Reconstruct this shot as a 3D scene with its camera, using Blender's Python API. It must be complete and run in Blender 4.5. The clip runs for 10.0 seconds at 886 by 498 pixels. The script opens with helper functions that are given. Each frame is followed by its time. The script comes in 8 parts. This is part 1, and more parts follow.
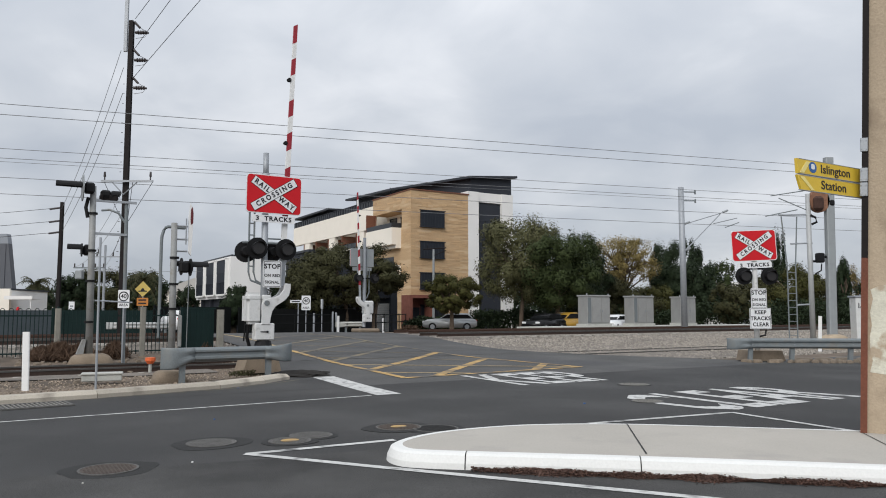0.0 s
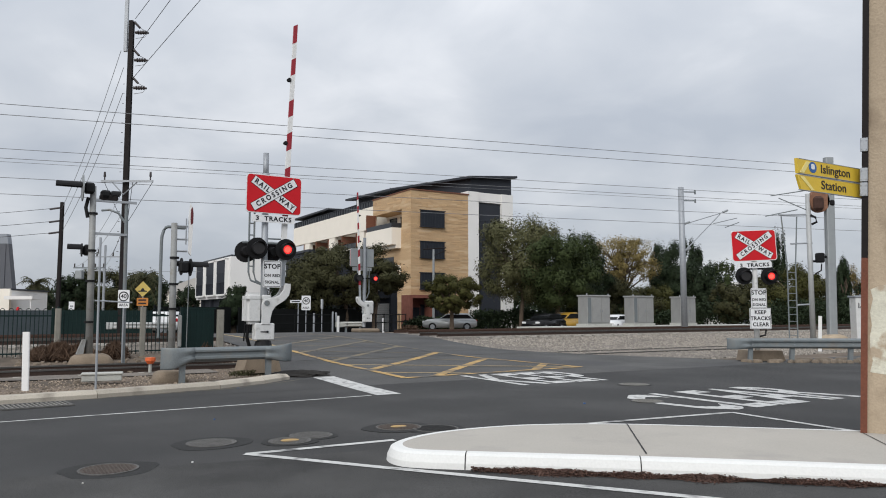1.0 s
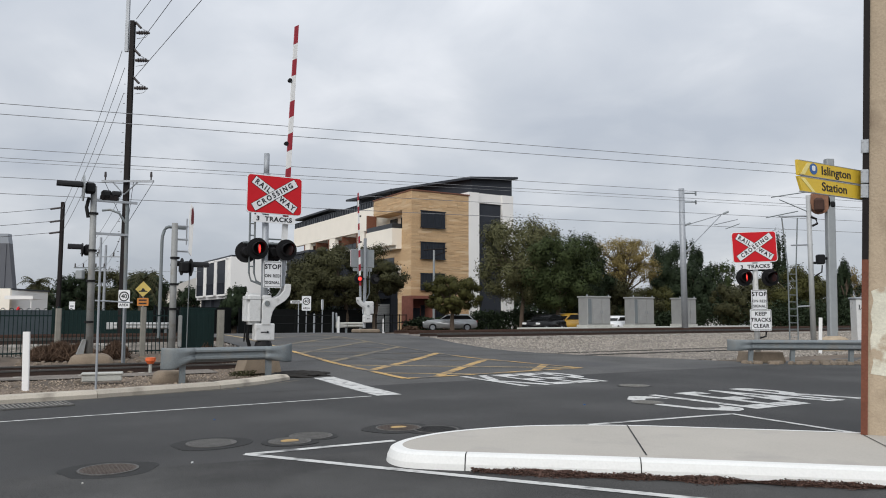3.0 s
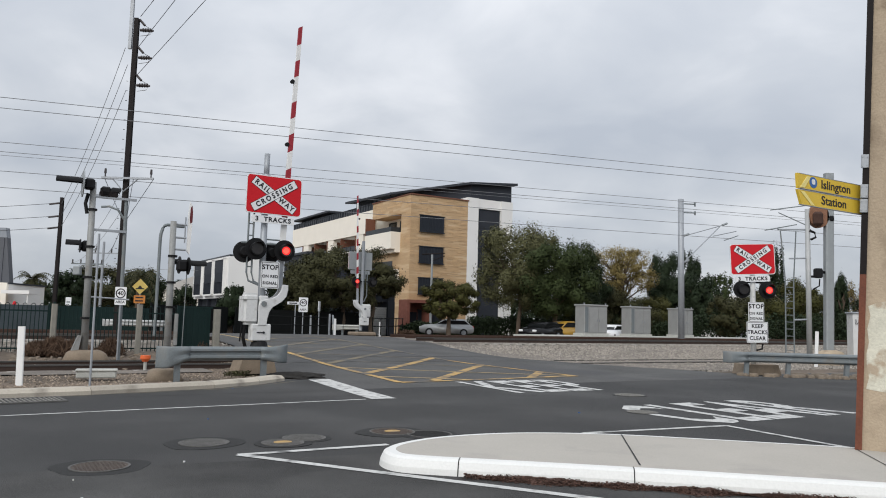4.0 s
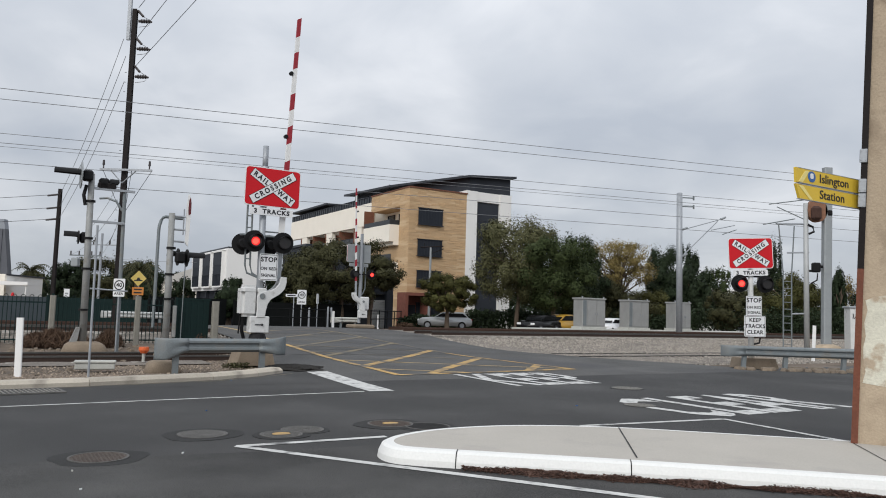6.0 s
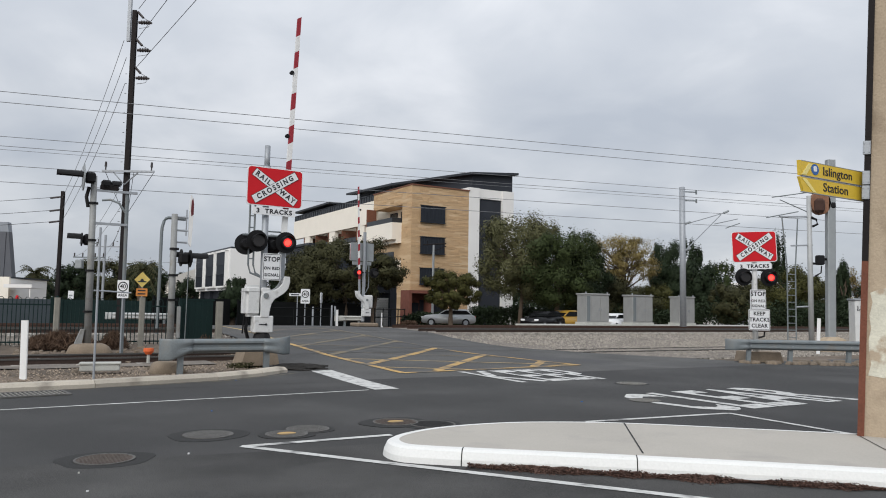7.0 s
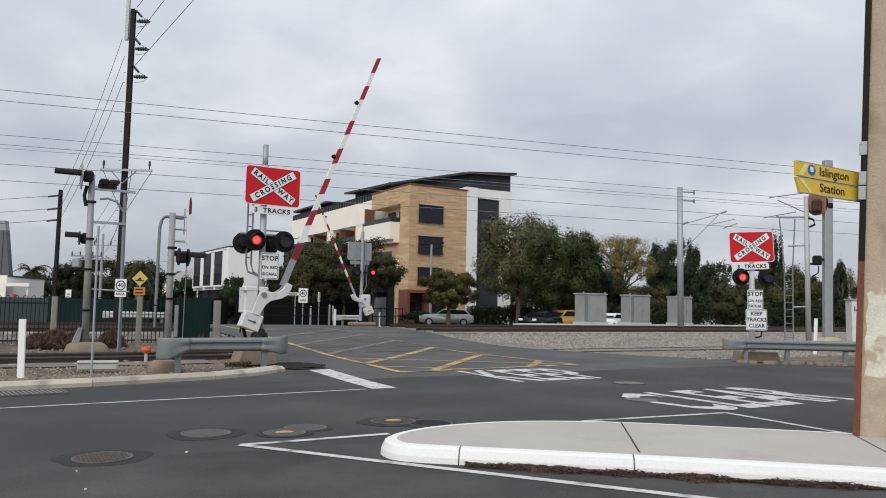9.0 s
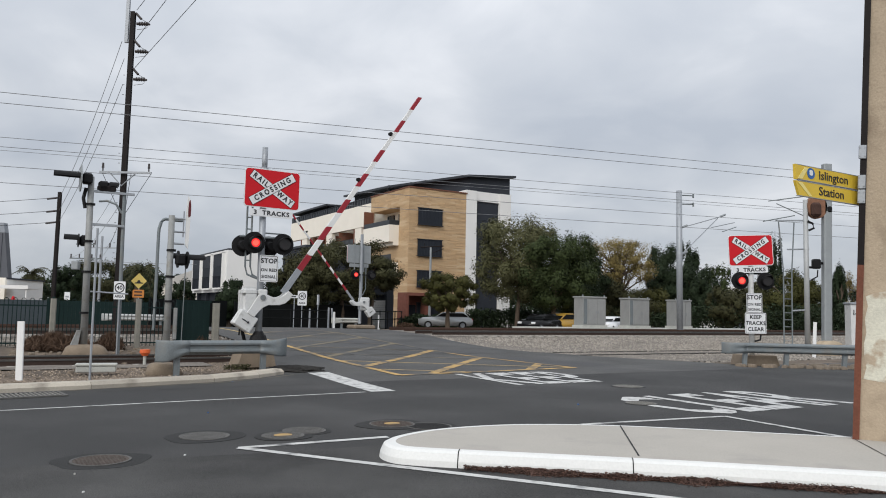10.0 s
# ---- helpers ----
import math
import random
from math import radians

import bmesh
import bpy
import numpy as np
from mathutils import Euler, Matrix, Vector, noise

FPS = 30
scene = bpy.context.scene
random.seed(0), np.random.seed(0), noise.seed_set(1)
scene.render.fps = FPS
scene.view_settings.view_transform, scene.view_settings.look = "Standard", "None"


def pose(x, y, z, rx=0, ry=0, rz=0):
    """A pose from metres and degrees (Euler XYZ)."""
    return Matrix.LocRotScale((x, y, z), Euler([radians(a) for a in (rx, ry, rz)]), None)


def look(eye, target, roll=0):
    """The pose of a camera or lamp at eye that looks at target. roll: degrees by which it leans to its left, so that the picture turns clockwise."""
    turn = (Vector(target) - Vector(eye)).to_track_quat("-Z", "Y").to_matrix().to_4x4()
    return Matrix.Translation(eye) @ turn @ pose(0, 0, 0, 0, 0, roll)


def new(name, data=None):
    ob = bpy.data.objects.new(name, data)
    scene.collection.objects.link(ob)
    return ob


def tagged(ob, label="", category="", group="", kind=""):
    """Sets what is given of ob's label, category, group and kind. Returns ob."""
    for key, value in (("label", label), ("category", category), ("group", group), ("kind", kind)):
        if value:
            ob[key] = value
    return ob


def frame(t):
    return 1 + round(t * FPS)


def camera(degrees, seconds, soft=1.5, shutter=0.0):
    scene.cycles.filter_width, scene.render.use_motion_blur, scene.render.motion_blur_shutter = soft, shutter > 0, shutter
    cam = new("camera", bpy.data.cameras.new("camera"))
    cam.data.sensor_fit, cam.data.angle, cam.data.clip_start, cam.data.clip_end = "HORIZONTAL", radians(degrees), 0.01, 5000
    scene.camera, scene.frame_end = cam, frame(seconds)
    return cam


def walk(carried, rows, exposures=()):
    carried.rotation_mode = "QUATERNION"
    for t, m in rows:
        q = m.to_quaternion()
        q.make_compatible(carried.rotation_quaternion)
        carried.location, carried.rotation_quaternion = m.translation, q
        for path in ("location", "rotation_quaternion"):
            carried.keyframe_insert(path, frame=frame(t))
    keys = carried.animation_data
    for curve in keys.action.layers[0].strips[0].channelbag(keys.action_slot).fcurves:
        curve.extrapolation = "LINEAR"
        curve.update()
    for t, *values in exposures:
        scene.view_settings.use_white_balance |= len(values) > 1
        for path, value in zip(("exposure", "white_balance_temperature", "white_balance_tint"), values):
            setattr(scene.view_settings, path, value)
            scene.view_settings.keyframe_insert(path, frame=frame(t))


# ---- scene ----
# The tracks and the near street run along u, the crossing street along s; both turned 31 degrees.
TURN = 31.0
CU, SU = math.cos(radians(TURN)), math.sin(radians(TURN))

cam = camera(61.8, 10.0, soft=1.0)
ROWS = [
    (0.0, pose(0.000, 0.000, 1.500, 94.974, 0.000, 0.000)),
    (2.5, pose(0.000, 0.000, 1.500, 94.974, 0.008, 0.000)),
    (2.7, pose(0.000, 0.000, 1.500, 94.974, 0.008, 0.000)),
    (4, pose(0.002, 0.012, 1.499, 95.402, -1.505, -0.228)),
    (4.5, pose(-0.005, 0.004, 1.496, 95.126, -1.931, -0.618)),
    (5, pose(-0.003, 0.001, 1.498, 94.981, -1.946, -0.537)),
    (5.5, pose(0.002, 0.001, 1.495, 94.951, -1.956, -0.502)),
    (7, pose(-0.000, 0.012, 1.502, 94.644, -0.995, -0.078)),
    (7.5, pose(-0.003, 0.001, 1.498, 94.607, -1.055, -0.230)),
    (8, pose(0.001, 0.004, 1.497, 94.521, -0.991, -0.264)),
    (8.5, pose(0.003, 0.003, 1.496, 94.415, -0.921, -0.257)),
    (9, pose(0.001, -0.007, 1.499, 94.611, -1.106, -0.245)),
    (9.5, pose(0.001, -0.002, 1.498, 94.845, -1.186, -0.252)),
    (10, pose(0.001, -0.001, 1.498, 94.843, -1.195, -0.313)),
]
walk(cam, ROWS)

# ---------------------------------------------------------------- light
scene.view_settings.exposure = 0.0
world = bpy.data.worlds.new("overcast_sky")
scene.world = world
world.use_nodes = True


def build_sky():
    nt = world.node_tree
    nt.nodes.clear()
    N = nt.nodes.new
    L = nt.links.new
    out, bg = N("ShaderNodeOutputWorld"), N("ShaderNodeBackground")
    sky = N("ShaderNodeTexSky")
    sky.sky_type = "NISHITA"
    sky.sun_disc = False
    sky.sun_elevation, sky.sun_rotation = radians(35), radians(202)
    co = N("ShaderNodeTexCoord")
    sep = N("ShaderNodeSeparateXYZ")
    L(co.outputs["Generated"], sep.inputs[0])

    def op(kind, a, b=None, clamp=False):
        n = N("ShaderNodeMath")
        n.operation, n.use_clamp = kind, clamp
        for i, v in enumerate((a, b)):
            if v is None:
                continue
            if isinstance(v, (int, float)):
                n.inputs[i].default_value = v
            else:
                L(v, n.inputs[i])
        return n.outputs[0]

    up = op("MAXIMUM", sep.outputs[2], 0.0)
    den = op("ADD", up, 0.30)
    comb = N("ShaderNodeCombineXYZ")
    L(op("DIVIDE", sep.outputs[0], den), comb.inputs[0])
    L(op("DIVIDE", sep.outputs[1], den), comb.inputs[1])

    def cloud(scale, detail, rough, offset):
        mp = N("ShaderNodeMapping")
        mp.inputs["Location"].default_value = offset
        L(comb.outputs[0], mp.inputs[0])
        n = N("ShaderNodeTexNoise")
        n.inputs["Scale"].default_value, n.inputs["Detail"].default_value = scale, detail
        n.inputs["Roughness"].default_value, n.inputs["Distortion"].default_value = rough, 0.3
        L(mp.outputs[0], n.inputs["Vector"])
        return n.outputs[0]

    big = cloud(1.15, 3, 0.45, (3.1, 0.4, 0))
    mid = cloud(3.2, 5, 0.5, (0.7, 1.9, 0))
    mixn = op("ADD", op("MULTIPLY", big, 0.6), op("MULTIPLY", mid, 0.4))
    ramp = N("ShaderNodeValToRGB")
    e = ramp.color_ramp.elements
    e[0].position, e[0].color = 0.36, (0.735, 0.797, 0.90, 1)
    e[1].position, e[1].color = 0.62, (1.135, 1.17, 1.235, 1)
    e.new(0.5).color = (0.895, 0.947, 1.03, 1)
    L(mixn, ramp.inputs[0])
    # an overcast sky is about three times brighter overhead than at the horizon
    grad = op("ADD", op("MULTIPLY", up, 0.60), 0.565)
    mul = N("ShaderNodeMix")
    mul.data_type, mul.blend_type = "RGBA", "MULTIPLY"
    mul.inputs["Factor"].default_value = 1.0
    L(ramp.outputs[0], mul.inputs["A"])
    g3 = N("ShaderNodeCombineColor")
    for i in range(3):
        L(grad, g3.inputs[i])
    L(g3.outputs[0], mul.inputs["B"])
    dim = N("ShaderNodeMix")
    dim.data_type, dim.blend_type = "RGBA", "MIX"
    dim.inputs["Factor"].default_value = 0.94
    low = N("ShaderNodeMix")
    low.data_type, low.blend_type = "RGBA", "MULTIPLY"
    low.inputs["Factor"].default_value = 1.0
    low.inputs["B"].default_value = (0.1, 0.1, 0.1, 1)
    L(sky.outputs[0], low.inputs["A"])
    L(low.outputs["Result"], dim.inputs["A"])
    L(mul.outputs["Result"], dim.inputs["B"])
    L(dim.outputs["Result"], bg.inputs[0])
    bg.inputs[1].default_value = 1.0
    L(bg.outputs[0], out.inputs[0])


build_sky()
sun = new("sun", bpy.data.lights.new("sun", "SUN"))
sun.data.energy, sun.data.angle, sun.data.color = 1.85, radians(40), (1.0, 0.97, 0.92)
sun.matrix_world = look((0, 0, 0), (0.31, 0.75, -0.58))

# ---------------------------------------------------------------- materials
MATS = {}


def mat(name, colour, rough=0.7, metal=0.0, vary=0.15, scale=6.0, fine=60.0, bump=0.1, spec=0.4,
        glow=None, rand=0.0, dirt=None, island=0.0, stretch=(1, 1, 1), where="Object"):
    """A surface with two scales of variation, fine relief and, if asked, stains of a second colour."""
    if name in MATS:
        return MATS[name]
    m = bpy.data.materials.new(name)
    m.use_nodes = True
    nt = m.node_tree
    N, L = nt.nodes.new, nt.links.new
    b = nt.nodes["Principled BSDF"]
    b.inputs["Roughness"].default_value, b.inputs["Metallic"].default_value = rough, metal
    b.inputs["Specular IOR Level"].default_value = spec
    co = N("ShaderNodeTexCoord")
    mp = N("ShaderNodeMapping")
    mp.inputs["Scale"].default_value = stretch
    L(co.outputs[where], mp.inputs[0])

    def noise_tex(sc, detail):
        n = N("ShaderNodeTexNoise")
        n.inputs["Scale"].default_value, n.inputs["Detail"].default_value = sc, detail
        L(mp.outputs[0], n.inputs["Vector"])
        return n.outputs[0]

    n1, n2 = noise_tex(scale, 4), noise_tex(fine, 3)
    add = N("ShaderNodeMath")
    add.operation = "ADD"
    L(n1, add.inputs[0])
    L(n2, add.inputs[1])
    last = add.outputs[0]
    for kind, amount in (("Object", rand), ("Island", island)):
        if amount:
            src = N("ShaderNodeObjectInfo" if kind == "Object" else "ShaderNodeNewGeometry")
            r = N("ShaderNodeMath")
            r.operation = "MULTIPLY_ADD"
            L(src.outputs["Random" if kind == "Object" else "Random Per Island"], r.inputs[0])
            r.inputs[1].default_value = amount / max(vary, 0.01)
            L(last, r.inputs[2])
            sub = N("ShaderNodeMath")
            sub.operation = "SUBTRACT"
            L(r.outputs[0], sub.inputs[0])
            sub.inputs[1].default_value = 0.5 * amount / max(vary, 0.01)
            last = sub.outputs[0]
    mr = N("ShaderNodeMapRange")
    mr.clamp = False
    mr.inputs["From Min"].default_value, mr.inputs["From Max"].default_value = 0.6, 1.4
    mr.inputs["To Min"].default_value, mr.inputs["To Max"].default_value = 1 - vary, 1 + vary
    L(last, mr.inputs["Value"])
    mul = N("ShaderNodeVectorMath")
    mul.operation = "SCALE"
    mul.inputs[0].default_value = colour[:3]
    L(mr.outputs[0], mul.inputs["Scale"])
    col = mul.outputs[0]
    if dirt:
        dcol, dscale, dlo, dhi = dirt
        n3 = noise_tex(dscale, 6)
        dr = N("ShaderNodeMapRange")
        dr.inputs["From Min"].default_value, dr.inputs["From Max"].default_value = dlo, dhi
        L(n3, dr.inputs["Value"])
        mx = N("ShaderNodeMix")
        mx.data_type = "RGBA"
        L(dr.outputs[0], mx.inputs["Factor"])
        L(col, mx.inputs["A"])
        mx.inputs["B"].default_value = (*dcol, 1)
        col = mx.outputs["Result"]
    L(col, b.inputs["Base Color"])
    if bump:
        bp = N("ShaderNodeBump")
        bp.inputs["Strength"].default_value = bump
        bp.inputs["Distance"].default_value = 0.02
        L(n2, bp.inputs["Height"])
        L(bp.outputs[0], b.inputs["Normal"])
    if glow:
        b.inputs["Emission Color"].default_value = (*glow[:3], 1)
        b.inputs["Emission Strength"].default_value = glow[3]
    MATS[name] = m
    return m


ASPHALT = mat("asphalt", (0.0465, 0.046, 0.0455), 0.85, vary=0.9, scale=0.35, fine=60, bump=0.6,
              dirt=((0.033, 0.033, 0.033), 0.30, 0.44, 0.62))
ASPHALT_OLD = mat("worn_asphalt", (0.078, 0.077, 0.075), 0.9, vary=0.5, scale=0.6, fine=24, bump=0.6,
                  dirt=((0.065, 0.065, 0.068), 0.25, 0.48, 0.66))
PATCH = mat("asphalt_patch", (0.019, 0.019, 0.019), 0.85, vary=0.3, scale=3, fine=60, bump=0.4)
DIRT = mat("bare_earth", (0.165, 0.128, 0.097), 0.95, vary=0.4, scale=0.8, fine=14, bump=0.7,
           dirt=((0.085, 0.066, 0.05), 0.5, 0.45, 0.62))
LINE_WHITE = mat("road_paint_white", (0.52, 0.52, 0.505), 0.75, vary=0.2, scale=2, fine=40, bump=0.15,
                 dirt=((0.13, 0.13, 0.13), 5.0, 0.52, 0.70))
LINE_YELLOW = mat("road_paint_yellow", (0.47, 0.30, 0.105), 0.75, vary=0.2, scale=1.5, fine=30, bump=0.15,
                  dirt=((0.10, 0.095, 0.085), 1.8, 0.42, 0.66))
LINE_FADED = mat("road_paint_faded", (0.175, 0.145, 0.095), 0.8, vary=0.25, scale=1.5, fine=30, bump=0.15,
                 dirt=((0.085, 0.083, 0.08), 1.2, 0.42, 0.62))
KERB = mat("kerb_concrete", (0.41, 0.37, 0.31), 0.9, vary=0.18, scale=1.5, fine=40, bump=0.25, rand=0.12,
           dirt=((0.2, 0.18, 0.15), 2.2, 0.55, 0.75))
KERB_WHITE = mat("kerb_white_paint", (0.72, 0.72, 0.70), 0.65, vary=0.06, scale=1.5, fine=40, bump=0.12,
                 dirt=((0.5, 0.48, 0.45), 3.5, 0.64, 0.8))
SLAB = mat("concrete_slab", (0.41, 0.385, 0.345), 0.9, vary=0.10, scale=0.9, fine=55, bump=0.2,
           dirt=((0.32, 0.30, 0.28), 1.1, 0.55, 0.75))
CONC = mat("raw_concrete", (0.215, 0.17, 0.125), 0.92, vary=0.25, scale=4, fine=45, bump=0.4)
CONC_GREY = mat("grey_concrete", (0.42, 0.42, 0.39), 0.9, vary=0.18, scale=3, fine=45, bump=0.3)
STOBIE_CONC = mat("stobie_concrete", (0.43, 0.345, 0.25), 0.9, vary=0.16, scale=1.6, fine=40, bump=0.35,
                  dirt=((0.27, 0.21, 0.15), 2.4, 0.52, 0.7))
PRIMER = mat("dirty_white_paint", (0.62, 0.60, 0.50), 0.85, vary=0.15, scale=5, fine=40, bump=0.3,
             dirt=((0.42, 0.34, 0.25), 6.0, 0.5, 0.62))
STEEL_DARK = mat("dark_steel", (0.014, 0.011, 0.011), 0.7, 0.0, vary=0.3, scale=3, fine=40, bump=0.15, spec=0.2)
STEEL_RUST = mat("rust_brown_steel", (0.16, 0.055, 0.032), 0.75, 0.1, vary=0.3, scale=4, fine=40, bump=0.25)
GALV = mat("galvanised_steel", (0.34, 0.36, 0.385), 0.55, 0.4, vary=0.14, scale=6, fine=50, bump=0.05)
GALV_DULL = mat("dull_galvanised_steel", (0.185, 0.208, 0.218), 0.6, 0.25, vary=0.2, scale=3, fine=40, bump=0.1,
                dirt=((0.20, 0.20, 0.19), 3.0, 0.52, 0.7))
GALV_PALE = mat("pale_galvanised_steel", (0.40, 0.41, 0.41), 0.6, 0.2, vary=0.12, scale=4, fine=40, bump=0.05)
GALV_MID = mat("weathered_galvanised_steel", (0.27, 0.275, 0.27), 0.65, 0.2, vary=0.15, scale=4, fine=40, bump=0.08,
               dirt=((0.20, 0.18, 0.15), 3.0, 0.55, 0.72))
GREY_PAINT = mat("light_grey_paint", (0.60, 0.605, 0.60), 0.5, vary=0.10, scale=5, fine=40, bump=0.05,
                 dirt=((0.30, 0.29, 0.27), 5.0, 0.6, 0.8))
GREY_BACK = mat("sign_back_grey", (0.30, 0.32, 0.33), 0.55, 0.3, vary=0.12, scale=4)
BLACK = mat("matt_black", (0.007, 0.007, 0.008), 0.6, vary=0.2, scale=8, bump=0.03, spec=0.25)
LAMP_DARK = mat("unlit_red_glass", (0.011, 0.009, 0.009), 0.3, vary=0.2, scale=20, bump=0.1, spec=0.6)
LAMP_LIT = mat("lit_red_glass", (0.5, 0.02, 0.02), 0.3, vary=0.1, scale=20, bump=0.05, glow=(1.0, 0.02, 0.02, 0.9))
LAMP_CORE = mat("lit_lamp_core", (0.9, 0.1, 0.05), 0.3, vary=0.1, scale=20, bump=0, glow=(1.0, 0.055, 0.045, 1.7))
SIGN_RED = mat("sign_red", (0.56, 0.014, 0.022), 0.5, vary=0.06, scale=3, bump=0.02, spec=0.2)
SIGN_WHITE = mat("sign_white", (0.74, 0.75, 0.76), 0.45, vary=0.05, scale=3, bump=0.02)
SIGN_BLACK = mat("sign_black", (0.02, 0.02, 0.025), 0.5, vary=0.1, scale=3, bump=0)
SIGN_YELLOW = mat("sign_yellow", (0.68, 0.47, 0.05), 0.45, vary=0.06, scale=3, bump=0.02)
SIGN_PALE = mat("sign_faded_yellow", (0.66, 0.50, 0.14), 0.5, vary=0.08, scale=3, bump=0.02)
SIGN_ORANGE = mat("sign_orange", (0.60, 0.23, 0.05), 0.5, vary=0.06, scale=3, bump=0.02)
SIGN_BLUE = mat("sign_blue", (0.03, 0.12, 0.35), 0.45, vary=0.06, scale=3, bump=0.02)
SIGN_CREAM = mat("sign_pale_yellow", (0.80, 0.68, 0.25), 0.45, vary=0.06, scale=3, bump=0.02)
BOOM_RED = mat("boom_red", (0.30, 0.018, 0.03), 0.5, vary=0.12, scale=5, bump=0.03)
BOOM_WHITE = mat("boom_white", (0.74, 0.74, 0.73), 0.5, vary=0.06, scale=5, bump=0.03)
RAIL = mat("rail_steel", (0.048, 0.031, 0.025), 0.75, 0.2, vary=0.25, scale=3, fine=30, bump=0.15)
RAIL_TOP = mat("rail_head", (0.09, 0.085, 0.08), 0.5, 0.5, vary=0.15, scale=3, bump=0.05)
FLANGE = mat("road_level_rail", (0.062, 0.059, 0.055), 0.8, 0.1, vary=0.25, scale=2, bump=0.1)
LINE_PALE = mat("road_paint_pale_yellow", (0.40, 0.30, 0.15), 0.8, vary=0.2, scale=1.5, fine=30, bump=0.1,
                dirt=((0.12, 0.11, 0.095), 1.6, 0.52, 0.72))
RUST_RAIL = mat("rusty_rail", (0.062, 0.034, 0.024), 0.85, 0.1, vary=0.25, scale=3, fine=30, bump=0.2)
GRAVEL = mat("brown_gravel", (0.24, 0.195, 0.152), 0.95, vary=0.2, scale=1.2, fine=25, bump=0.5, island=0.5)
BALLAST = mat("ballast_stone", (0.27, 0.245, 0.215), 0.95, vary=0.2, scale=1.2, fine=25, bump=0.5, island=0.30)
BALLAST_BED = mat("ballast_bed", (0.17, 0.15, 0.13), 0.95, vary=0.45, scale=1.2, fine=16, bump=0.9)
SLEEPER = mat("sleeper_concrete", (0.30, 0.28, 0.25), 0.9, vary=0.2, scale=3)
SANDSTONE = mat("sandstone", (0.50, 0.325, 0.17), 0.9, vary=0.16, scale=1.3, fine=18, bump=0.3, rand=0.16)
SAND_JOINT = mat("sandstone_joint", (0.30, 0.19, 0.10), 0.95, vary=0.15, scale=2)
RENDER_CREAM = mat("cream_render", (0.84, 0.79, 0.70), 0.85, vary=0.05, scale=0.6, fine=30, bump=0.08)
RENDER_WHITE = mat("white_render", (0.78, 0.77, 0.75), 0.8, vary=0.05, scale=0.6, fine=30, bump=0.08)
CHARCOAL = mat("charcoal_cladding", (0.030, 0.034, 0.043), 0.65, vary=0.12, scale=1.2, bump=0.05, spec=0.25)
SCREEN = mat("dark_window_screen", (0.020, 0.024, 0.032), 0.6, vary=0.12, scale=2, bump=0.05, spec=0.2)
ROOF_DARK = mat("dark_roof_metal", (0.03, 0.034, 0.042), 0.5, 0.2, vary=0.12, scale=1)
TIMBER = mat("red_brown_timber", (0.17, 0.068, 0.04), 0.7, vary=0.2, scale=3, stretch=(1, 1, 5))
RED_BRICK = mat("red_brick", (0.19, 0.07, 0.05), 0.9, vary=0.25, scale=3, fine=20, bump=0.3)
GLASS = mat("window_glass", (0.03, 0.04, 0.05), 0.08, vary=0.15, scale=0.8, bump=0, spec=0.8)
GLASS_BAL = mat("balustrade_glass", (0.03, 0.034, 0.04), 0.3, vary=0.15, scale=1.5, bump=0, spec=0.25)
ROLLER = mat("roller_door", (0.50, 0.49, 0.47), 0.6, vary=0.06, scale=1, bump=0.05)
BARK = mat("bark", (0.10, 0.075, 0.055), 0.95, vary=0.35, scale=5, fine=30, bump=0.6, stretch=(1, 1, 0.3))
FENCE_GREEN = mat("fence_green", (0.007, 0.021, 0.020), 0.6, vary=0.15, scale=4, bump=0.03, spec=0.2)
FENCE_DARK = mat("dark_fence", (0.008, 0.009, 0.009), 0.8, vary=0.2, scale=2, spec=0.1)
POST_CONC = mat("grey_fence_post", (0.24, 0.23, 0.20), 0.9, vary=0.2, scale=4, bump=0.2)
CABINET = mat("cabinet_metal", (0.37, 0.37, 0.36), 0.42, 0.5, vary=0.12, scale=2, fine=20, bump=0.05)
POST_WHITE = mat("white_plastic", (0.78, 0.78, 0.77), 0.5, vary=0.05, scale=5, bump=0.02)
ORANGE = mat("orange_plastic", (0.65, 0.12, 0.03), 0.55, vary=0.1, scale=5)
INSUL = mat("insulator_brown", (0.05, 0.042, 0.042), 0.3, vary=0.1, scale=10)
WIRE = mat("wire_black", (0.03, 0.03, 0.035), 0.7, vary=0.1, scale=5, bump=0)
WIRE_GREY = mat("wire_grey", (0.20, 0.205, 0.215), 0.6, 0.3, vary=0.1, scale=5, bump=0)
IRON = mat("cast_iron", (0.085, 0.068, 0.058), 0.8, 0.2, vary=0.3, scale=6, fine=60, bump=0.5)
IRON_GREY = mat("grey_cast_iron", (0.115, 0.112, 0.107), 0.8, 0.2, vary=0.35, scale=6, fine=60, bump=0.5)
RUBBLE = mat("dirty_rubble", (0.19, 0.155, 0.12), 0.95, vary=0.3, scale=6, fine=30, bump=0.5)
FRESH = mat("fresh_asphalt", (0.048, 0.047, 0.0455), 0.85, vary=1.1, scale=0.6, fine=75, bump=0.7,
            dirt=((0.056, 0.055, 0.053), 1.4, 0.54, 0.72))
IRON_DUSTY = mat("dusty_cast_iron", (0.20, 0.195, 0.18), 0.9, 0.1, vary=0.3, scale=5, fine=50, bump=0.4)
LITTER = mat("leaf_litter", (0.085, 0.046, 0.034), 0.9, vary=0.4, scale=8, fine=40, bump=0.5, island=0.5)
BUSH_DRY = mat("dry_scrub", (0.092, 0.056, 0.036), 0.95, vary=0.25, scale=3, island=0.12, bump=0)
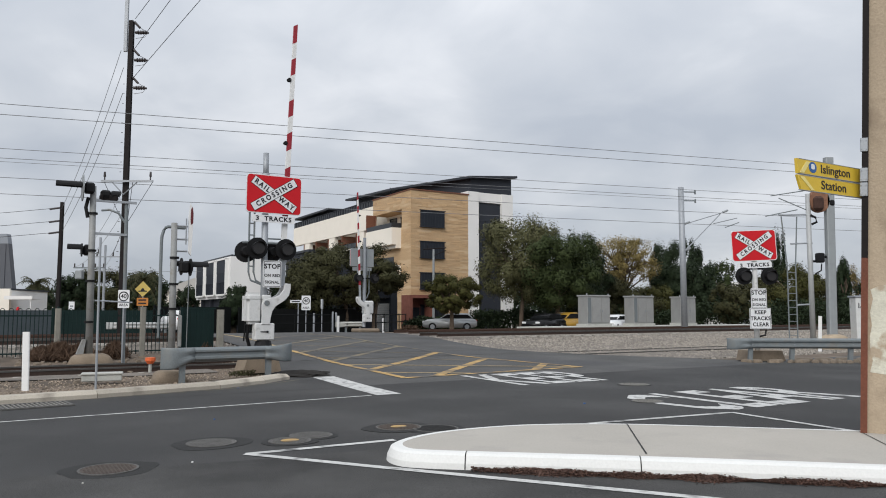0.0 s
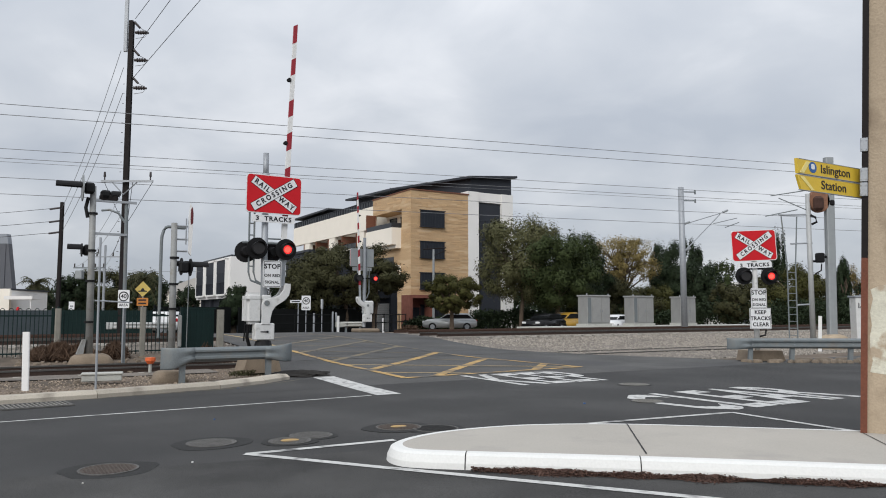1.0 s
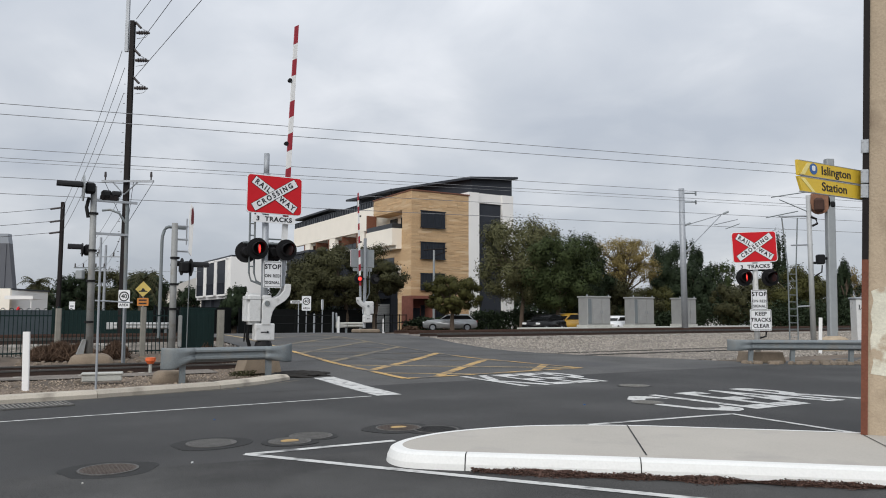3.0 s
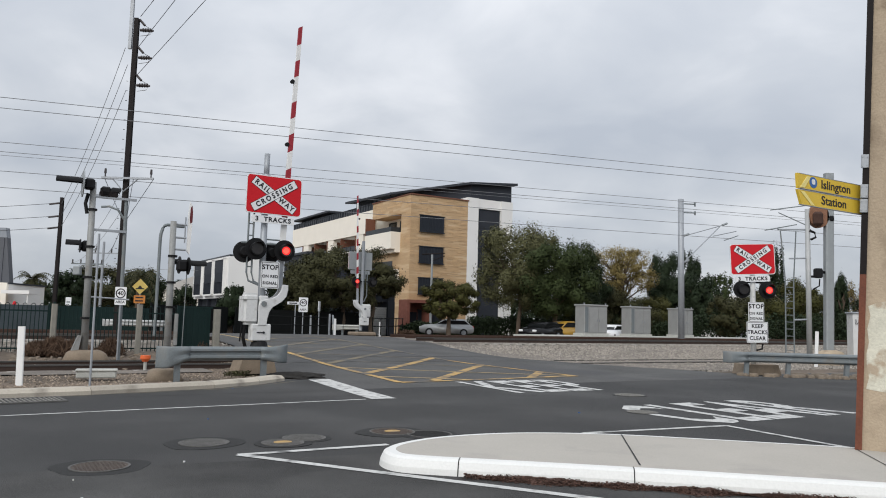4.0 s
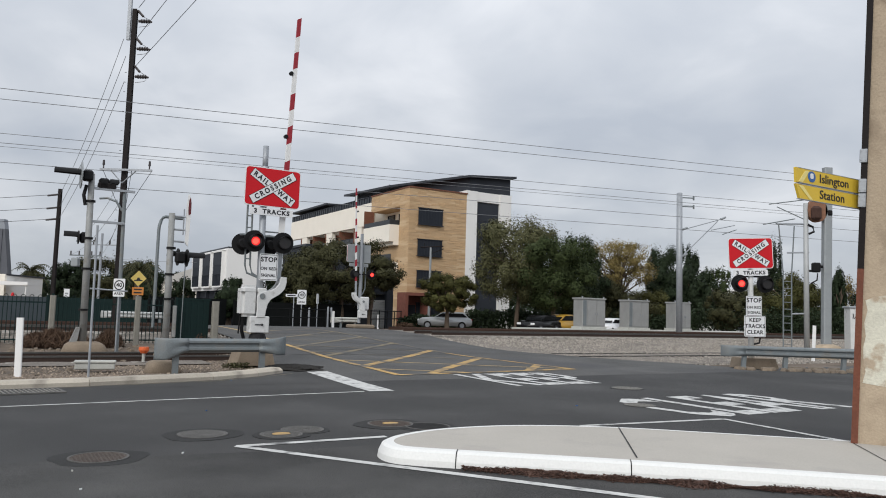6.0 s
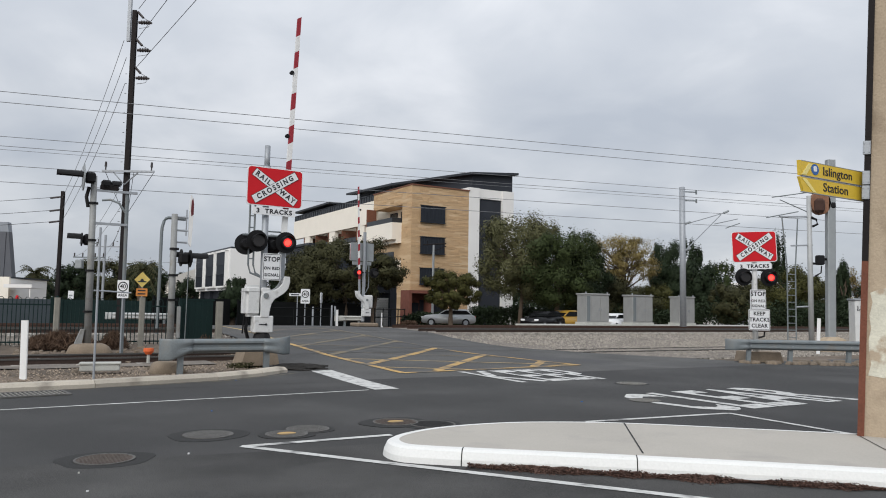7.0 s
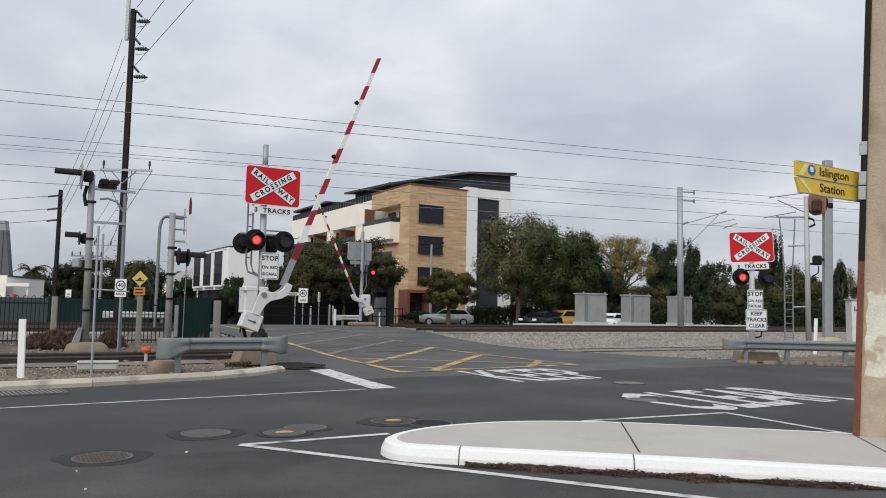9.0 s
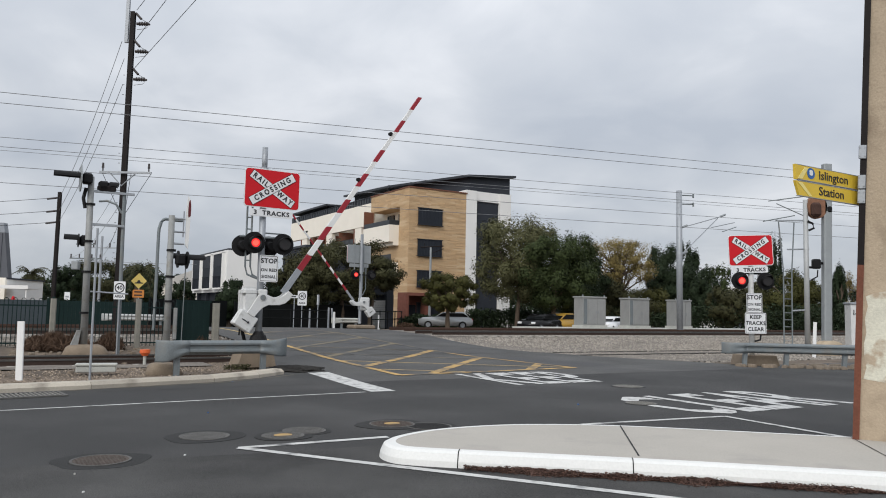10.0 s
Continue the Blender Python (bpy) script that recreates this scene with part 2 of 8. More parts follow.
TYRE = mat("tyre_rubber", (0.015, 0.015, 0.016), 0.8, vary=0.2, scale=8)
ROOF_TILE = mat("pale_roof", (0.52, 0.50, 0.47), 0.8, vary=0.1, scale=1)


def leaf_mat(name, colour):
    return mat(name, colour, 0.65, vary=0.30, scale=0.7, fine=3, bump=0, island=0.16, spec=0.12)


LEAF_OLIVE = leaf_mat("leaf_olive", (0.050, 0.050, 0.023))
LEAF_GREEN = leaf_mat("leaf_green", (0.040, 0.054, 0.020))
LEAF_DARK = leaf_mat("leaf_dark", (0.024, 0.036, 0.018))
LEAF_GREYGREEN = leaf_mat("leaf_grey_green", (0.10, 0.10, 0.048))
LEAF_YELLOW = leaf_mat("leaf_yellow", (0.20, 0.155, 0.06))
LEAF_LIME = leaf_mat("leaf_yellow_green", (0.066, 0.066, 0.022))

# ---------------------------------------------------------------- small builders


def W(u, s, z=0.0):
    return Vector((u * CU - s * SU, u * SU + s * CU, z))


def place(u, s, z=0.0, turn=0.0):
    p = W(u, s, z)
    return pose(p.x, p.y, p.z, 0, 0, TURN + turn)


def smooth(a, b, x):
    t = min(1.0, max(0.0, (x - a) / (b - a)))
    return t * t * (3 - 2 * t)


ROAD_Z = ((-1e5, 0), (14, 0), (20, 0.10), (25, 0.29), (30, 0.49), (34, 0.53), (39, 0.47), (60, -0.1), (1e5, -0.1))
SIDE_Z = ((-1e5, 0), (20, 0), (24, 0.02), (26, 0.12), (29.3, 0.40), (36, 0.46), (40, 0.40), (60, -0.1), (1e5, -0.1))


def table(rows, x):
    for (a, za), (b, zb) in zip(rows, rows[1:]):
        if a <= x <= b:
            return za + (zb - za) * (x - a) / (b - a)


def height(u, s):
    k = smooth(4.5, 8.0, u) * (1 - smooth(15.0, 18.5, u))
    return table(SIDE_Z, s) * (1 - k) + table(ROAD_Z, s) * k


def thing(name, m, label, category, group=""):
    ob = new(name)
    ob.empty_display_size = 0.2
    ob.matrix_basis = m
    return tagged(ob, label, category, group)


def part(name, bm, material, parent=None, label="", flat=True):
    me = bpy.data.meshes.new(name)
    bm.normal_update()
    bm.to_mesh(me)
    bm.free()
    for mm in material if isinstance(material, (list, tuple)) else [material]:
        me.materials.append(mm)
    if not flat:
        me.shade_smooth()
    ob = new(name, me)
    ob.parent = parent
    if label:
        ob["label"] = label
    return ob


def whole(name, bm, material, m, label, category, group="", kind="", flat=True):
    ob = part(name, bm, material, None, "", flat)
    ob.matrix_basis = m
    return tagged(ob, label, category, group, kind)


def B():
    return bmesh.new()


def box(bm, c, size, turn=None, mi=0, bevel=0.0):
    m = Matrix.Translation(c) @ (turn if turn is not None else Matrix.Identity(4)) @ Matrix.Diagonal((*size, 1))
    r = bmesh.ops.create_cube(bm, size=1.0, matrix=m)
    fs = {f for v in r["verts"] for f in v.link_faces}
    for f in fs:
        f.material_index = mi
    if bevel:
        es = {e for v in r["verts"] for e in v.link_edges}
        bmesh.ops.bevel(bm, geom=list(es), offset=bevel, segments=1, affect="EDGES")
    return bm


def rod(bm, a, b, r0, r1=None, seg=10, mi=0):
    a, b = Vector(a), Vector(b)
    d = b - a
    q = d.to_track_quat("Z", "Y").to_matrix().to_4x4()
    m = Matrix.Translation((a + b) / 2) @ q
    r = bmesh.ops.create_cone(bm, cap_ends=True, segments=seg, radius1=r0, radius2=r0 if r1 is None else r1,
                              depth=d.length, matrix=m)
    for f in {f for v in r["verts"] for f in v.link_faces}:
        f.material_index = mi
    return bm


def tube(bm, pts, r, seg=6, mi=0):
    """One round tube swept through the points."""
    pts = [Vector(p) for p in pts]
    rings = []
    for i, p in enumerate(pts):
        d = (pts[min(i + 1, len(pts) - 1)] - pts[max(i - 1, 0)]).normalized()
        side = d.cross(Vector((0, 0, 1)) if abs(d.z) < 0.9 else Vector((0, 1, 0))).normalized()
        up = side.cross(d)
        rings.append([bm.verts.new(p + (side * math.cos(t) + up * math.sin(t)) * r) for t in (2 * math.pi * k / seg for k in range(seg))])
    fs = [bm.faces.new(rings[0][::-1]), bm.faces.new(rings[-1])]
    for a, b in zip(rings, rings[1:]):
        fs += [bm.faces.new((a[k], a[(k + 1) % seg], b[(k + 1) % seg], b[k])) for k in range(seg)]
    for f in fs:
        f.material_index = mi
    bmesh.ops.recalc_face_normals(bm, faces=fs)
    return bm


def prism(bm, outline, axis="y", lo=-0.05, hi=0.05, mi=0):
    """An outline in two axes, pushed along the third."""
    def v(p, h):
        return {"y": (p[0], h, p[1]), "z": (p[0], p[1], h), "x": (h, p[0], p[1])}[axis]
    a = [bm.verts.new(v(p, lo)) for p in outline]
    b = [bm.verts.new(v(p, hi)) for p in outline]
    n = len(outline)
    fs = [bm.faces.new(a[::-1]), bm.faces.new(b)]
    for i in range(n):
        fs.append(bm.faces.new((a[i], a[(i + 1) % n], b[(i + 1) % n], b[i])))
    for f in fs:
        f.material_index = mi
    bmesh.ops.recalc_face_normals(bm, faces=fs)
    return bm


def rounded(w, h, r, n=4):
    pts = []
    for cx, cy, a0 in ((w / 2 - r, h / 2 - r, 0), (-w / 2 + r, h / 2 - r, 90), (-w / 2 + r, -h / 2 + r, 180), (w / 2 - r, -h / 2 + r, 270)):
        for i in range(n + 1):
            a = radians(a0 + 90 * i / n)
            pts.append((cx + r * math.cos(a), cy + r * math.sin(a)))
    return pts


def lettering(words, size, parent, m, material, name="lettering", depth=0.002, wide=1.0, spacing=1.0, bold=0.02):
    """Words in the built-in font as a mesh, upright in the xz plane of m, seen from -y."""
    cu = bpy.data.curves.new(name, "FONT")
    cu.body, cu.size, cu.align_x, cu.align_y, cu.extrude = words, size, "CENTER", "CENTER", depth
    cu.space_character, cu.offset, cu.resolution_u = spacing, size * bold, 3
    tmp = bpy.data.objects.new("tmp", cu)
    scene.collection.objects.link(tmp)
    me = bpy.data.meshes.new_from_object(tmp.evaluated_get(bpy.context.evaluated_depsgraph_get()))
    bpy.data.objects.remove(tmp)
    me.transform(m @ Matrix.Rotation(radians(90), 4, "X") @ Matrix.Diagonal((wide, 1, 1, 1)))
    me.materials.clear()
    me.materials.append(material)
    ob = new(name, me)
    ob.parent = parent
    return ob


def strip(name, pts, width, material, parent, lift=0.006, label=""):
    """A painted line on the ground through points (u, s), laid in short lengths on the road's rise."""
    bm = B()
    for (u0, s0), (u1, s1) in zip(pts, pts[1:]):
        ln = math.hypot(u1 - u0, s1 - s0)
        n = max(1, int(ln / 0.7))
        nu, ns = -(s1 - s0) / ln * width / 2, (u1 - u0) / ln * width / 2
        last = None
        for i in range(n + 1):
            u, s = u0 + (u1 - u0) * i / n, s0 + (s1 - s0) * i / n
            row = [bm.verts.new(W(u + k * nu, s + k * ns, height(u + k * nu, s + k * ns) + lift)) for k in (-1, 1)]
            if last:
                bm.faces.new((last[0], row[0], row[1], last[1]))
            last = row
    bmesh.ops.recalc_face_normals(bm, faces=bm.faces)
    for f in bm.faces:
        if f.normal.z < 0:
            f.normal_flip()
    return part(name, bm, material, parent, label)

# ---------------------------------------------------------------- ground, street, tracks


def sheet(name, us, ss, z, material, label, category, lift=0.0, jitter=0.0, edge=None):
    bm = B()
    rnd = random.Random(5)
    grid = []
    for s in ss:
        row = []
        for i, u in enumerate(us):
            uu = u
            if edge:
                lo, hi = edge(s)
                uu = lo + (hi - lo) * i / (len(us) - 1)
            row.append(bm.verts.new(W(uu, s, z(uu, s) + lift + rnd.uniform(-jitter, jitter))))
        grid.append(row)
    for a, b in zip(grid, grid[1:]):
        for i in range(len(us) - 1):
            bm.faces.new((a[i], a[i + 1], b[i + 1], b[i]))
    return whole(name, bm, material, Matrix.Identity(4), label, category, kind="structure", flat=False)


US = [-2500, -600, -200, -80, -40] + [-20 + 1.5 * i for i in range(54)] + [70, 90, 130, 250, 700, 2500]
SS = [-2500, -500, -120, -40, -15, 0, 8, 12] + [14 + 1.2 * i for i in range(40)] + [66, 75, 90, 120, 200, 500, 1200, 2500]
ground = sheet("ground", US, SS, lambda u, s: height(u, s) - 0.05, DIRT, "bare brown earth and gravel ground", "ground")


def right_edge(s):
    """Where the crossing street ends along u at s."""
    if s < 15.4:
        return 60 - 39.5 * smooth(14.25, 15.4, s)
    return 20.5 - 2.0 * smooth(15.4, 22, s) - 1.6 * smooth(21.5, 25, s) + 1.5 * smooth(27, 37, s)


near_street = sheet("road", [-70, -50, -35] + [-25 + 2.5 * i for i in range(27)] + [50, 70, 90], [-14, -8, -4, 0, 3, 6, 8, 10, 12, 13.2, 14.25],
                    height, ASPHALT, "dark grey asphalt street beside the railway", "road")
cross_street = sheet("road", list(range(25)), [14.25 + 0.5 * i for i in range(95)], height, ASPHALT_OLD,
                     "worn grey asphalt street over the level crossing", "road", edge=lambda s: (
                         (5.2 if s < 16.6 else 5.9 + 1.6 * smooth(18, 25, s)) - 1.0 * smooth(42, 50, s),
                         right_edge(s)))
far_street = sheet("road", [-60, 0, 20, 32, 100], [54.0, 57, 60.0, 63.6], height, ASPHALT_OLD,
                   "grey asphalt street in front of the apartment block", "road", lift=0.02)

# painted lines, each painted mark a piece on its street
marks = new("road_markings")
tagged(marks, "white and yellow lines painted on the asphalt", "road marking", kind="structure")
strip("edge_line", [(-60, 12.2), (0.1, 12.06), (5.95, 12.45)], 0.075, LINE_WHITE, marks)
strip("stop_line", [(6.30, 12.42), (6.58, 16.35)], 0.50, LINE_WHITE, marks, 0.0075)
strip("kerb_line", [(0.1, 14.18), (3.9, 14.95), (5.9, 16.1)], 0.05, LINE_FADED, marks)
strip("chevron_line", [(2.35, 8.0), (4.12, 7.97)], 0.11, LINE_WHITE, marks)
strip("chevron_line", [(2.35, 8.0), (3.18, 6.78), (4.11, 5.46), (4.95, 4.26), (7.6, 0.5), (10.5, -3.5)], 0.11, LINE_WHITE, marks, 0.008)
strip("island_line", [(7.0, 7.78), (9.62, 7.52)], 0.10, LINE_WHITE, marks)
strip("island_line", [(9.62, 7.52), (9.46, 5.8), (9.4, 4.0)], 0.10, LINE_WHITE, marks, 0.008)


def hatch_box():
    left = lambda s: 8.12 + 0.045 * (s - 15.2)
    right = lambda s: 13.86 - 0.165 * (min(s, 21.4) - 15.7)
    strip("box_edge", [(left(s), s) for s in (15.2, 18, 21, 24)], 0.19, LINE_YELLOW, marks, 0.009)
    strip("box_edge", [(left(s), s) for s in (24, 29, 35)], 0.16, LINE_PALE, marks, 0.009)
    strip("box_edge", [(right(s), s) for s in (15.7, 18, 21)], 0.16, LINE_YELLOW, marks, 0.009)
    strip("box_edge", [(right(s), s) for s in (21, 25, 34)], 0.15, LINE_FADED, marks, 0.009)
    strip("box_edge", [(left(15.2), 15.2), (13.9, 15.72)], 0.19, LINE_YELLOW, marks, 0.010)
    for k in range(-2, 8):
        for slope, base, step, width in ((0.97, 14.72, 2.8, 0.24), (-0.61, 16.55, 2.55, 0.12)):
            pts = []
            for i in range(121):
                u = 8.0 + i / 120 * 6.2
                s = base + step * k + slope * (u - 8.4)
                if 15.3 + 0.09 * (u - 8.1) < s < 33 and left(s) < u < right(s):
                    pts.append((u, s))
            if len(pts) > 4:
                fresh = min(pts[0][1], pts[-1][1]) < (18.5 if slope > 0 else 18.0)
                strip("box_hatch", [pts[0], pts[len(pts) // 2], pts[-1]], width, (LINE_YELLOW if slope > 0 else LINE_PALE) if fresh else LINE_FADED, marks, 0.0075 if slope > 0 else 0.0065)


hatch_box()


def road_word(word, u0, u1, s0, s1):
    """A word painted long on the road, to be read while driving along +s."""
    cu = bpy.data.curves.new("word", "FONT")
    cu.body, cu.size, cu.extrude, cu.resolution_u, cu.offset = word, 1.0, 0.001, 2, 0.018
    tmp = bpy.data.objects.new("tmp", cu)
    scene.collection.objects.link(tmp)
    me = bpy.data.meshes.new_from_object(tmp.evaluated_get(bpy.context.evaluated_depsgraph_get()))
    bpy.data.objects.remove(tmp)
    xs, ys = [v.co.x for v in me.vertices], [v.co.y for v in me.vertices]
    for v in me.vertices:
        u = u0 + (v.co.x - min(xs)) / (max(xs) - min(xs)) * (u1 - u0)
        s = s0 + (v.co.y - min(ys)) / (max(ys) - min(ys)) * (s1 - s0)
        v.co = W(u, s, height(u, s) + 0.0055 + (0.0015 if v.co.z > 0 else 0))
    me.materials.clear()
    me.materials.append(LINE_WHITE)
    ob = new("painted_word", me)
    ob.parent = marks
    ob["label"] = "white painted road word " + word


road_word("KEEP", 9.5, 12.35, 12.55, 15.05)
road_word("CLEAR", 9.48, 13.55, 7.68, 10.05)


def resurfaced():
    """The newer, darker asphalt of the near lane, with an uneven seam."""
    bm = B()
    us = [-14 + 0.25 * i for i in range(80)]
    edge = [7.93 - 0.11 * u + 0.05 * noise.noise(Vector((u * 1.3, 0.4, 0))) + 0.025 * noise.noise(Vector((u * 6, 2.4, 0))) for u in us]
    lines = [[bm.verts.new(W(u, e * k - 14 * (1 - k), 0.0025)) for u, e in zip(us, edge)] for k in (0, 0.5, 0.8, 1.0)]
    for a, b in zip(lines, lines[1:]):
        for i in range(len(us) - 1):
            bm.faces.new((a[i], a[i + 1], b[i + 1], b[i]))
    tagged(part("resurfaced_lane", bm, FRESH, near_street, "darker newer asphalt with an uneven seam"), kind="structure")


resurfaced()


def kerbside_apron():
    """Asphalt that follows the turn of the kerb."""
    line = ((-2.0, 14.26), (0.1, 14.38), (1.6, 14.58), (3.9, 15.14), (5.0, 15.74), (5.9, 16.42), (6.4, 16.8))
    bm = B()
    low = [bm.verts.new(W(u, 14.1, height(u, 14.1) + 0.003)) for u, _ in line]
    top = [bm.verts.new(W(u, v, height(u, v) + 0.003)) for u, v in line]
    for i in range(len(line) - 1):
        bm.faces.new((low[i], low[i + 1], top[i + 1], top[i]))
    tagged(part("kerbside_apron", bm, ASPHALT, near_street), kind="structure")


kerbside_apron()

def manhole(u, s, r, label, material, patch=1.55, dot=False):
    t = thing("manhole_cover", place(u, s, height(u, s) + (0.003 if dot else 0.0)), label, "manhole cover", "manhole covers")
    bm = B()
    prism(bm, [(r * patch * (0.95 + 0.06 * math.sin(3 * a + u) + 0.04 * math.sin(5 * a)) * math.cos(a), r * patch * (0.88 + 0.05 * math.sin(2 * a + 3 * u)) * math.sin(a))
               for a in (2 * math.pi * i / 28 for i in range(28))], "z", -0.006, 0.0045)
    part("patch", bm, PATCH, t, "dark asphalt patch")
    r *= 0.86
    bm = B()
    rod(bm, (0, 0, 0), (0, 0, 0.0095), r, seg=32)
    part("cover", bm, material, t)
    bm = B()
    for i in range(40):
        a = 2 * math.pi * i / 40
        box(bm, (r * 1.02 * math.cos(a), r * 1.02 * math.sin(a), 0.009), (0.022, r * 0.17, 0.008), Matrix.Rotation(a, 4, "Z"))
    part("rim", bm, IRON_GREY, t)
    bm = B()
    n = 7
    for i in range(-n, n + 1):
        for j in range(-n, n + 1):
            x, y = i * r / n * 0.95, j * r / n * 0.95
            if math.hypot(x, y) < r * 0.9:
                box(bm, (x, y, 0.010), (r / n * 0.55, r / n * 0.55, 0.006))
    part("tread", bm, material, t)
    if dot:
        bm = B()
        prism(bm, [(0.11 * math.cos(a), 0.09 * math.sin(a)) for a in (i * math.pi / 8 for i in range(16))], "z", 0.0135, 0.0165)
        part("paint_spot", bm, LINE_YELLOW, t, "yellow paint spot")


manhole(2.20, 8.87, 0.31, "round grey cast iron manhole cover in the asphalt", IRON_GREY)
manhole(0.99, 7.90, 0.30, "round rusty cast iron manhole cover in the asphalt", IRON)
manhole(3.02, 8.52, 0.27, "small round manhole cover with a yellow paint spot", IRON_GREY, 1.3, True)
manhole(3.38, 8.78, 0.29, "round cover sunk in a dark asphalt patch", IRON_GREY, 1.2)
manhole(4.61, 8.81, 0.33, "round manhole cover with a faded yellow spot", IRON, 1.5, True)
manhole(4.97, 8.46, 0.33, "round asphalt-filled cover beside the island", PATCH, 1.35)
manhole(11.62, 11.5, 0.36, "round dusty grey cover in the dark asphalt", IRON_DUSTY, 1.05)
manhole(9.62, 9.22, 0.30, "round dusty grey cover beside the painted word", IRON_DUSTY, 0.9)


def kerb_run(pts, name, label, material, w=0.32, h=0.13, length=2.4, back=1):
    """Kerb stones of about one length laid end to end along points (u, s)."""
    t = new(name)
    tagged(t, label, "kerb", kind="structure")
    dens = []
    for (u0, s0), (u1, s1) in zip(pts, pts[1:]):
        d = math.hypot(u1 - u0, s1 - s0)
        n = max(1, round(d / length))
        dens += [((u0 + (u1 - u0) * i / n, s0 + (s1 - s0) * i / n), (u0 + (u1 - u0) * (i + 1) / n, s0 + (s1 - s0) * (i + 1) / n)) for i in range(n)]
    for (u0, s0), (u1, s1) in dens:
        ln = math.hypot(u1 - u0, s1 - s0)
        bm = B()
        prism(bm, [(0, -0.06), (0, h * 0.55), (0.07, h * 0.95), (0.10, h), (w, h), (w, -0.06)], "x", 0.006, ln - 0.006)
        ob = part("kerb_stone", bm, material, t)
        p = W(u0, s0, height((u0 + u1) / 2, (s0 + s1) / 2))
        ob.matrix_basis = pose(p.x, p.y, p.z, 0, 0, TURN + math.degrees(math.atan2(s1 - s0, u1 - u0)))


kerb_run([(-30, 14.0), (-6, 14.15), (0.1, 14.36), (1.6, 14.56), (3.9, 15.12), (5.0, 15.72), (5.75, 16.3)], "kerb_1",
         "weathered concrete kerb along the street edge", KERB)


def drain():
    t = thing("drain_grate", place(0.60, 13.86, 0.0, 8), "dark iron stormwater grate set beside the kerb", "drain grate")
    # a flat black plate stands for the shade in the pit below
    bm = B()
    box(bm, (0, 0, 0.007), (0.95, 0.62, 0.006))
    part("pit_shade", bm, BLACK, t, "flat black plate for the shade under the bars")
    for y in (-0.32, 0.32):
        bm = B()
        box(bm, (0, y, 0.014), (1.03, 0.05, 0.022))
        part("frame_bar", bm, IRON_GREY, t)
    for x in (-0.49, 0.49):
        bm = B()
        box(bm, (x, 0, 0.014), (0.05, 0.59, 0.022))
        part("frame_bar", bm, IRON_GREY, t)
    for i in range(13):
        bm = B()
        box(bm, (-0.42 + i * 0.07, 0, 0.016), (0.026, 0.58, 0.016))
        part("bar", bm, IRON_DUSTY, t)


drain()


def tar_mound():
    """The dark hump of tar beside the mast footing."""
    bm = B()
    bmesh.ops.create_icosphere(bm, subdivisions=4, radius=1.0)
    for v in bm.verts:
        k = 1 + 0.28 * noise.noise(v.co * 2.1) + 0.10 * noise.noise(v.co * 7)
        v.co = Vector((v.co.x * 0.70 * k, v.co.y * 0.80 * k, max(0.0, v.co.z) * (0.075 + 0.06 * noise.noise(v.co * 5)) - 0.004))
    whole("tar_mound", bm, mat("crumbled_tar", (0.03, 0.028, 0.026), 0.95, vary=0.5, scale=5, fine=40, bump=0.9, spec=0.1), place(6.42, 17.35, height(6.42, 17.35)), "low dark mound of tar at the road edge", "tar mound", flat=False)


tar_mound()


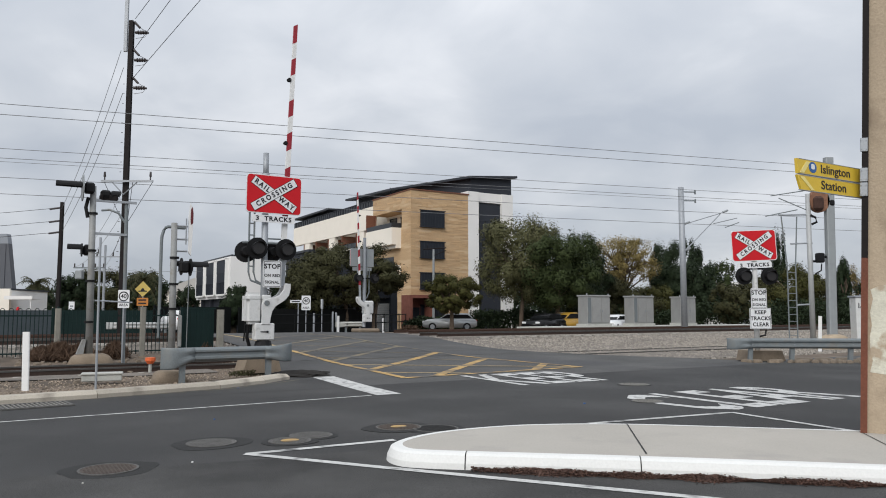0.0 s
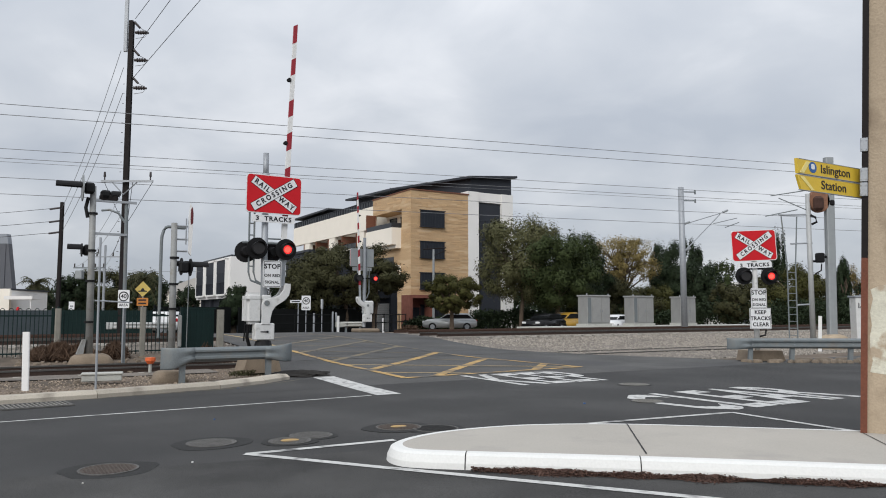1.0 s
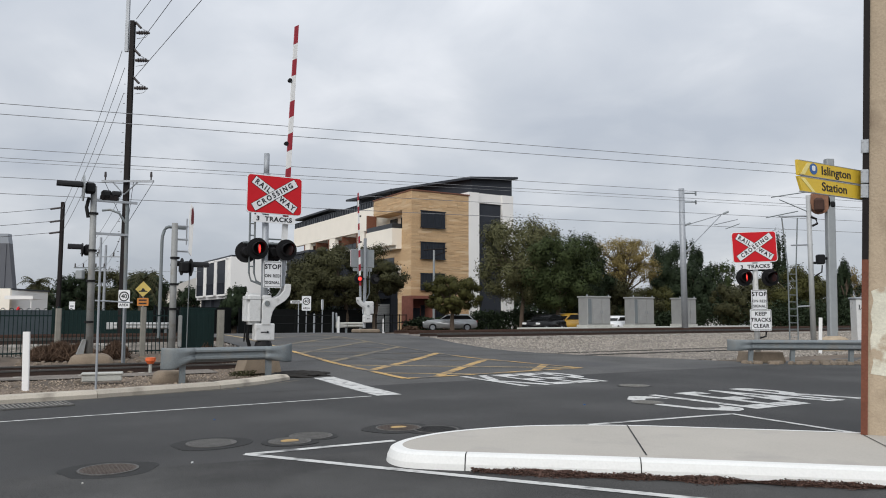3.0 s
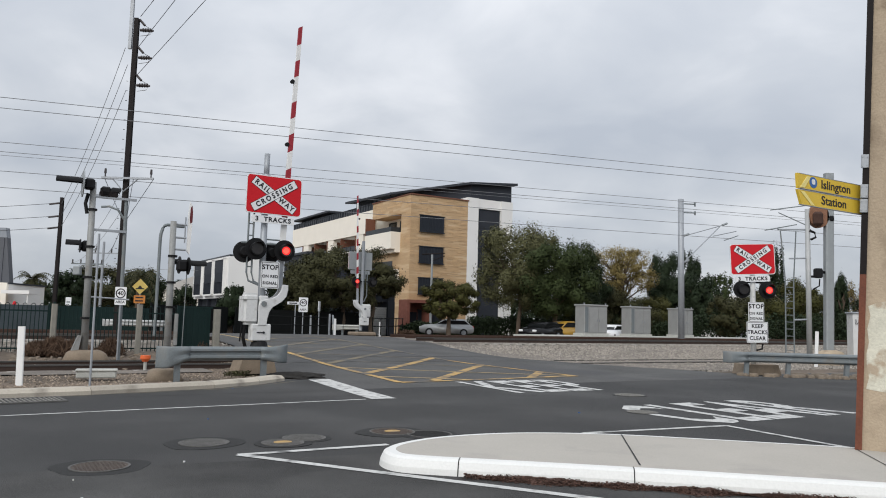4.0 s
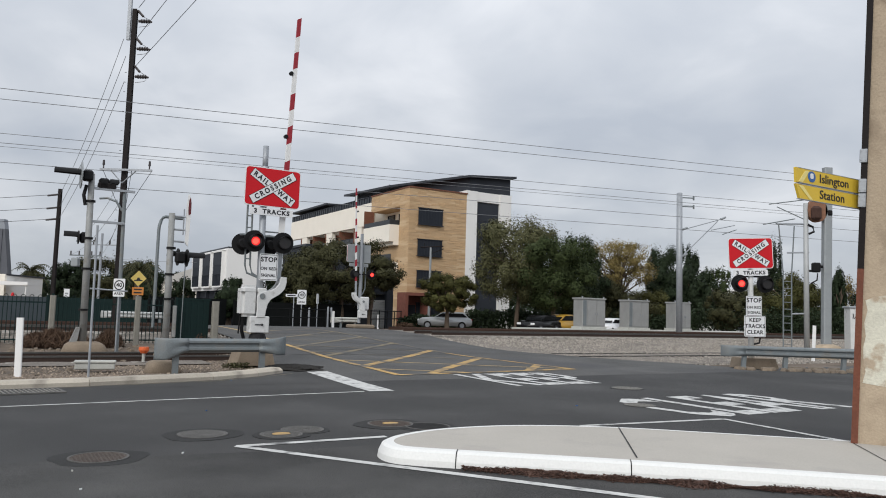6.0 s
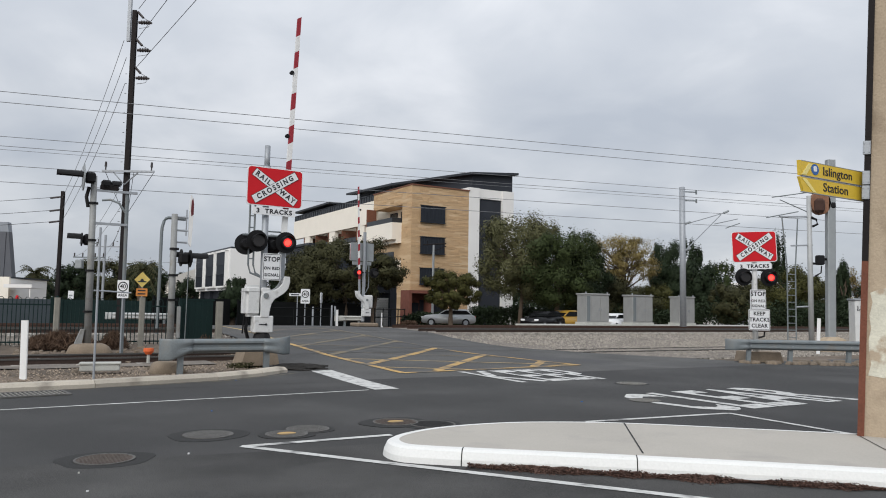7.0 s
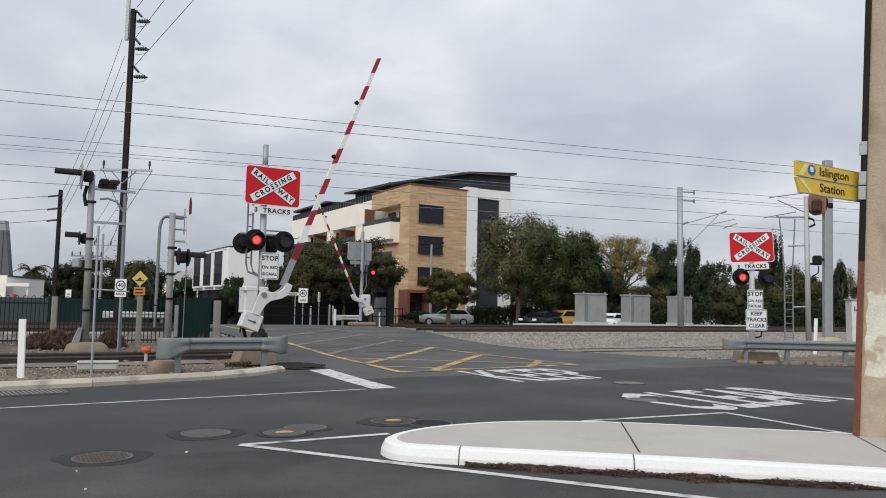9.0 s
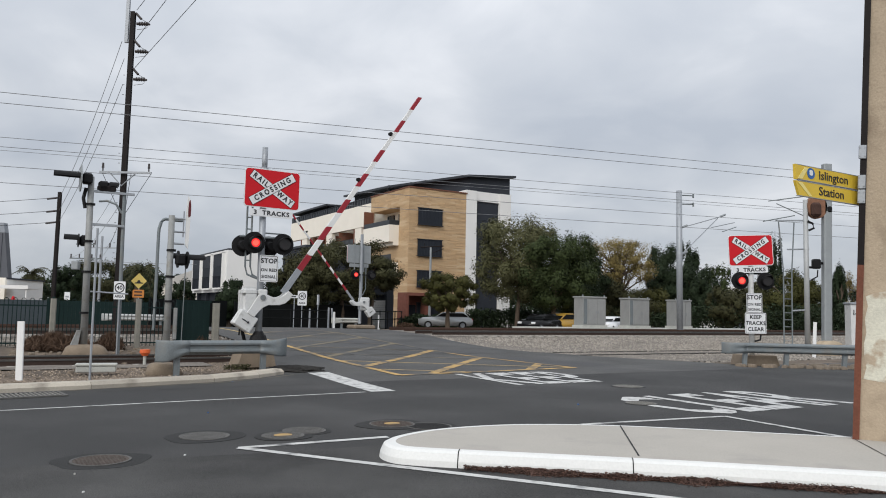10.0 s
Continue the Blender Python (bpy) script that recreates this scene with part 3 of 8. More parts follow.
def island():
    """The raised traffic island: a concrete slab with a white-painted sloping kerb and a dark joint."""
    t = new("traffic_island")
    tagged(t, "raised concrete traffic island with white painted kerb", "traffic island", kind="structure")
    outer = [(3.42, 6.62), (3.50, 7.04), (3.85, 7.34), (4.5, 7.56), (5.4, 7.52), (6.1, 7.25), (6.78, 6.84), (7.7, 5.98), (8.72, 5.03), (10.5, 3.2), (12.6, 1.0),
             (12.0, 0.2), (9.0, 1.55), (6.75, 3.66), (5.20, 5.05), (4.15, 5.92), (3.62, 6.36)]
    for _ in range(3):
        # cut the corners into a round outline
        cut = []
        for (p, q), (r, s) in zip(outer, outer[1:] + outer[:1]):
            cut += [(p * 0.75 + r * 0.25, q * 0.75 + s * 0.25), (p * 0.25 + r * 0.75, q * 0.25 + s * 0.75)]
        outer = cut

    def ring(shrink):
        out = []
        n = len(outer)
        for i, (u, s) in enumerate(outer):
            a, b = outer[i - 1], outer[(i + 1) % n]
            tu, ts = b[0] - a[0], b[1] - a[1]
            d = math.hypot(tu, ts)
            out.append((u + ts / d * shrink, s - tu / d * shrink))
        return out

    loops = [(ring(0.0), -0.03), (ring(0.012), 0.06), (ring(0.045), 0.130), (ring(0.085), 0.150), (ring(0.17), 0.153)]
    bm = B()
    vs = [[bm.verts.new(W(u, s, z)) for u, s in lp] for lp, z in loops]
    n = len(outer)
    for a, b in zip(vs, vs[1:]):
        for i in range(n):
            bm.faces.new((a[i], a[(i + 1) % n], b[(i + 1) % n], b[i]))
    bmesh.ops.recalc_face_normals(bm, faces=bm.faces)
    part("kerb", bm, KERB_WHITE, t, "white painted concrete kerb")
    bm = B()
    top = bm.faces.new([bm.verts.new(W(u, s, 0.151)) for u, s in ring(0.155)])
    bmesh.ops.recalc_face_normals(bm, faces=bm.faces)
    if top.normal.z < 0:
        top.normal_flip()
    bmesh.ops.triangulate(bm, faces=bm.faces)
    part("slab", bm, SLAB, t, "smooth grey concrete slab")
    for (u0, s0), (u1, s1), w in (((6.66, 6.72), (5.42, 5.22), 0.008), ((8.55, 4.95), (7.2, 3.6), 0.006)):
        bm = B()
        d = Vector((u1 - u0, s1 - s0)).normalized()
        px, py = -d.y * w, d.x * w
        f = bm.faces.new([bm.verts.new(W(u, s, 0.156)) for u, s in ((u0 + px, s0 + py), (u1 + px, s1 + py), (u1 - px, s1 - py), (u0 - px, s0 - py))])
        f.normal_update()
        if f.normal.z < 0:
            f.normal_flip()
        part("joint", bm, BLACK, t, "dark open joint")
    for u, s in ((5.20, 5.08), (3.96, 6.10)):
        # the joint runs straight up the kerb from its foot
        i = min(range(n), key=lambda k: (outer[k][0] - u) ** 2 + (outer[k][1] - s) ** 2)
        along_kerb = Vector((outer[(i + 1) % n][0] - outer[i - 1][0], outer[(i + 1) % n][1] - outer[i - 1][1])).normalized() * 0.005
        bm = B()
        last = None
        for (lp, z), out in zip(loops, (0.004, 0.004, 0.003, 0.002, 0.0)):
            c = Vector(lp[i]) + Vector((-along_kerb.y, along_kerb.x)) / 0.005 * out
            row = [bm.verts.new(W(c.x + k * along_kerb.x, c.y + k * along_kerb.y, z + 0.003)) for k in (-1, 1)]
            if last:
                bm.faces.new((last[0], last[1], row[1], row[0]))
            last = row
        part("joint", bm, BLACK, t, "dark open joint")


island()


def litter():
    rnd = random.Random(3)
    bm = B()
    # a low uneven bank of rotted leaves against the kerb
    last = None
    for i in range(321):
        k = -0.03 + 1.03 * i / 320
        u, s = 4.05 + (7.0 - 4.05) * k, 5.98 + (3.40 - 5.98) * k
        swell = max(0.0, noise.noise(Vector((k * 9, 2.3, 0))) + 0.35)
        fray = noise.noise(Vector((k * 70, 5.1, 0)))
        w = (0.02 + 0.10 * swell) * (1 + 0.45 * fray) * min(1.0, i / 20)
        top = (0.008 + 0.045 * swell) * (1 + 0.4 * noise.noise(Vector((k * 55, 0.7, 0)))) * min(1.0, i / 20)
        row = [bm.verts.new(W(u - 0.66 * o, s - 0.75 * o, z)) for o, z in ((-0.03, top + 0.002), (0.01, top), (w * 0.5, top * (0.6 + 0.25 * fray)), (w, 0.002))]
        if last:
            for j in range(3):
                bm.faces.new((last[j], last[j + 1], row[j + 1], row[j]))
        last = row
    for i in range(5200):
        k = rnd.random() * 1.03 - 0.03
        u, s = 4.05 + (7.0 - 4.05) * k, 5.98 + (3.40 - 5.98) * k
        off = 0.005 + abs(rnd.gauss(0, 0.055)) * (0.25 + 1.2 * max(0, noise.noise(Vector((k * 9, 2.3, 0))) + 0.35))
        p = W(u - 0.66 * off, s - 0.75 * off, 0.006 + max(0, 0.05 - 0.4 * off) * rnd.uniform(0.3, 1.0) * min(1.0, 0.25 + 1.6 * max(0, noise.noise(Vector((k * 9, 2.3, 0))) + 0.35)))
        q = Euler((rnd.gauss(0, 0.25), rnd.gauss(0, 0.25), rnd.uniform(0, 6.3))).to_matrix().to_4x4()
        ln, wd = rnd.uniform(0.006, 0.026), rnd.uniform(0.003, 0.009)
        m = Matrix.Translation(p) @ q
        bm.faces.new([bm.verts.new(m @ Vector(c)) for c in ((-ln, 0, 0), (0, -wd, 0.006), (ln, 0, 0), (0, wd, 0.006))])
    whole("leaf_litter", bm, LITTER, Matrix.Identity(4), "reddish brown leaf and bark litter along the kerb", "leaf litter", kind="stuff")


litter()


def track(s0, u0, u1, base, rusty, name, label, gap):
    """One railway track: two rails and sleepers."""
    t = new(name)
    tagged(t, label, "railway track", kind="structure")
    for ds in (-0.8, 0.8):
        for a, c in ((u0, gap[0]), (gap[1], u1)):
            bm = B()
            for (lo, hi, w) in ((0.0, 0.02, 0.14), (0.02, 0.115, 0.03), (0.115, 0.155, 0.07)):
                box(bm, ((a + c) / 2, 0, (lo + hi) / 2), (c - a, w, hi - lo), mi=1 if lo > 0.1 and not rusty else 0)
            o = part("rail", bm, [RUST_RAIL if rusty else RAIL, RAIL_TOP], t)
            o.matrix_basis = place(0, s0 + ds, base - (0.09 if s0 < 25 and a > 12 else 0.0))
        # the flangeway in the crossing: the rail head lies level with the road
        strip("flangeway_rail", [(gap[0], s0 + ds), (gap[1], s0 + ds)], 0.08, FLANGE, t, 0.005)
    n = 0
    u = u0
    while u < u1:
        if abs(u - 12) > 7 and not (s0 < 25 and u > 17):
            bm = B() if n == 0 else None
            if n == 0:
                box(bm, (0, 0, 0), (0.24, 2.5, 0.12), bevel=0.02)
                first = part("sleeper", bm, SLEEPER, t)
                o = first
            else:
                o = new("sleeper", first.data)
                o.parent = t
            o.matrix_basis = place(u, s0, base - (0.05 if s0 < 25 else 0.12))
            n += 1
        u += 0.7 if abs(u - 12) < 40 else 2.5
    return t


track(21.6, -60, 90, -0.03, False, "railway_track_1", "dark steel rails of the near track in ballast", (6.3, 18.6))
track(29.6, -70, 140, 0.46, False, "railway_track_2", "steel rails of a raised track on ballast", (7.4, 17.0))
track(33.4, -70, 160, 0.50, True, "railway_track_3", "rusty steel rails of the far raised track", (7.4, 17.6))


def ballast(name, u0, u1, s0, s1, n, label, big=1.0, material=None):
    bm = B()
    rnd = random.Random(int(u0 * 7 + 900))
    cells = [(-1, -1, 0), (1, -1, 0), (0, 1, 0), (0, 0, 1.2)]
    for i in range(n):
        u, s = rnd.uniform(u0, u1), rnd.uniform(s0, s1)
        if 12 < u < right_edge(s) + 0.15:
            continue
        r = rnd.uniform(0.03, 0.06) * big
        q = Matrix.Rotation(rnd.uniform(0, 6.3), 3, "Z")
        p = W(u, s, height(u, s) - 0.045)
        a = [bm.verts.new(p + q @ Vector((x * r * rnd.uniform(0.7, 1.3), y * r * rnd.uniform(0.7, 1.3), z * r))) for x, y, z in cells]
        for k in ((0, 1, 3), (1, 2, 3), (2, 0, 3)):
            bm.faces.new([a[j] for j in k])
    return whole(name, bm, material or BALLAST, Matrix.Identity(4), label, "ballast", kind="stuff")


bed = sheet("ballast_bed", [-60, -30, -15, -8] + [i for i in range(-6, 6)], [19.6, 20.4, 21.6, 22.8, 23.6], lambda u, s: height(u, s), BALLAST_BED,
            "brown stone ballast under the near track", "ballast", lift=-0.02, jitter=0.012)
bed = sheet("ballast_bed", [18.4 + 1.0 * i for i in range(30)] + [52, 60, 80, 120], [17.2 + 0.6 * i for i in range(34)], lambda u, s: height(u, s) + 0.015 * math.sin(u * 1.7 + s), BALLAST_BED,
            "grey stone ballast bank beside the crossing", "ballast", lift=-0.02, jitter=0.012,
            edge=lambda s: (right_edge(s) + 0.02, 120))
bed = sheet("ballast_bed", [-60, -30, -15, -8] + [i for i in range(-6, 8)], [27.5, 28.2, 29, 30, 31.5, 33, 34.5, 35.6], height, BALLAST_BED,
            "grey stone ballast under the raised tracks", "ballast", lift=-0.02, jitter=0.012)
ballast("ballast_stones", 17.0, 58, 22.5, 30.5, 26000, "loose grey and brown ballast stones on the bank", 1.25)
ballast("ballast_stones", 18.5, 32, 17.0, 22.8, 6000, "loose ballast stones beside the near track")
ballast("ballast_stones", -9, 7, 14.8, 24, 14000, "scattered brown gravel on the verge behind the kerb", 0.42, GRAVEL)
ballast("loose_chips", 2.95, 3.5, 6.5, 7.6, 420, "loose stone chips swept against the island nose", 0.22)
ballast("ballast_stones", -12, 7.5, 26.5, 35, 7000, "loose ballast stones beside the raised tracks")

# ---------------------------------------------------------------- level crossing equipment
FLASHERS = []
BOOMS = []


def crossbuck(parent, c, w, h, tilt=0.0, name="crossing_sign", count=True):
    """The red board with the white crossed blades and the plate for the number of tracks, facing -y."""
    m0 = Matrix.Translation(c) @ Matrix.Rotation(radians(tilt), 4, "Y")
    bm = B()
    prism(bm, rounded(w, h, 0.09), "y", -0.012, 0.012)
    bm.transform(m0)
    board = part(name, bm, SIGN_WHITE, parent, "red board with a white crossed warning")
    bm = B()
    prism(bm, rounded(w - 0.04, h - 0.04, 0.08), "y", -0.016, -0.0125)
    bm.transform(m0)
    part("red_face", bm, SIGN_RED, board)
    bm = B()
    prism(bm, rounded(w - 0.06, h - 0.06, 0.08), "y", 0.0125, 0.016)
    bm.transform(m0)
    part("back_face", bm, GREY_BACK, board)
    ang = 33.0
    ln, th = w * 0.92, h * 0.225
    for k, (words, sign) in enumerate((("RAIL WAY", 1), ("CROSSING", -1))):
        r = m0 @ Matrix.Translation((0, -0.018 - 0.005 * k, 0)) @ Matrix.Rotation(radians(sign * ang), 4, "Y")
        bm = B()
        prism(bm, [(-ln / 2, -th / 2), (ln / 2, -th / 2), (ln / 2, th / 2), (-ln / 2, th / 2)], "y", -0.002, 0.002)
        bm.transform(r)
        part("blade_border", bm, SIGN_BLACK, board)
        bm = B()
        e = 0.012
        prism(bm, [(-ln / 2 + e, -th / 2 + e), (ln / 2 - e, -th / 2 + e), (ln / 2 - e, th / 2 - e), (-ln / 2 + e, th / 2 - e)], "y", -0.0045, -0.0022)
        bm.transform(r)
        part("blade", bm, SIGN_WHITE, board)
        if sign > 0:
            for word, x in (("RAIL", -ln * 0.285), ("WAY", ln * 0.285)):
                lettering(word, th * 0.82, board, r @ Matrix.Translation((x, -0.0065, 0)), SIGN_BLACK, wide=0.9, spacing=1.45, bold=0.035)
        else:
            lettering(words, th * 0.82, board, r @ Matrix.Translation((0, -0.0065, 0)), SIGN_BLACK, wide=0.9, spacing=1.5, bold=0.035)
    if count:
        bm = B()
        prism(bm, rounded(w * 0.77, 0.185, 0.03), "y", -0.01, 0.01)
        bm.transform(Matrix.Translation((c[0], c[1], c[2] - h / 2 - 0.135)) @ Matrix.Rotation(radians(tilt), 4, "Y"))
        plate = part("tracks_plate", bm, SIGN_WHITE, parent, "white plate that gives the number of tracks")
        lettering("3  TRACKS", 0.16, plate, Matrix.Translation((c[0], c[1] - 0.012, c[2] - h / 2 - 0.135)) @ Matrix.Rotation(radians(tilt), 4, "Y"), SIGN_BLACK, wide=1.1, spacing=1.15, bold=0.035)
    return board


def word_plate(parent, c, w, h, lines, tilt=0.0):
    """A white plate with a black border and lines of words: (words, size, height above the middle)."""
    m0 = Matrix.Translation(c) @ Matrix.Rotation(radians(tilt), 4, "Y")
    bm = B()
    prism(bm, rounded(w, h, 0.03), "y", -0.008, 0.008)
    bm.transform(m0)
    plate = part("word_plate", bm, SIGN_WHITE, parent, "white plate with black words")
    bm = B()
    for x, z, sx, sz in ((0, h / 2 - 0.025, w - 0.05, 0.012), (0, -h / 2 + 0.025, w - 0.05, 0.012), (w / 2 - 0.025, 0, 0.012, h - 0.05), (-w / 2 + 0.025, 0, 0.012, h - 0.05)):
        box(bm, (x, -0.0085, z), (sx, 0.003, sz))
    bm.transform(m0)
    part("border", bm, SIGN_BLACK, plate)
    for words, size, z in lines:
        lettering(words, size, plate, m0 @ Matrix.Translation((0, -0.010, z)), SIGN_BLACK, spacing=1.08, bold=0.03)
    return plate


def flasher(parent, c, side, turn=0.0, size=0.275, delay=0.0, lit=True):
    """A round black backboard with a hooded lamp. Flashing is imitated by a lens disc with a lit and a dark face that
    turns in its housing.
    """
    m0 = Matrix.Translation(c) @ Matrix.Rotation(radians(turn), 4, "Z")
    bm = B()
    rod(bm, (0, -0.01, 0), (0, 0.012, 0), size, seg=28)
    rod(bm, (0, 0.012, 0), (0, 0.20, 0), 0.15, 0.10, seg=16)
    bm.transform(m0)
    lamp = part("flashing_lamp", bm, BLACK, parent, "black round signal lamp with a hood")
    bm = B()
    r = size * 0.60
    n = 14
    for i in range(n):
        a0, a1 = radians(-25 + 230 * i / n), radians(-25 + 230 * (i + 1) / n)
        deep = lambda a: -0.02 - 0.30 * (0.35 + 0.65 * max(0, math.sin(a)))
        v = [bm.verts.new((rr * math.cos(a), y, rr * math.sin(a))) for rr, a, y in (
            (r, a0, -0.01), (r, a1, -0.01), (r, a1, deep(a1)), (r, a0, deep(a0)),
            (r - 0.008, a0, -0.01), (r - 0.008, a1, -0.01), (r - 0.008, a1, deep(a1)), (r - 0.008, a0, deep(a0)))]
        for k in ((0, 1, 2, 3), (7, 6, 5, 4), (3, 2, 6, 7)):
            bm.faces.new([v[j] for j in k])
    bm.transform(m0)
    part("hood", bm, BLACK, lamp)
    # added ring around the lens; it hides the glow of the turned lit face
    bm = B()
    ring = [(size * 0.60 * math.cos(radians(15 * i)), size * 0.60 * math.sin(radians(15 * i))) for i in range(24)]
    for i in range(24):
        (xa, za), (xb, zb) = ring[i], ring[(i + 1) % 24]
        for r0, r1 in ((1.0, 0.93),):
            v = [bm.verts.new(p) for p in ((xa, -0.012, za), (xb, -0.012, zb), (xb, -0.175, zb), (xa, -0.175, za),
                                           (xa * r1, -0.012, za * r1), (xb * r1, -0.012, zb * r1), (xb * r1, -0.175, zb * r1), (xa * r1, -0.175, za * r1))]
            for k in ((0, 1, 2, 3), (7, 6, 5, 4), (3, 2, 6, 7)):
                bm.faces.new([v[j] for j in k])
    bmesh.ops.remove_doubles(bm, verts=bm.verts, dist=0.0005)
    bm.transform(m0)
    part("glow_shield", bm, BLACK, lamp)
    bm = B()
    rr = size * 0.54
    prism(bm, [(rr * math.cos(radians(15 * i)), rr * math.sin(radians(15 * i))) for i in range(24)], "y", -0.006, 0.0, 1)
    prism(bm, [(rr * math.cos(radians(15 * i)), rr * math.sin(radians(15 * i))) for i in range(24)], "y", 0.0005, 0.006, 1)
    prism(bm, [(rr * 0.74 * math.cos(radians(20 * i)) - 0.012, rr * 0.74 * math.sin(radians(20 * i)) - 0.012) for i in range(18)], "y", -0.010, -0.0065, 0)
    prism(bm, [(rr * 0.5 * math.cos(radians(20 * i)) * (1 + 0.16 * math.sin(radians(40 * i + 50))) - 0.015, rr * 0.55 * math.sin(radians(20 * i)) - 0.012) for i in range(18)],
          "y", -0.014, -0.0105, 2)
    lens = part("lens", bm, [LAMP_LIT, LAMP_DARK, LAMP_CORE], lamp, "red signal lens")
    rest = m0 @ Matrix.Translation((0, -0.160, 0))
    lens.matrix_basis = rest @ Matrix.Rotation(math.pi, 4, "Z")
    if lit:
        FLASHERS.append((lens, rest, side, delay))
    return lamp


def boom_arm(parent, pivot, direction, length, rest):
    """The pivoting casting with its counterweight and the striped boom; +x is the way it falls."""
    arm = new("boom_arm")
    arm.parent = parent
    arm["label"] = "grey casting with a red and white striped boom"
    k = direction
    for y in (-0.17, 0.13):
        bm = B()
        path = [(0.47, 0.51), (0.62, 0.50), (0.62, 0.36), (0.58, 0.20), (0.48, 0.08), (0.36, 0.00), (0.23, -0.08), (0.15, -0.20), (0.11, -0.36), (0.09, -0.54),
                (-0.13, -0.54), (-0.12, -0.34), (-0.13, -0.16), (-0.13, -0.02), (-0.07, 0.08), (0.05, 0.12), (0.21, 0.15), (0.34, 0.22), (0.43, 0.34)]
        prism(bm, [(k * x, z) for x, z in path], "y", y, y + 0.05)
        bmesh.ops.bevel(bm, geom=list(bm.edges), offset=0.010, segments=1, affect="EDGES")
        part("arm_casting", bm, GREY_PAINT, arm, "light grey painted casting")
    bm = B()
    box(bm, (k * 0.52, -0.02, 0.40), (0.13, 0.26, 0.14), bevel=0.02)
    part("boom_clamp", bm, GREY_PAINT, arm)
    bm = B()
    rod(bm, (0, -0.195, 0), (0, 0.20, 0), 0.07, seg=14)
    part("pivot_shaft", bm, GALV_DULL, arm)
    bm = B()
    box(bm, (-0.03 * k, 0.0, -0.72), (0.50, 0.30, 0.43), bevel=0.025)
    box(bm, (-0.03 * k, 0.17, -0.78), (0.36, 0.10, 0.26), bevel=0.02)
    part("counterweight", bm, GREY_PAINT, arm, "light grey counterweight block")
    bm = B()
    box(bm, (-0.06 * k, -0.155, -0.72), (0.17, 0.02, 0.022))
    rod(bm, (0.03 * k, -0.15, -0.72), (0.03 * k, -0.18, -0.72), 0.028, seg=8)
    part("latch", bm, SIGN_BLACK, arm)
    # the boom leans a little from upright while raised
    lean = math.atan2(0.155, 4.1)
    z0 = 0.42
    x_at = lambda z: k * (0.42 + (z - 0.42) * math.tan(lean))
    bm = B()
    a = z0
    girth = 1.0 if direction > 0 else 0.72
    taper = lambda z: girth * (0.052 + 0.030 * max(0.0, 1 - (z - z0) / (length - z0)) ** 1.3)

    def stretch(bm, a, b, slope=0.0):
        pa, pb = taper(a), taper(b)
        sl0, sl1 = slope * pa, slope * pb
        vs = [bm.verts.new(p) for p in ((x_at(a) - pa, -0.03, a - sl0), (x_at(a) + pa, -0.03, a + sl0), (x_at(a) + pa, 0.03, a + sl0), (x_at(a) - pa, 0.03, a - sl0),
                                        (x_at(b) - pb, -0.03, b - sl1), (x_at(b) + pb, -0.03, b + sl1), (x_at(b) + pb, 0.03, b + sl1), (x_at(b) - pb, 0.03, b - sl1))]
        for q in ((0, 3, 2, 1), (4, 5, 6, 7), (0, 1, 5, 4), (1, 2, 6, 5), (2, 3, 7, 6), (3, 0, 4, 7)):
            bm.faces.new([vs[i] for i in q])
    # seven red bands with white between; the white band by the outer lamp is longer
    widths = (0.48, 0.52, 0.45, 0.48, 0.47, 0.47, 0.47, 0.44, 0.44, 0.69, 0.45, 0.43, 0.50)
    unit = (length - z0 - 0.74) / sum(widths)
    stretch(bm, a, a + 0.74)
    part("boom_root", bm, GALV, arm, "bare grey metal root of the boom")
    edge = z0 + 0.74
    for i, wd in enumerate(widths):
        bm = B()
        stretch(bm, edge, edge + wd * unit, 0.0 if i == 0 else 0.6)
        edge += wd * unit
        part("boom_band", bm, BOOM_RED if i % 2 == 0 else BOOM_WHITE, arm, "red band" if i % 2 == 0 else "white band")
    for z in (length * 0.565, length * 0.795):
        bm = B()
        rod(bm, (x_at(z) - k * 0.10, -0.05, z), (x_at(z) - k * 0.10, 0.05, z), 0.05, seg=10)
        box(bm, (x_at(z) - k * 0.06, 0, z - 0.04), (0.12, 0.04, 0.03))
        part("boom_lamp", bm, BLACK, arm, "small dark boom lamp")
    arm.matrix_basis = Matrix.Translation(pivot)
    BOOMS.append((arm, Matrix.Translation(pivot), direction, rest))
    return arm


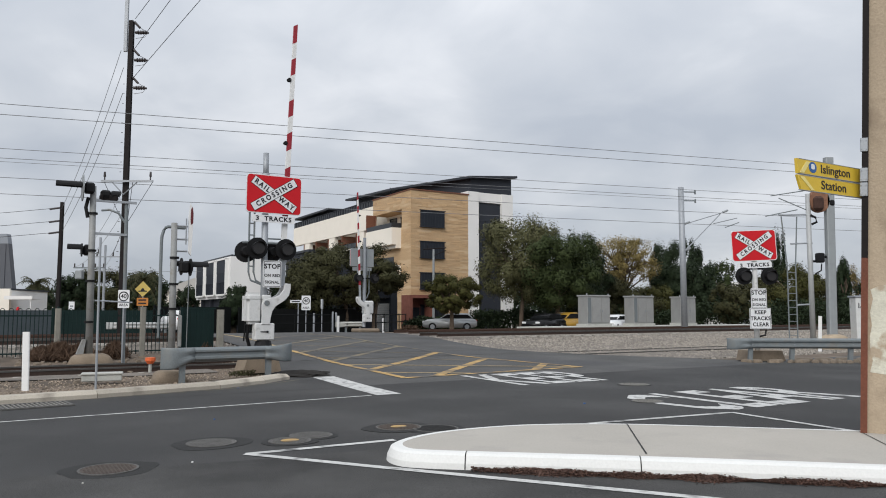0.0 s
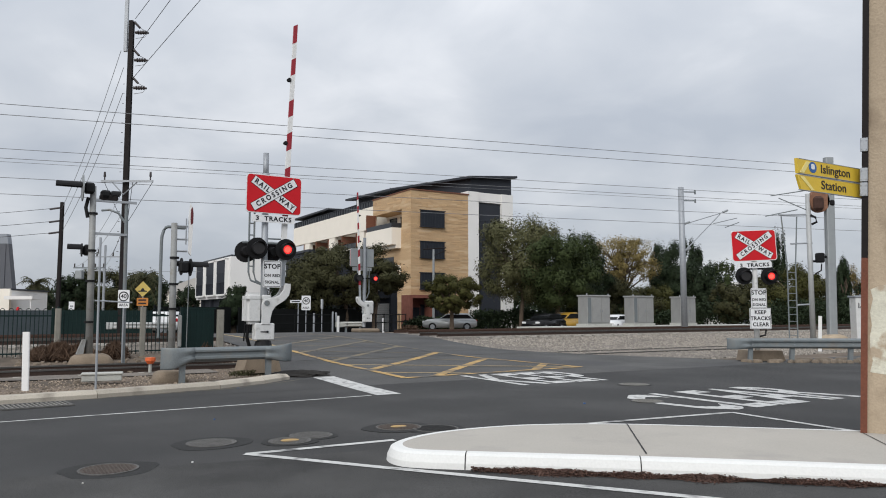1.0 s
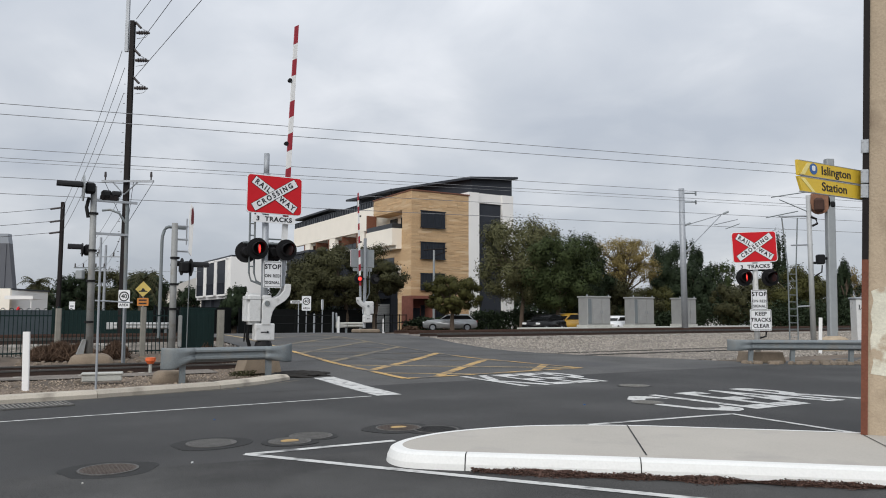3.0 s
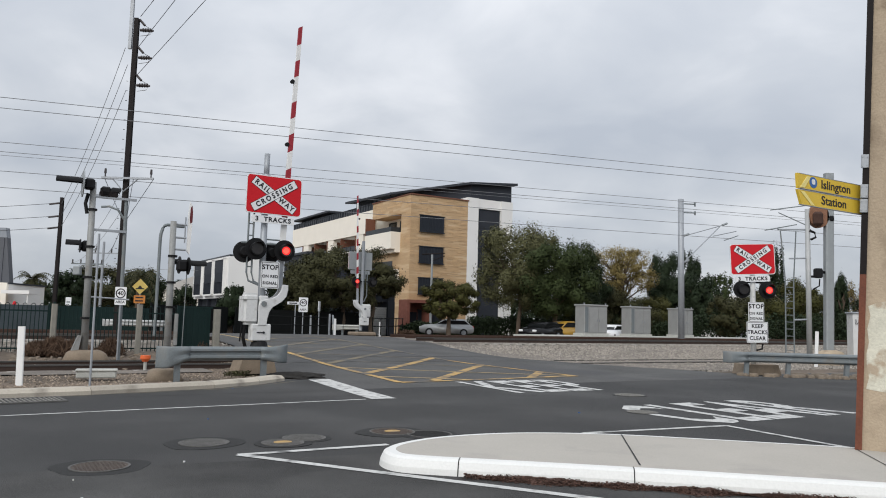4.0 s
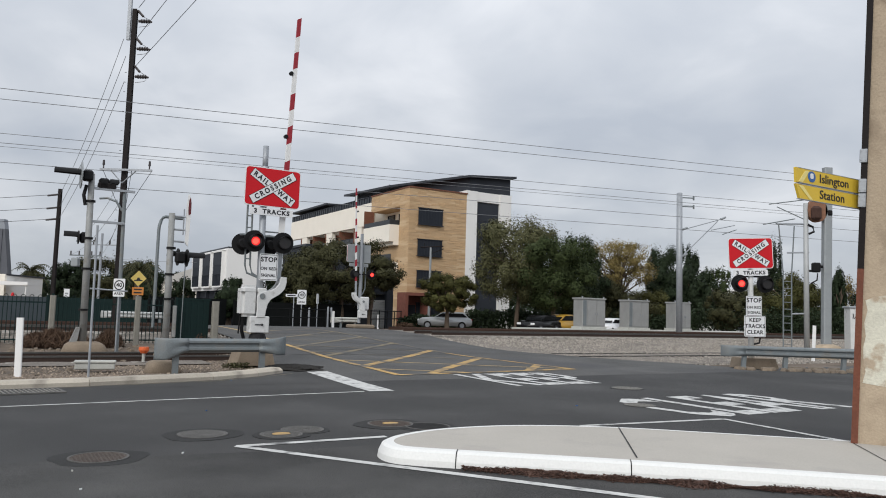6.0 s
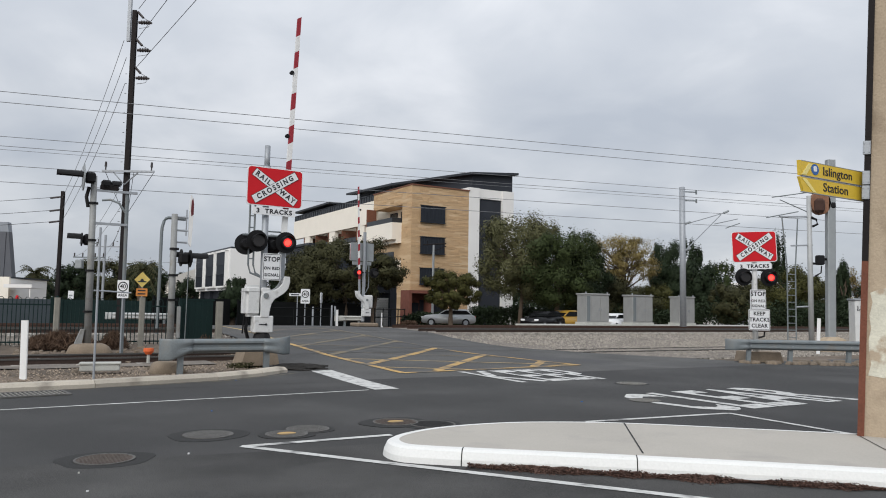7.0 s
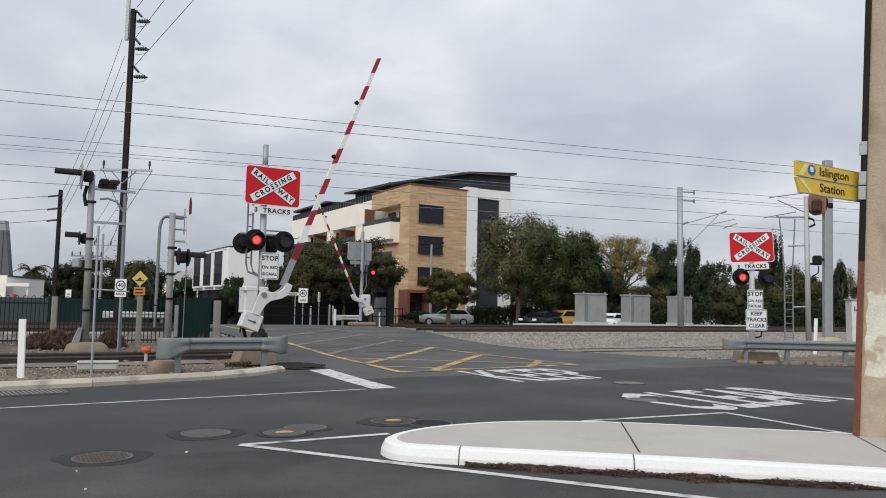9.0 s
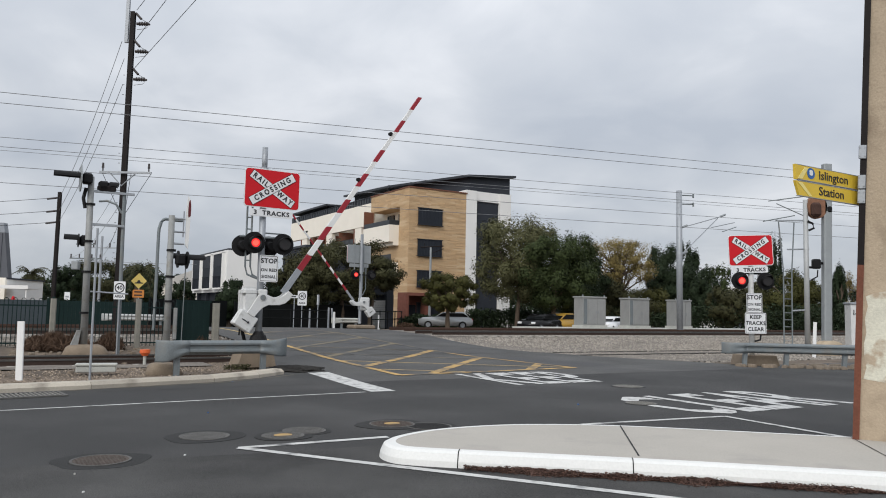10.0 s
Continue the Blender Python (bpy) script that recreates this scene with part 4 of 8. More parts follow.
def crossing_mast_near():
    t = thing("crossing_signal_mast", place(5.86, 18.6, height(5.86, 18.6)), "grey crossing signal mast with red board, lamps and boom", "crossing signal", "crossing signals")
    g = -height(5.86, 18.6)
    bm = B()
    prism(bm, [(-0.62, 0), (0.36, 0), (0.26, 0.40), (-0.50, 0.40)], "y", -0.35, 0.45)
    part("footing", bm, CONC, t, "rough brown concrete footing")
    bm = B()
    rod(bm, (-0.02, 0, 0.4), (-0.04, 0, 4.95), 0.085, seg=16)
    rod(bm, (-0.04, 0, 4.95), (-0.04, 0, 5.62), 0.072, seg=16)
    rod(bm, (-0.04, 0, 5.0), (-0.04, 0, 5.08), 0.10, seg=16)
    part("pole", bm, GALV, t, "galvanised steel pole", flat=False)
    bm = B()
    rod(bm, (-0.02, 0, 0.40), (-0.02, 0, 0.66), 0.13, seg=12)
    rod(bm, (-0.02, 0, 0.66), (-0.02, 0, 0.78), 0.23, 0.19, seg=12)
    rod(bm, (-0.02, 0, 0.78), (-0.02, 0, 0.88), 0.16, 0.11, seg=12)
    part("base_flange", bm, BLACK, t)
    crossbuck(t, (0.14, -0.16, 4.55 + g), 1.46, 1.0, 0.4)
    word_plate(t, (0.115, -0.20, 2.50 + g), 0.475, 0.68, (("STOP", 0.168, 0.19), ("ON RED", 0.105, -0.04), ("SIGNAL", 0.105, -0.21)))
    flasher(t, (-0.285, -0.20, 3.14 + g), 0)
    flasher(t, (0.47, -0.20, 3.14 + g), 1)
    flasher(t, (-0.49, 0.10, 3.07 + g), 0, 170, lit=False)
    flasher(t, (0.19, 0.12, 3.08 + g), 1, 185, lit=False)
    bm = B()
    rod(bm, (-0.6, 0.0, 3.3 + g), (0.55, -0.08, 3.3 + g), 0.03, seg=8)
    rod(bm, (-0.2, 0.0, 3.42 + g), (0.5, 0.0, 3.42 + g), 0.02, seg=8)
    part("cross_arm", bm, GALV_DULL, t)
    for x in (-0.42, -0.29):
        bm = B()
        tube(bm, [(x, 0.06, 4.2 + g), (x, 0.06, 2.55 + g), (x + 0.06, 0.06, 2.34 + g), (0, 0.02, 2.2 + g)], 0.025, seg=8)
        part("bracket_tube", bm, GALV_DULL, t)
    for z in (2.7, 3.0, 3.5, 3.8):
        bm = B()
        rod(bm, (-0.42, 0.06, z + g), (-0.29, 0.06, z + g), 0.016, seg=6)
        part("bracket_rung", bm, GALV_DULL, t)
    bm = B()
    box(bm, (-0.28, 0.12, 1.63 + g), (0.44, 0.46, 0.80))
    bmesh.ops.bevel(bm, geom=list(bm.edges), offset=0.085, segments=3, affect="EDGES")
    part("motor_case", bm, GREY_PAINT, t, "light grey boom motor case")
    bm = B()
    box(bm, (-0.28, 0.12, 1.86 + g), (0.448, 0.468, 0.012))
    part("case_seam", bm, GALV_MID, t)
    bm = B()
    tube(bm, [(-0.36, 0.15, 1.3 + g), (-0.38, 0.2, 0.9 + g), (-0.25, 0.25, 0.5 + g)], 0.045, seg=8)
    tube(bm, [(-0.44, 0.15, 1.3 + g), (-0.46, 0.2, 0.8 + g)], 0.02, seg=6)
    part("cable_hose", bm, BLACK, t)
    bm = B()
    box(bm, (0.02, 0, 1.76 + g), (0.24, 0.24, 0.42), bevel=0.03)
    part("pivot_bracket", bm, GREY_PAINT, t)
    boom_arm(t, (0.0, -0.02, 1.76 + g), 1, 7.45, 0)


crossing_mast_near()


def crossing_mast_right():
    # turned towards the traffic of the near street
    p = (20.67, 15.1)
    z0 = 0.02
    t = thing("crossing_signal_mast", place(*p, z0, -TURN + 2), "grey crossing signal mast with red board and word plates", "crossing signal", "crossing signals")
    bm = B()
    prism(bm, [(-0.5, 0), (0.75, 0), (0.65, 0.32), (-0.42, 0.32)], "y", -0.3, 0.45)
    part("footing", bm, CONC, t, "rough brown concrete footing")
    bm = B()
    rod(bm, (0, 0, 0.3), (0, 0, 4.1), 0.085, seg=14)
    part("pole", bm, GREY_PAINT, t, "pale grey steel pole", flat=False)
    crossbuck(t, (-0.06, -0.14, 3.63), 1.44, 0.98, -2.6)
    word_plate(t, (0.03, -0.16, 1.95), 0.50, 0.64, (("STOP", 0.19, 0.18), ("ON RED", 0.115, -0.04), ("SIGNAL", 0.115, -0.2)))
    word_plate(t, (0.06, -0.16, 1.32), 0.68, 0.66, (("KEEP", 0.165, 0.19), ("TRACKS", 0.165, 0.0), ("CLEAR", 0.165, -0.19)))
    flasher(t, (-0.42, -0.16, 2.66), 0)
    flasher(t, (0.40, -0.16, 2.66), 1)
    bm = B()
    rod(bm, (-0.45, 0, 2.9), (0.45, 0, 2.9), 0.03, seg=8)
    part("cross_arm", bm, BLACK, t)
    bm = B()
    tube(bm, [(0.08, 0, 0.75), (0.28, 0, 0.8), (0.3, 0, 0.95)], 0.03, seg=8)
    part("cable_hose", bm, BLACK, t)


crossing_mast_right()


def crossing_mast_far():
    u, s = 17.98, 39.0
    z0 = height(u, s)
    g = -z0
    t = thing("crossing_signal_mast", place(u, s, z0), "crossing signal mast with lamps and boom across the tracks", "crossing signal", "crossing signals")
    bm = B()
    box(bm, (0.25, 0, 0.11), (1.3, 1.2, 0.22), bevel=0.06)
    part("footing", bm, CONC, t)
    bm = B()
    rod(bm, (0.15, 0, 0.3), (0.15, 0, 5.45), 0.09, seg=12)
    part("pole", bm, GALV, t)
    crossbuck(t, (0.05, 0.22, 4.72 + g), 1.44, 1.02, 0, count=True).rotation_euler = (0, 0, 0)
    bm = B()
    box(bm, (0.05, 0.10, 4.72 + g), (1.46, 0.02, 1.04))
    box(bm, (0.05, 0.10, 4.06 + g), (1.2, 0.02, 0.2))
    for x in (-0.25, 0.35):
        box(bm, (x, 0.08, 4.5 + g), (0.05, 0.03, 1.6))
    part("board_back", bm, GREY_BACK, t, "plain grey back of the warning board")
    flasher(t, (-0.30, -0.18, 3.52 + g), 1, size=0.29, delay=0.12)
    flasher(t, (0.72, -0.18, 3.52 + g), 0, size=0.29, delay=0.12)
    flasher(t, (0.65, 0.25, 1.95 + g), 0, 180, size=0.29, lit=False)
    bm = B()
    rod(bm, (-0.4, -0.05, 3.52 + g), (0.8, -0.05, 3.52 + g), 0.035, seg=8)
    part("cross_arm", bm, BLACK, t)
    bm = B()
    tube(bm, [(0.5, 0.1, 4.1 + g), (0.5, 0.1, 2.7 + g), (0.35, 0.1, 2.4 + g), (0.15, 0.1, 2.3 + g)], 0.035, seg=8)
    tube(bm, [(0.3, 0.1, 4.1 + g), (0.3, 0.1, 2.7 + g)], 0.035, seg=8)
    part("bracket_tube", bm, GALV_DULL, t)
    bm = B()
    box(bm, (0.38, 0.0, 1.85 + g), (0.55, 0.5, 0.75), bevel=0.06)
    part("motor_case", bm, GREY_PAINT, t, "light grey boom motor case")
    boom_arm(t, (0.20, -0.25, 1.95 + g), -1, 6.5, 0)


crossing_mast_far()

# ---------------------------------------------------------------- buildings


def window(parent, c, w, h, axis, glass=None, frame_mat=None, d=0.08):
    """A framed pane in a wall. axis 'y': wall faces -y; 'x': wall faces -x."""
    glass, frame_mat = glass or GLASS, frame_mat or CHARCOAL
    sz = (lambda a, b, t: (a, t, b)) if axis == "y" else (lambda a, b, t: (t, a, b))
    off = (lambda a, b, t: (c[0] + a, c[1] + t, c[2] + b)) if axis == "y" else (lambda a, b, t: (c[0] + t, c[1] + a, c[2] + b))
    bm = B()
    box(bm, off(0, h / 2, -d / 2), sz(w + 0.1, 0.08, d))
    box(bm, off(0, -h / 2, -d / 2), sz(w + 0.1, 0.08, d))
    box(bm, off(w / 2, 0, -d / 2), sz(0.08, h - 0.08, d))
    box(bm, off(-w / 2, 0, -d / 2), sz(0.08, h - 0.08, d))
    win = part("window", bm, frame_mat, parent)
    bm = B()
    box(bm, off(0, 0, -0.01), sz(w - 0.06, h - 0.06, 0.03))
    part("pane", bm, glass, win)
    return win


def apartment_block():
    t = thing("apartment_block", place(35.3, 65.0, -0.1), "four-storey apartment block in sandstone and cream render", "apartment building")
    # x along the street front, y away from it
    stone = mat("sandstone_wall", (0.50, 0.345, 0.20), 0.9, vary=0.14, scale=0.5, fine=5, bump=0.2, stretch=(0.5, 0.5, 4.0),
                dirt=((0.58, 0.43, 0.27), 0.5, 0.5, 0.62))
    H0 = 14.05
    for c, size in (((3.42, 4.4, 5.2), (6.84, 8.8, 10.4)), ((3.42, 4.4, (12.3 + H0) / 2), (6.84, 8.8, H0 - 12.3)),
                    ((4.32, 4.4, 11.35), (5.04, 8.8, 1.9)), ((0.90, 1.0, 11.35), (1.80, 2.0, 1.9))):
        bm = B()
        box(bm, c, size)
        part("stone_wall", bm, stone, t, "golden sandstone wall in thin courses")
    bm = B()
    rnd = random.Random(4)
    z = 0.3
    while z < H0 - 0.2:
        h = rnd.choice((0.10, 0.14, 0.20))
        x = 0.0
        while x < 6.8:
            w = rnd.uniform(0.5, 1.3)
            if rnd.random() < 0.42:
                box(bm, (min(x + w / 2, 6.84 - w / 2), -0.008, z + h / 2), (w - 0.015, 0.02 + 0.02 * rnd.random(), h - 0.015))
            x += w
        y = 0.0
        while y < 8.7:
            w = rnd.uniform(0.5, 1.3)
            if rnd.random() < 0.42 and z > 8.8 and not (1.9 < y + w and z < 12.3):
                box(bm, (-0.008, min(y + w / 2, 8.8 - w / 2), z + h / 2), (0.02 + 0.02 * rnd.random(), w - 0.015, h - 0.015))
            y += w
        z += h
    tagged(part("stone_course", bm, mat("sandstone_block", (0.51, 0.345, 0.195), 0.9, vary=0.12, scale=1.0, fine=8, bump=0.2, island=0.075), t, "uneven sandstone blocks"), kind="stuff")
    bm = B()
    box(bm, (3.42, 4.4, H0 + 0.06), (7.0, 9.0, 0.12))
    part("coping", bm, TIMBER, t, "dark brown coping")
    for z in (11.2, 8.02, 4.85, 1.6):
        bm = B()
        box(bm, (2.42, -0.16, z), (2.85, 0.10, 1.62), bevel=0.02)
        scr = part("window_screen", bm, SCREEN, t, "dark sliding window screen")
        bm = B()
        for k in range(9):
            box(bm, (1.1 + 0.33 * k, -0.225, z), (0.03, 0.03, 1.56))
        box(bm, (2.42, -0.19, z + 0.85), (3.0, 0.18, 0.07))
        box(bm, (2.42, -0.19, z - 0.85), (3.0, 0.18, 0.07))
        part("screen_frame", bm, CHARCOAL, scr)
    # white stair tower with a tall dark panel
    bm = B()
    box(bm, (7.52, 3.0, 7.25), (1.36, 6.0, 14.5))
    box(bm, (11.95, 3.0, 7.25), (1.45, 6.0, 14.5))
    box(bm, (9.7, 3.1, 13.98), (3.06, 5.8, 1.04))
    part("tower_wall", bm, RENDER_WHITE, t, "white rendered stair tower")
    bm = B()
    box(bm, (9.7, 0.45, 6.7), (3.0, 0.2, 13.4))
    part("tower_panel", bm, CHARCOAL, t, "tall charcoal panel")
    for z in (4.5, 8.0, 11.5):
        bm = B()
        box(bm, (9.7, 0.34, z), (2.96, 0.03, 0.05))
        part("panel_joint", bm, ROOF_DARK, t)
    # set-back top storey and the flat dark roofs
    bm = B()
    prism(bm, [(7.4, 0.3), (12.7, 0.3), (12.7, 23.5), (4.6, 23.5), (4.6, 11.8)], "z", 14.1, 15.80)
    for v in bm.verts:
        if v.co.z > 15:
            v.co.z = 15.86 + 0.088 * (v.co.x - 6.9) + 0.0313 * (v.co.y + 0.25)
    part("top_storey", bm, CHARCOAL, t, "charcoal clad top storey")
    for k in range(4):
        bm = B()
        box(bm, (4.56, 13.2 + 2.8 * k, 15.2), (0.08, 2.2, 1.3))
        part("window", bm, GLASS, t)
    bm = B()
    prism(bm, [(6.9, -0.25), (13.15, -0.25), (13.15, 24.2), (3.3, 24.2), (3.5, 11.5)], "z", 0.0, 0.25)
    for v in bm.verts:
        v.co.z += 15.85 + 0.088 * (v.co.x - 6.9) + 0.0313 * (v.co.y + 0.25)
    part("roof", bm, ROOF_DARK, t, "dark flat metal roof with deep eaves")
    bm = B()
    prism(bm, [(1.2, 23.6), (8.5, 23.6), (8.5, 34.4), (1.2, 34.4)], "z", 13.3, 14.7)
    part("top_storey", bm, CHARCOAL, t)
    bm = B()
    prism(bm, [(0.2, 22.4), (9.0, 22.4), (9.0, 35.2), (0.2, 35.2)], "z", 14.72, 14.95)
    part("roof", bm, ROOF_DARK, t, "dark flat metal roof")
    for y in (9.3, 13.5, 17.8):
        bm = B()
        rod(bm, (3.9, y + 3, 13.6), (3.9, y + 3, 16.36), 0.07, seg=8)
        part("roof_post", bm, CHARCOAL, t)
    # long side with balconies: cream bands, recesses, dividers
    L = 34.5
    for z0, z1, y0, y1 in ((10.95, 13.45, 8.85, L), (7.55, 9.15, 8.85, L), (4.4, 6.0, 8.85, L)):
        bm = B()
        box(bm, (0.25, (y0 + y1) / 2, (z0 + z1) / 2), (0.5, y1 - y0, z1 - z0))
        part("cream_band", bm, RENDER_CREAM, t, "cream rendered band")
    bm = B()
    box(bm, (4.6, 21.7, 6.7), (5.2, 25.6, 13.3))
    part("inner_wall", bm, RENDER_CREAM, t)
    bm = B()
    box(bm, (0.25, 21.7, 2.2), (0.5, 25.6, 4.4))
    part("ground_wall", bm, CHARCOAL, t)
    cells = 6
    wd = (L - 8.85) / cells
    for k in range(cells):
        y0 = 8.85 + wd * k
        for z in (9.15, 6.0):
            bm = B()
            box(bm, (1.0, y0 + 0.12, z + 0.85), (2.0, 0.2, 1.75))
            part("divider", bm, TIMBER, t, "red-brown timber divider")
            bm = B()
            box(bm, (0.1, y0 + wd / 2, z + 0.3), (0.05, wd - 0.3, 0.56))
            rail = part("balustrade", bm, GLASS_BAL, t, "dark glass balustrade")
            bm = B()
            box(bm, (0.1, y0 + wd / 2, z + 0.62), (0.08, wd - 0.25, 0.06))
            for j in range(4):
                box(bm, (0.06, y0 + 0.25 + j * (wd - 0.5) / 3, z + 0.3), (0.05, 0.05, 0.6))
            part("handrail", bm, CHARCOAL, rail)
            window(t, (1.95, y0 + wd * 0.55, z + 0.75), wd * 0.6, 1.5, "x")
        if k % 2 == 0:
            bm = B()
            box(bm, (0.28, y0 + wd * 0.78, 9.5), (0.46, wd * 0.42, 2.9))
            part("cream_pier", bm, RENDER_CREAM, t)
        bm = B()
        box(bm, (0.15, y0 + wd / 2, 13.8), (0.05, wd - 0.1, 0.7))
        terrace = part("roof_balustrade", bm, GLASS_BAL, t)
        bm = B()
        box(bm, (0.10, y0 + wd / 2, 14.17), (0.09, wd - 0.05, 0.07))
        for j in range(7):
            box(bm, (0.09, y0 + 0.1 + j * (wd - 0.2) / 6, 13.8), (0.07, 0.05, 0.68))
        part("handrail", bm, CHARCOAL, terrace)
    # corner balcony pushed out in cream render
    bm = B()
    box(bm, (-0.55, 5.2, 9.5), (1.1, 6.2, 1.75))
    box(bm, (-0.3, 5.2, 8.45), (0.6, 6.2, 0.35))
    part("balcony", bm, RENDER_CREAM, t, "cream corner balcony")
    bm = B()
    box(bm, (1.78, 5.4, 11.35), (0.04, 6.8, 1.88))
    part("recess_wall", bm, RENDER_CREAM, t, "cream wall inside the corner balcony")
    window(t, (1.75, 4.2, 11.2), 2.4, 1.5, "x")
    window(t, (1.75, 7.2, 11.2), 1.6, 1.5, "x")
    bm = B()
    box(bm, (-1.05, 5.2, 10.62), (0.05, 6.0, 0.5))
    box(bm, (-0.5, 2.2, 10.62), (1.1, 0.05, 0.5))
    part("balustrade", bm, GLASS_BAL, t)
    bm = B()
    box(bm, (-0.5, 8.3, 11.0), (1.1, 0.2, 2.6))
    part("divider", bm, TIMBER, t)
    bm = B()
    box(bm, (-0.4, 4.6, 5.9), (0.8, 5.0, 1.3))
    part("balcony", bm, RENDER_CREAM, t)
    bm = B()
    box(bm, (-0.82, 4.6, 6.9), (0.05, 4.9, 0.9))
    part("balustrade", bm, GLASS_BAL, t)
    # brick entry
    bm = B()
    box(bm, (-0.9, -0.9, 1.55), (0.3, 1.8, 3.1))
    box(bm, (1.6, -0.9, 1.55), (0.3, 1.8, 3.1))
    box(bm, (0.35, -0.9, 3.25), (2.8, 1.8, 0.3))
    box(bm, (0.35, -0.1, 1.55), (2.2, 0.15, 3.1))
    part("brick_entry", bm, RED_BRICK, t, "red brick entry porch")
    bm = B()
    box(bm, (0.4, -0.2, 1.1), (1.0, 0.06, 2.2))
    part("door", bm, SCREEN, t)


apartment_block()


def garage_house():
    t = thing("townhouse", place(27.6, 54.2, -0.02), "charcoal townhouse with a pale roller door", "house")
    bm = B()
    box(bm, (0.3, 0.15, 1.4), (0.6, 0.3, 2.8))
    box(bm, (0.3, 5.6, 1.4), (0.6, 4.6, 2.8))
    box(bm, (0.55, 1.8, 1.4), (0.3, 3.0, 2.8))
    box(bm, (0.3, 4.0, 3.95), (0.6, 7.9, 2.3))
    part("wall", bm, CHARCOAL, t)
    for k in range(12):
        bm = B()
        box(bm, (0.06, 1.8, 0.1 + 0.195 * k), (0.06, 2.9, 0.185), bevel=0.01)
        part("door_slat", bm, ROLLER, t)
    for y in (1.0, 2.6):
        window(t, (0.0, y, 3.9), 1.3, 1.0, "x", glass=ROLLER)
    bm = B()
    box(bm, (0.3, 4.0, 5.2), (0.9, 8.2, 0.2))
    part("roof", bm, ROOF_DARK, t)
    bm = B()
    box(bm, (-2.6, 9, 3.4), (4.4, 6, 6.8))
    part("wall", bm, CHARCOAL, t)
    bm = B()
    box(bm, (-2.6, 9, 6.9), (4.7, 6.3, 0.2))
    part("roof", bm, ROOF_DARK, t)


garage_house()


def white_house():
    t = thing("white_townhouse", place(14.2, 53.3, 0.0), "white box-fronted townhouse with tall dark windows", "house")
    bm = B()
    box(bm, (1.3, 5.2, 4.1), (2.5, 10.4, 3.0))
    part("upper_wall", bm, RENDER_WHITE, t, "white rendered upper storey")
    bm = B()
    box(bm, (1.45, 5.4, 1.3), (2.0, 9.6, 2.6))
    part("lower_wall", bm, CHARCOAL, t)
    bm = B()
    box(bm, (1.3, 5.2, 5.67), (2.4, 10.3, 0.12))
    part("roof", bm, ROOF_DARK, t)
    for k, y in enumerate((1.85, 5.1, 8.45)):
        bm = B()
        for yy, zz, sy, sz in ((y - 1.27, 4.15, 0.12, 2.72), (y + 1.27, 4.15, 0.12, 2.72), (y, 5.45, 2.66, 0.12), (y, 2.85, 2.66, 0.12)):
            box(bm, (-0.06, yy, zz), (0.28, sy, sz))
        surround = part("window_surround", bm, RENDER_WHITE, t)
        bm = B()
        box(bm, (-0.075, y, 4.15), (0.15, 2.42, 2.48))
        win = part("window", bm, SCREEN, t, "tall dark window")
        bm = B()
        for j in range(7):
            box(bm, (-0.17, y - 1.08 + 0.36 * j, 3.35), (0.04, 0.03, 0.8))
        box(bm, (-0.17, y, 3.78), (0.045, 2.36, 0.05))
        part("window_rail", bm, CHARCOAL, win)
        bm = B()
        box(bm, (-0.155, y, 4.9), (0.03, 2.40, 0.9))
        part("window_blind", bm, CHARCOAL, win)
    for k in range(4):
        bm = B()
        box(bm, (0.35, 0.6 + 2.9 * k, 1.3), (0.3, 0.3, 2.6))
        part("porch_post", bm, CHARCOAL, t)


white_house()


def plain_house(name, m, w, d, h, roof, wall, roofing, label):
    t = thing(name, m, label, "house", "small houses")
    bm = B()
    box(bm, (0, 0, h / 2), (w, d, h))
    part("wall", bm, wall, t)
    bm = B()
    prism(bm, [(-w / 2 - 0.4, h), (w / 2 + 0.4, h), (0, h + roof)], "y", -d / 2 - 0.3, d / 2 + 0.3)
    part("roof", bm, roofing, t)
    window(t, (-w * 0.22, -d / 2, h * 0.55), 1.2, 1.2, "y", frame_mat=RENDER_WHITE)
    window(t, (w * 0.22, -d / 2, h * 0.55), 1.2, 1.2, "y", frame_mat=RENDER_WHITE)
    return t


plain_house("house", pose(37.2, 99, -0.1, 0, 0, -65), 9, 8, 3.6, 2.2, RENDER_WHITE, ROOF_TILE, "white house with a pale gabled roof among trees")
plain_house("house", pose(-26.5, 80, -0.1, 0, 0, 20), 7, 9, 3.8, 1.6, RENDER_CREAM, ROOF_TILE, "cream house with a pale roof behind the crossing")


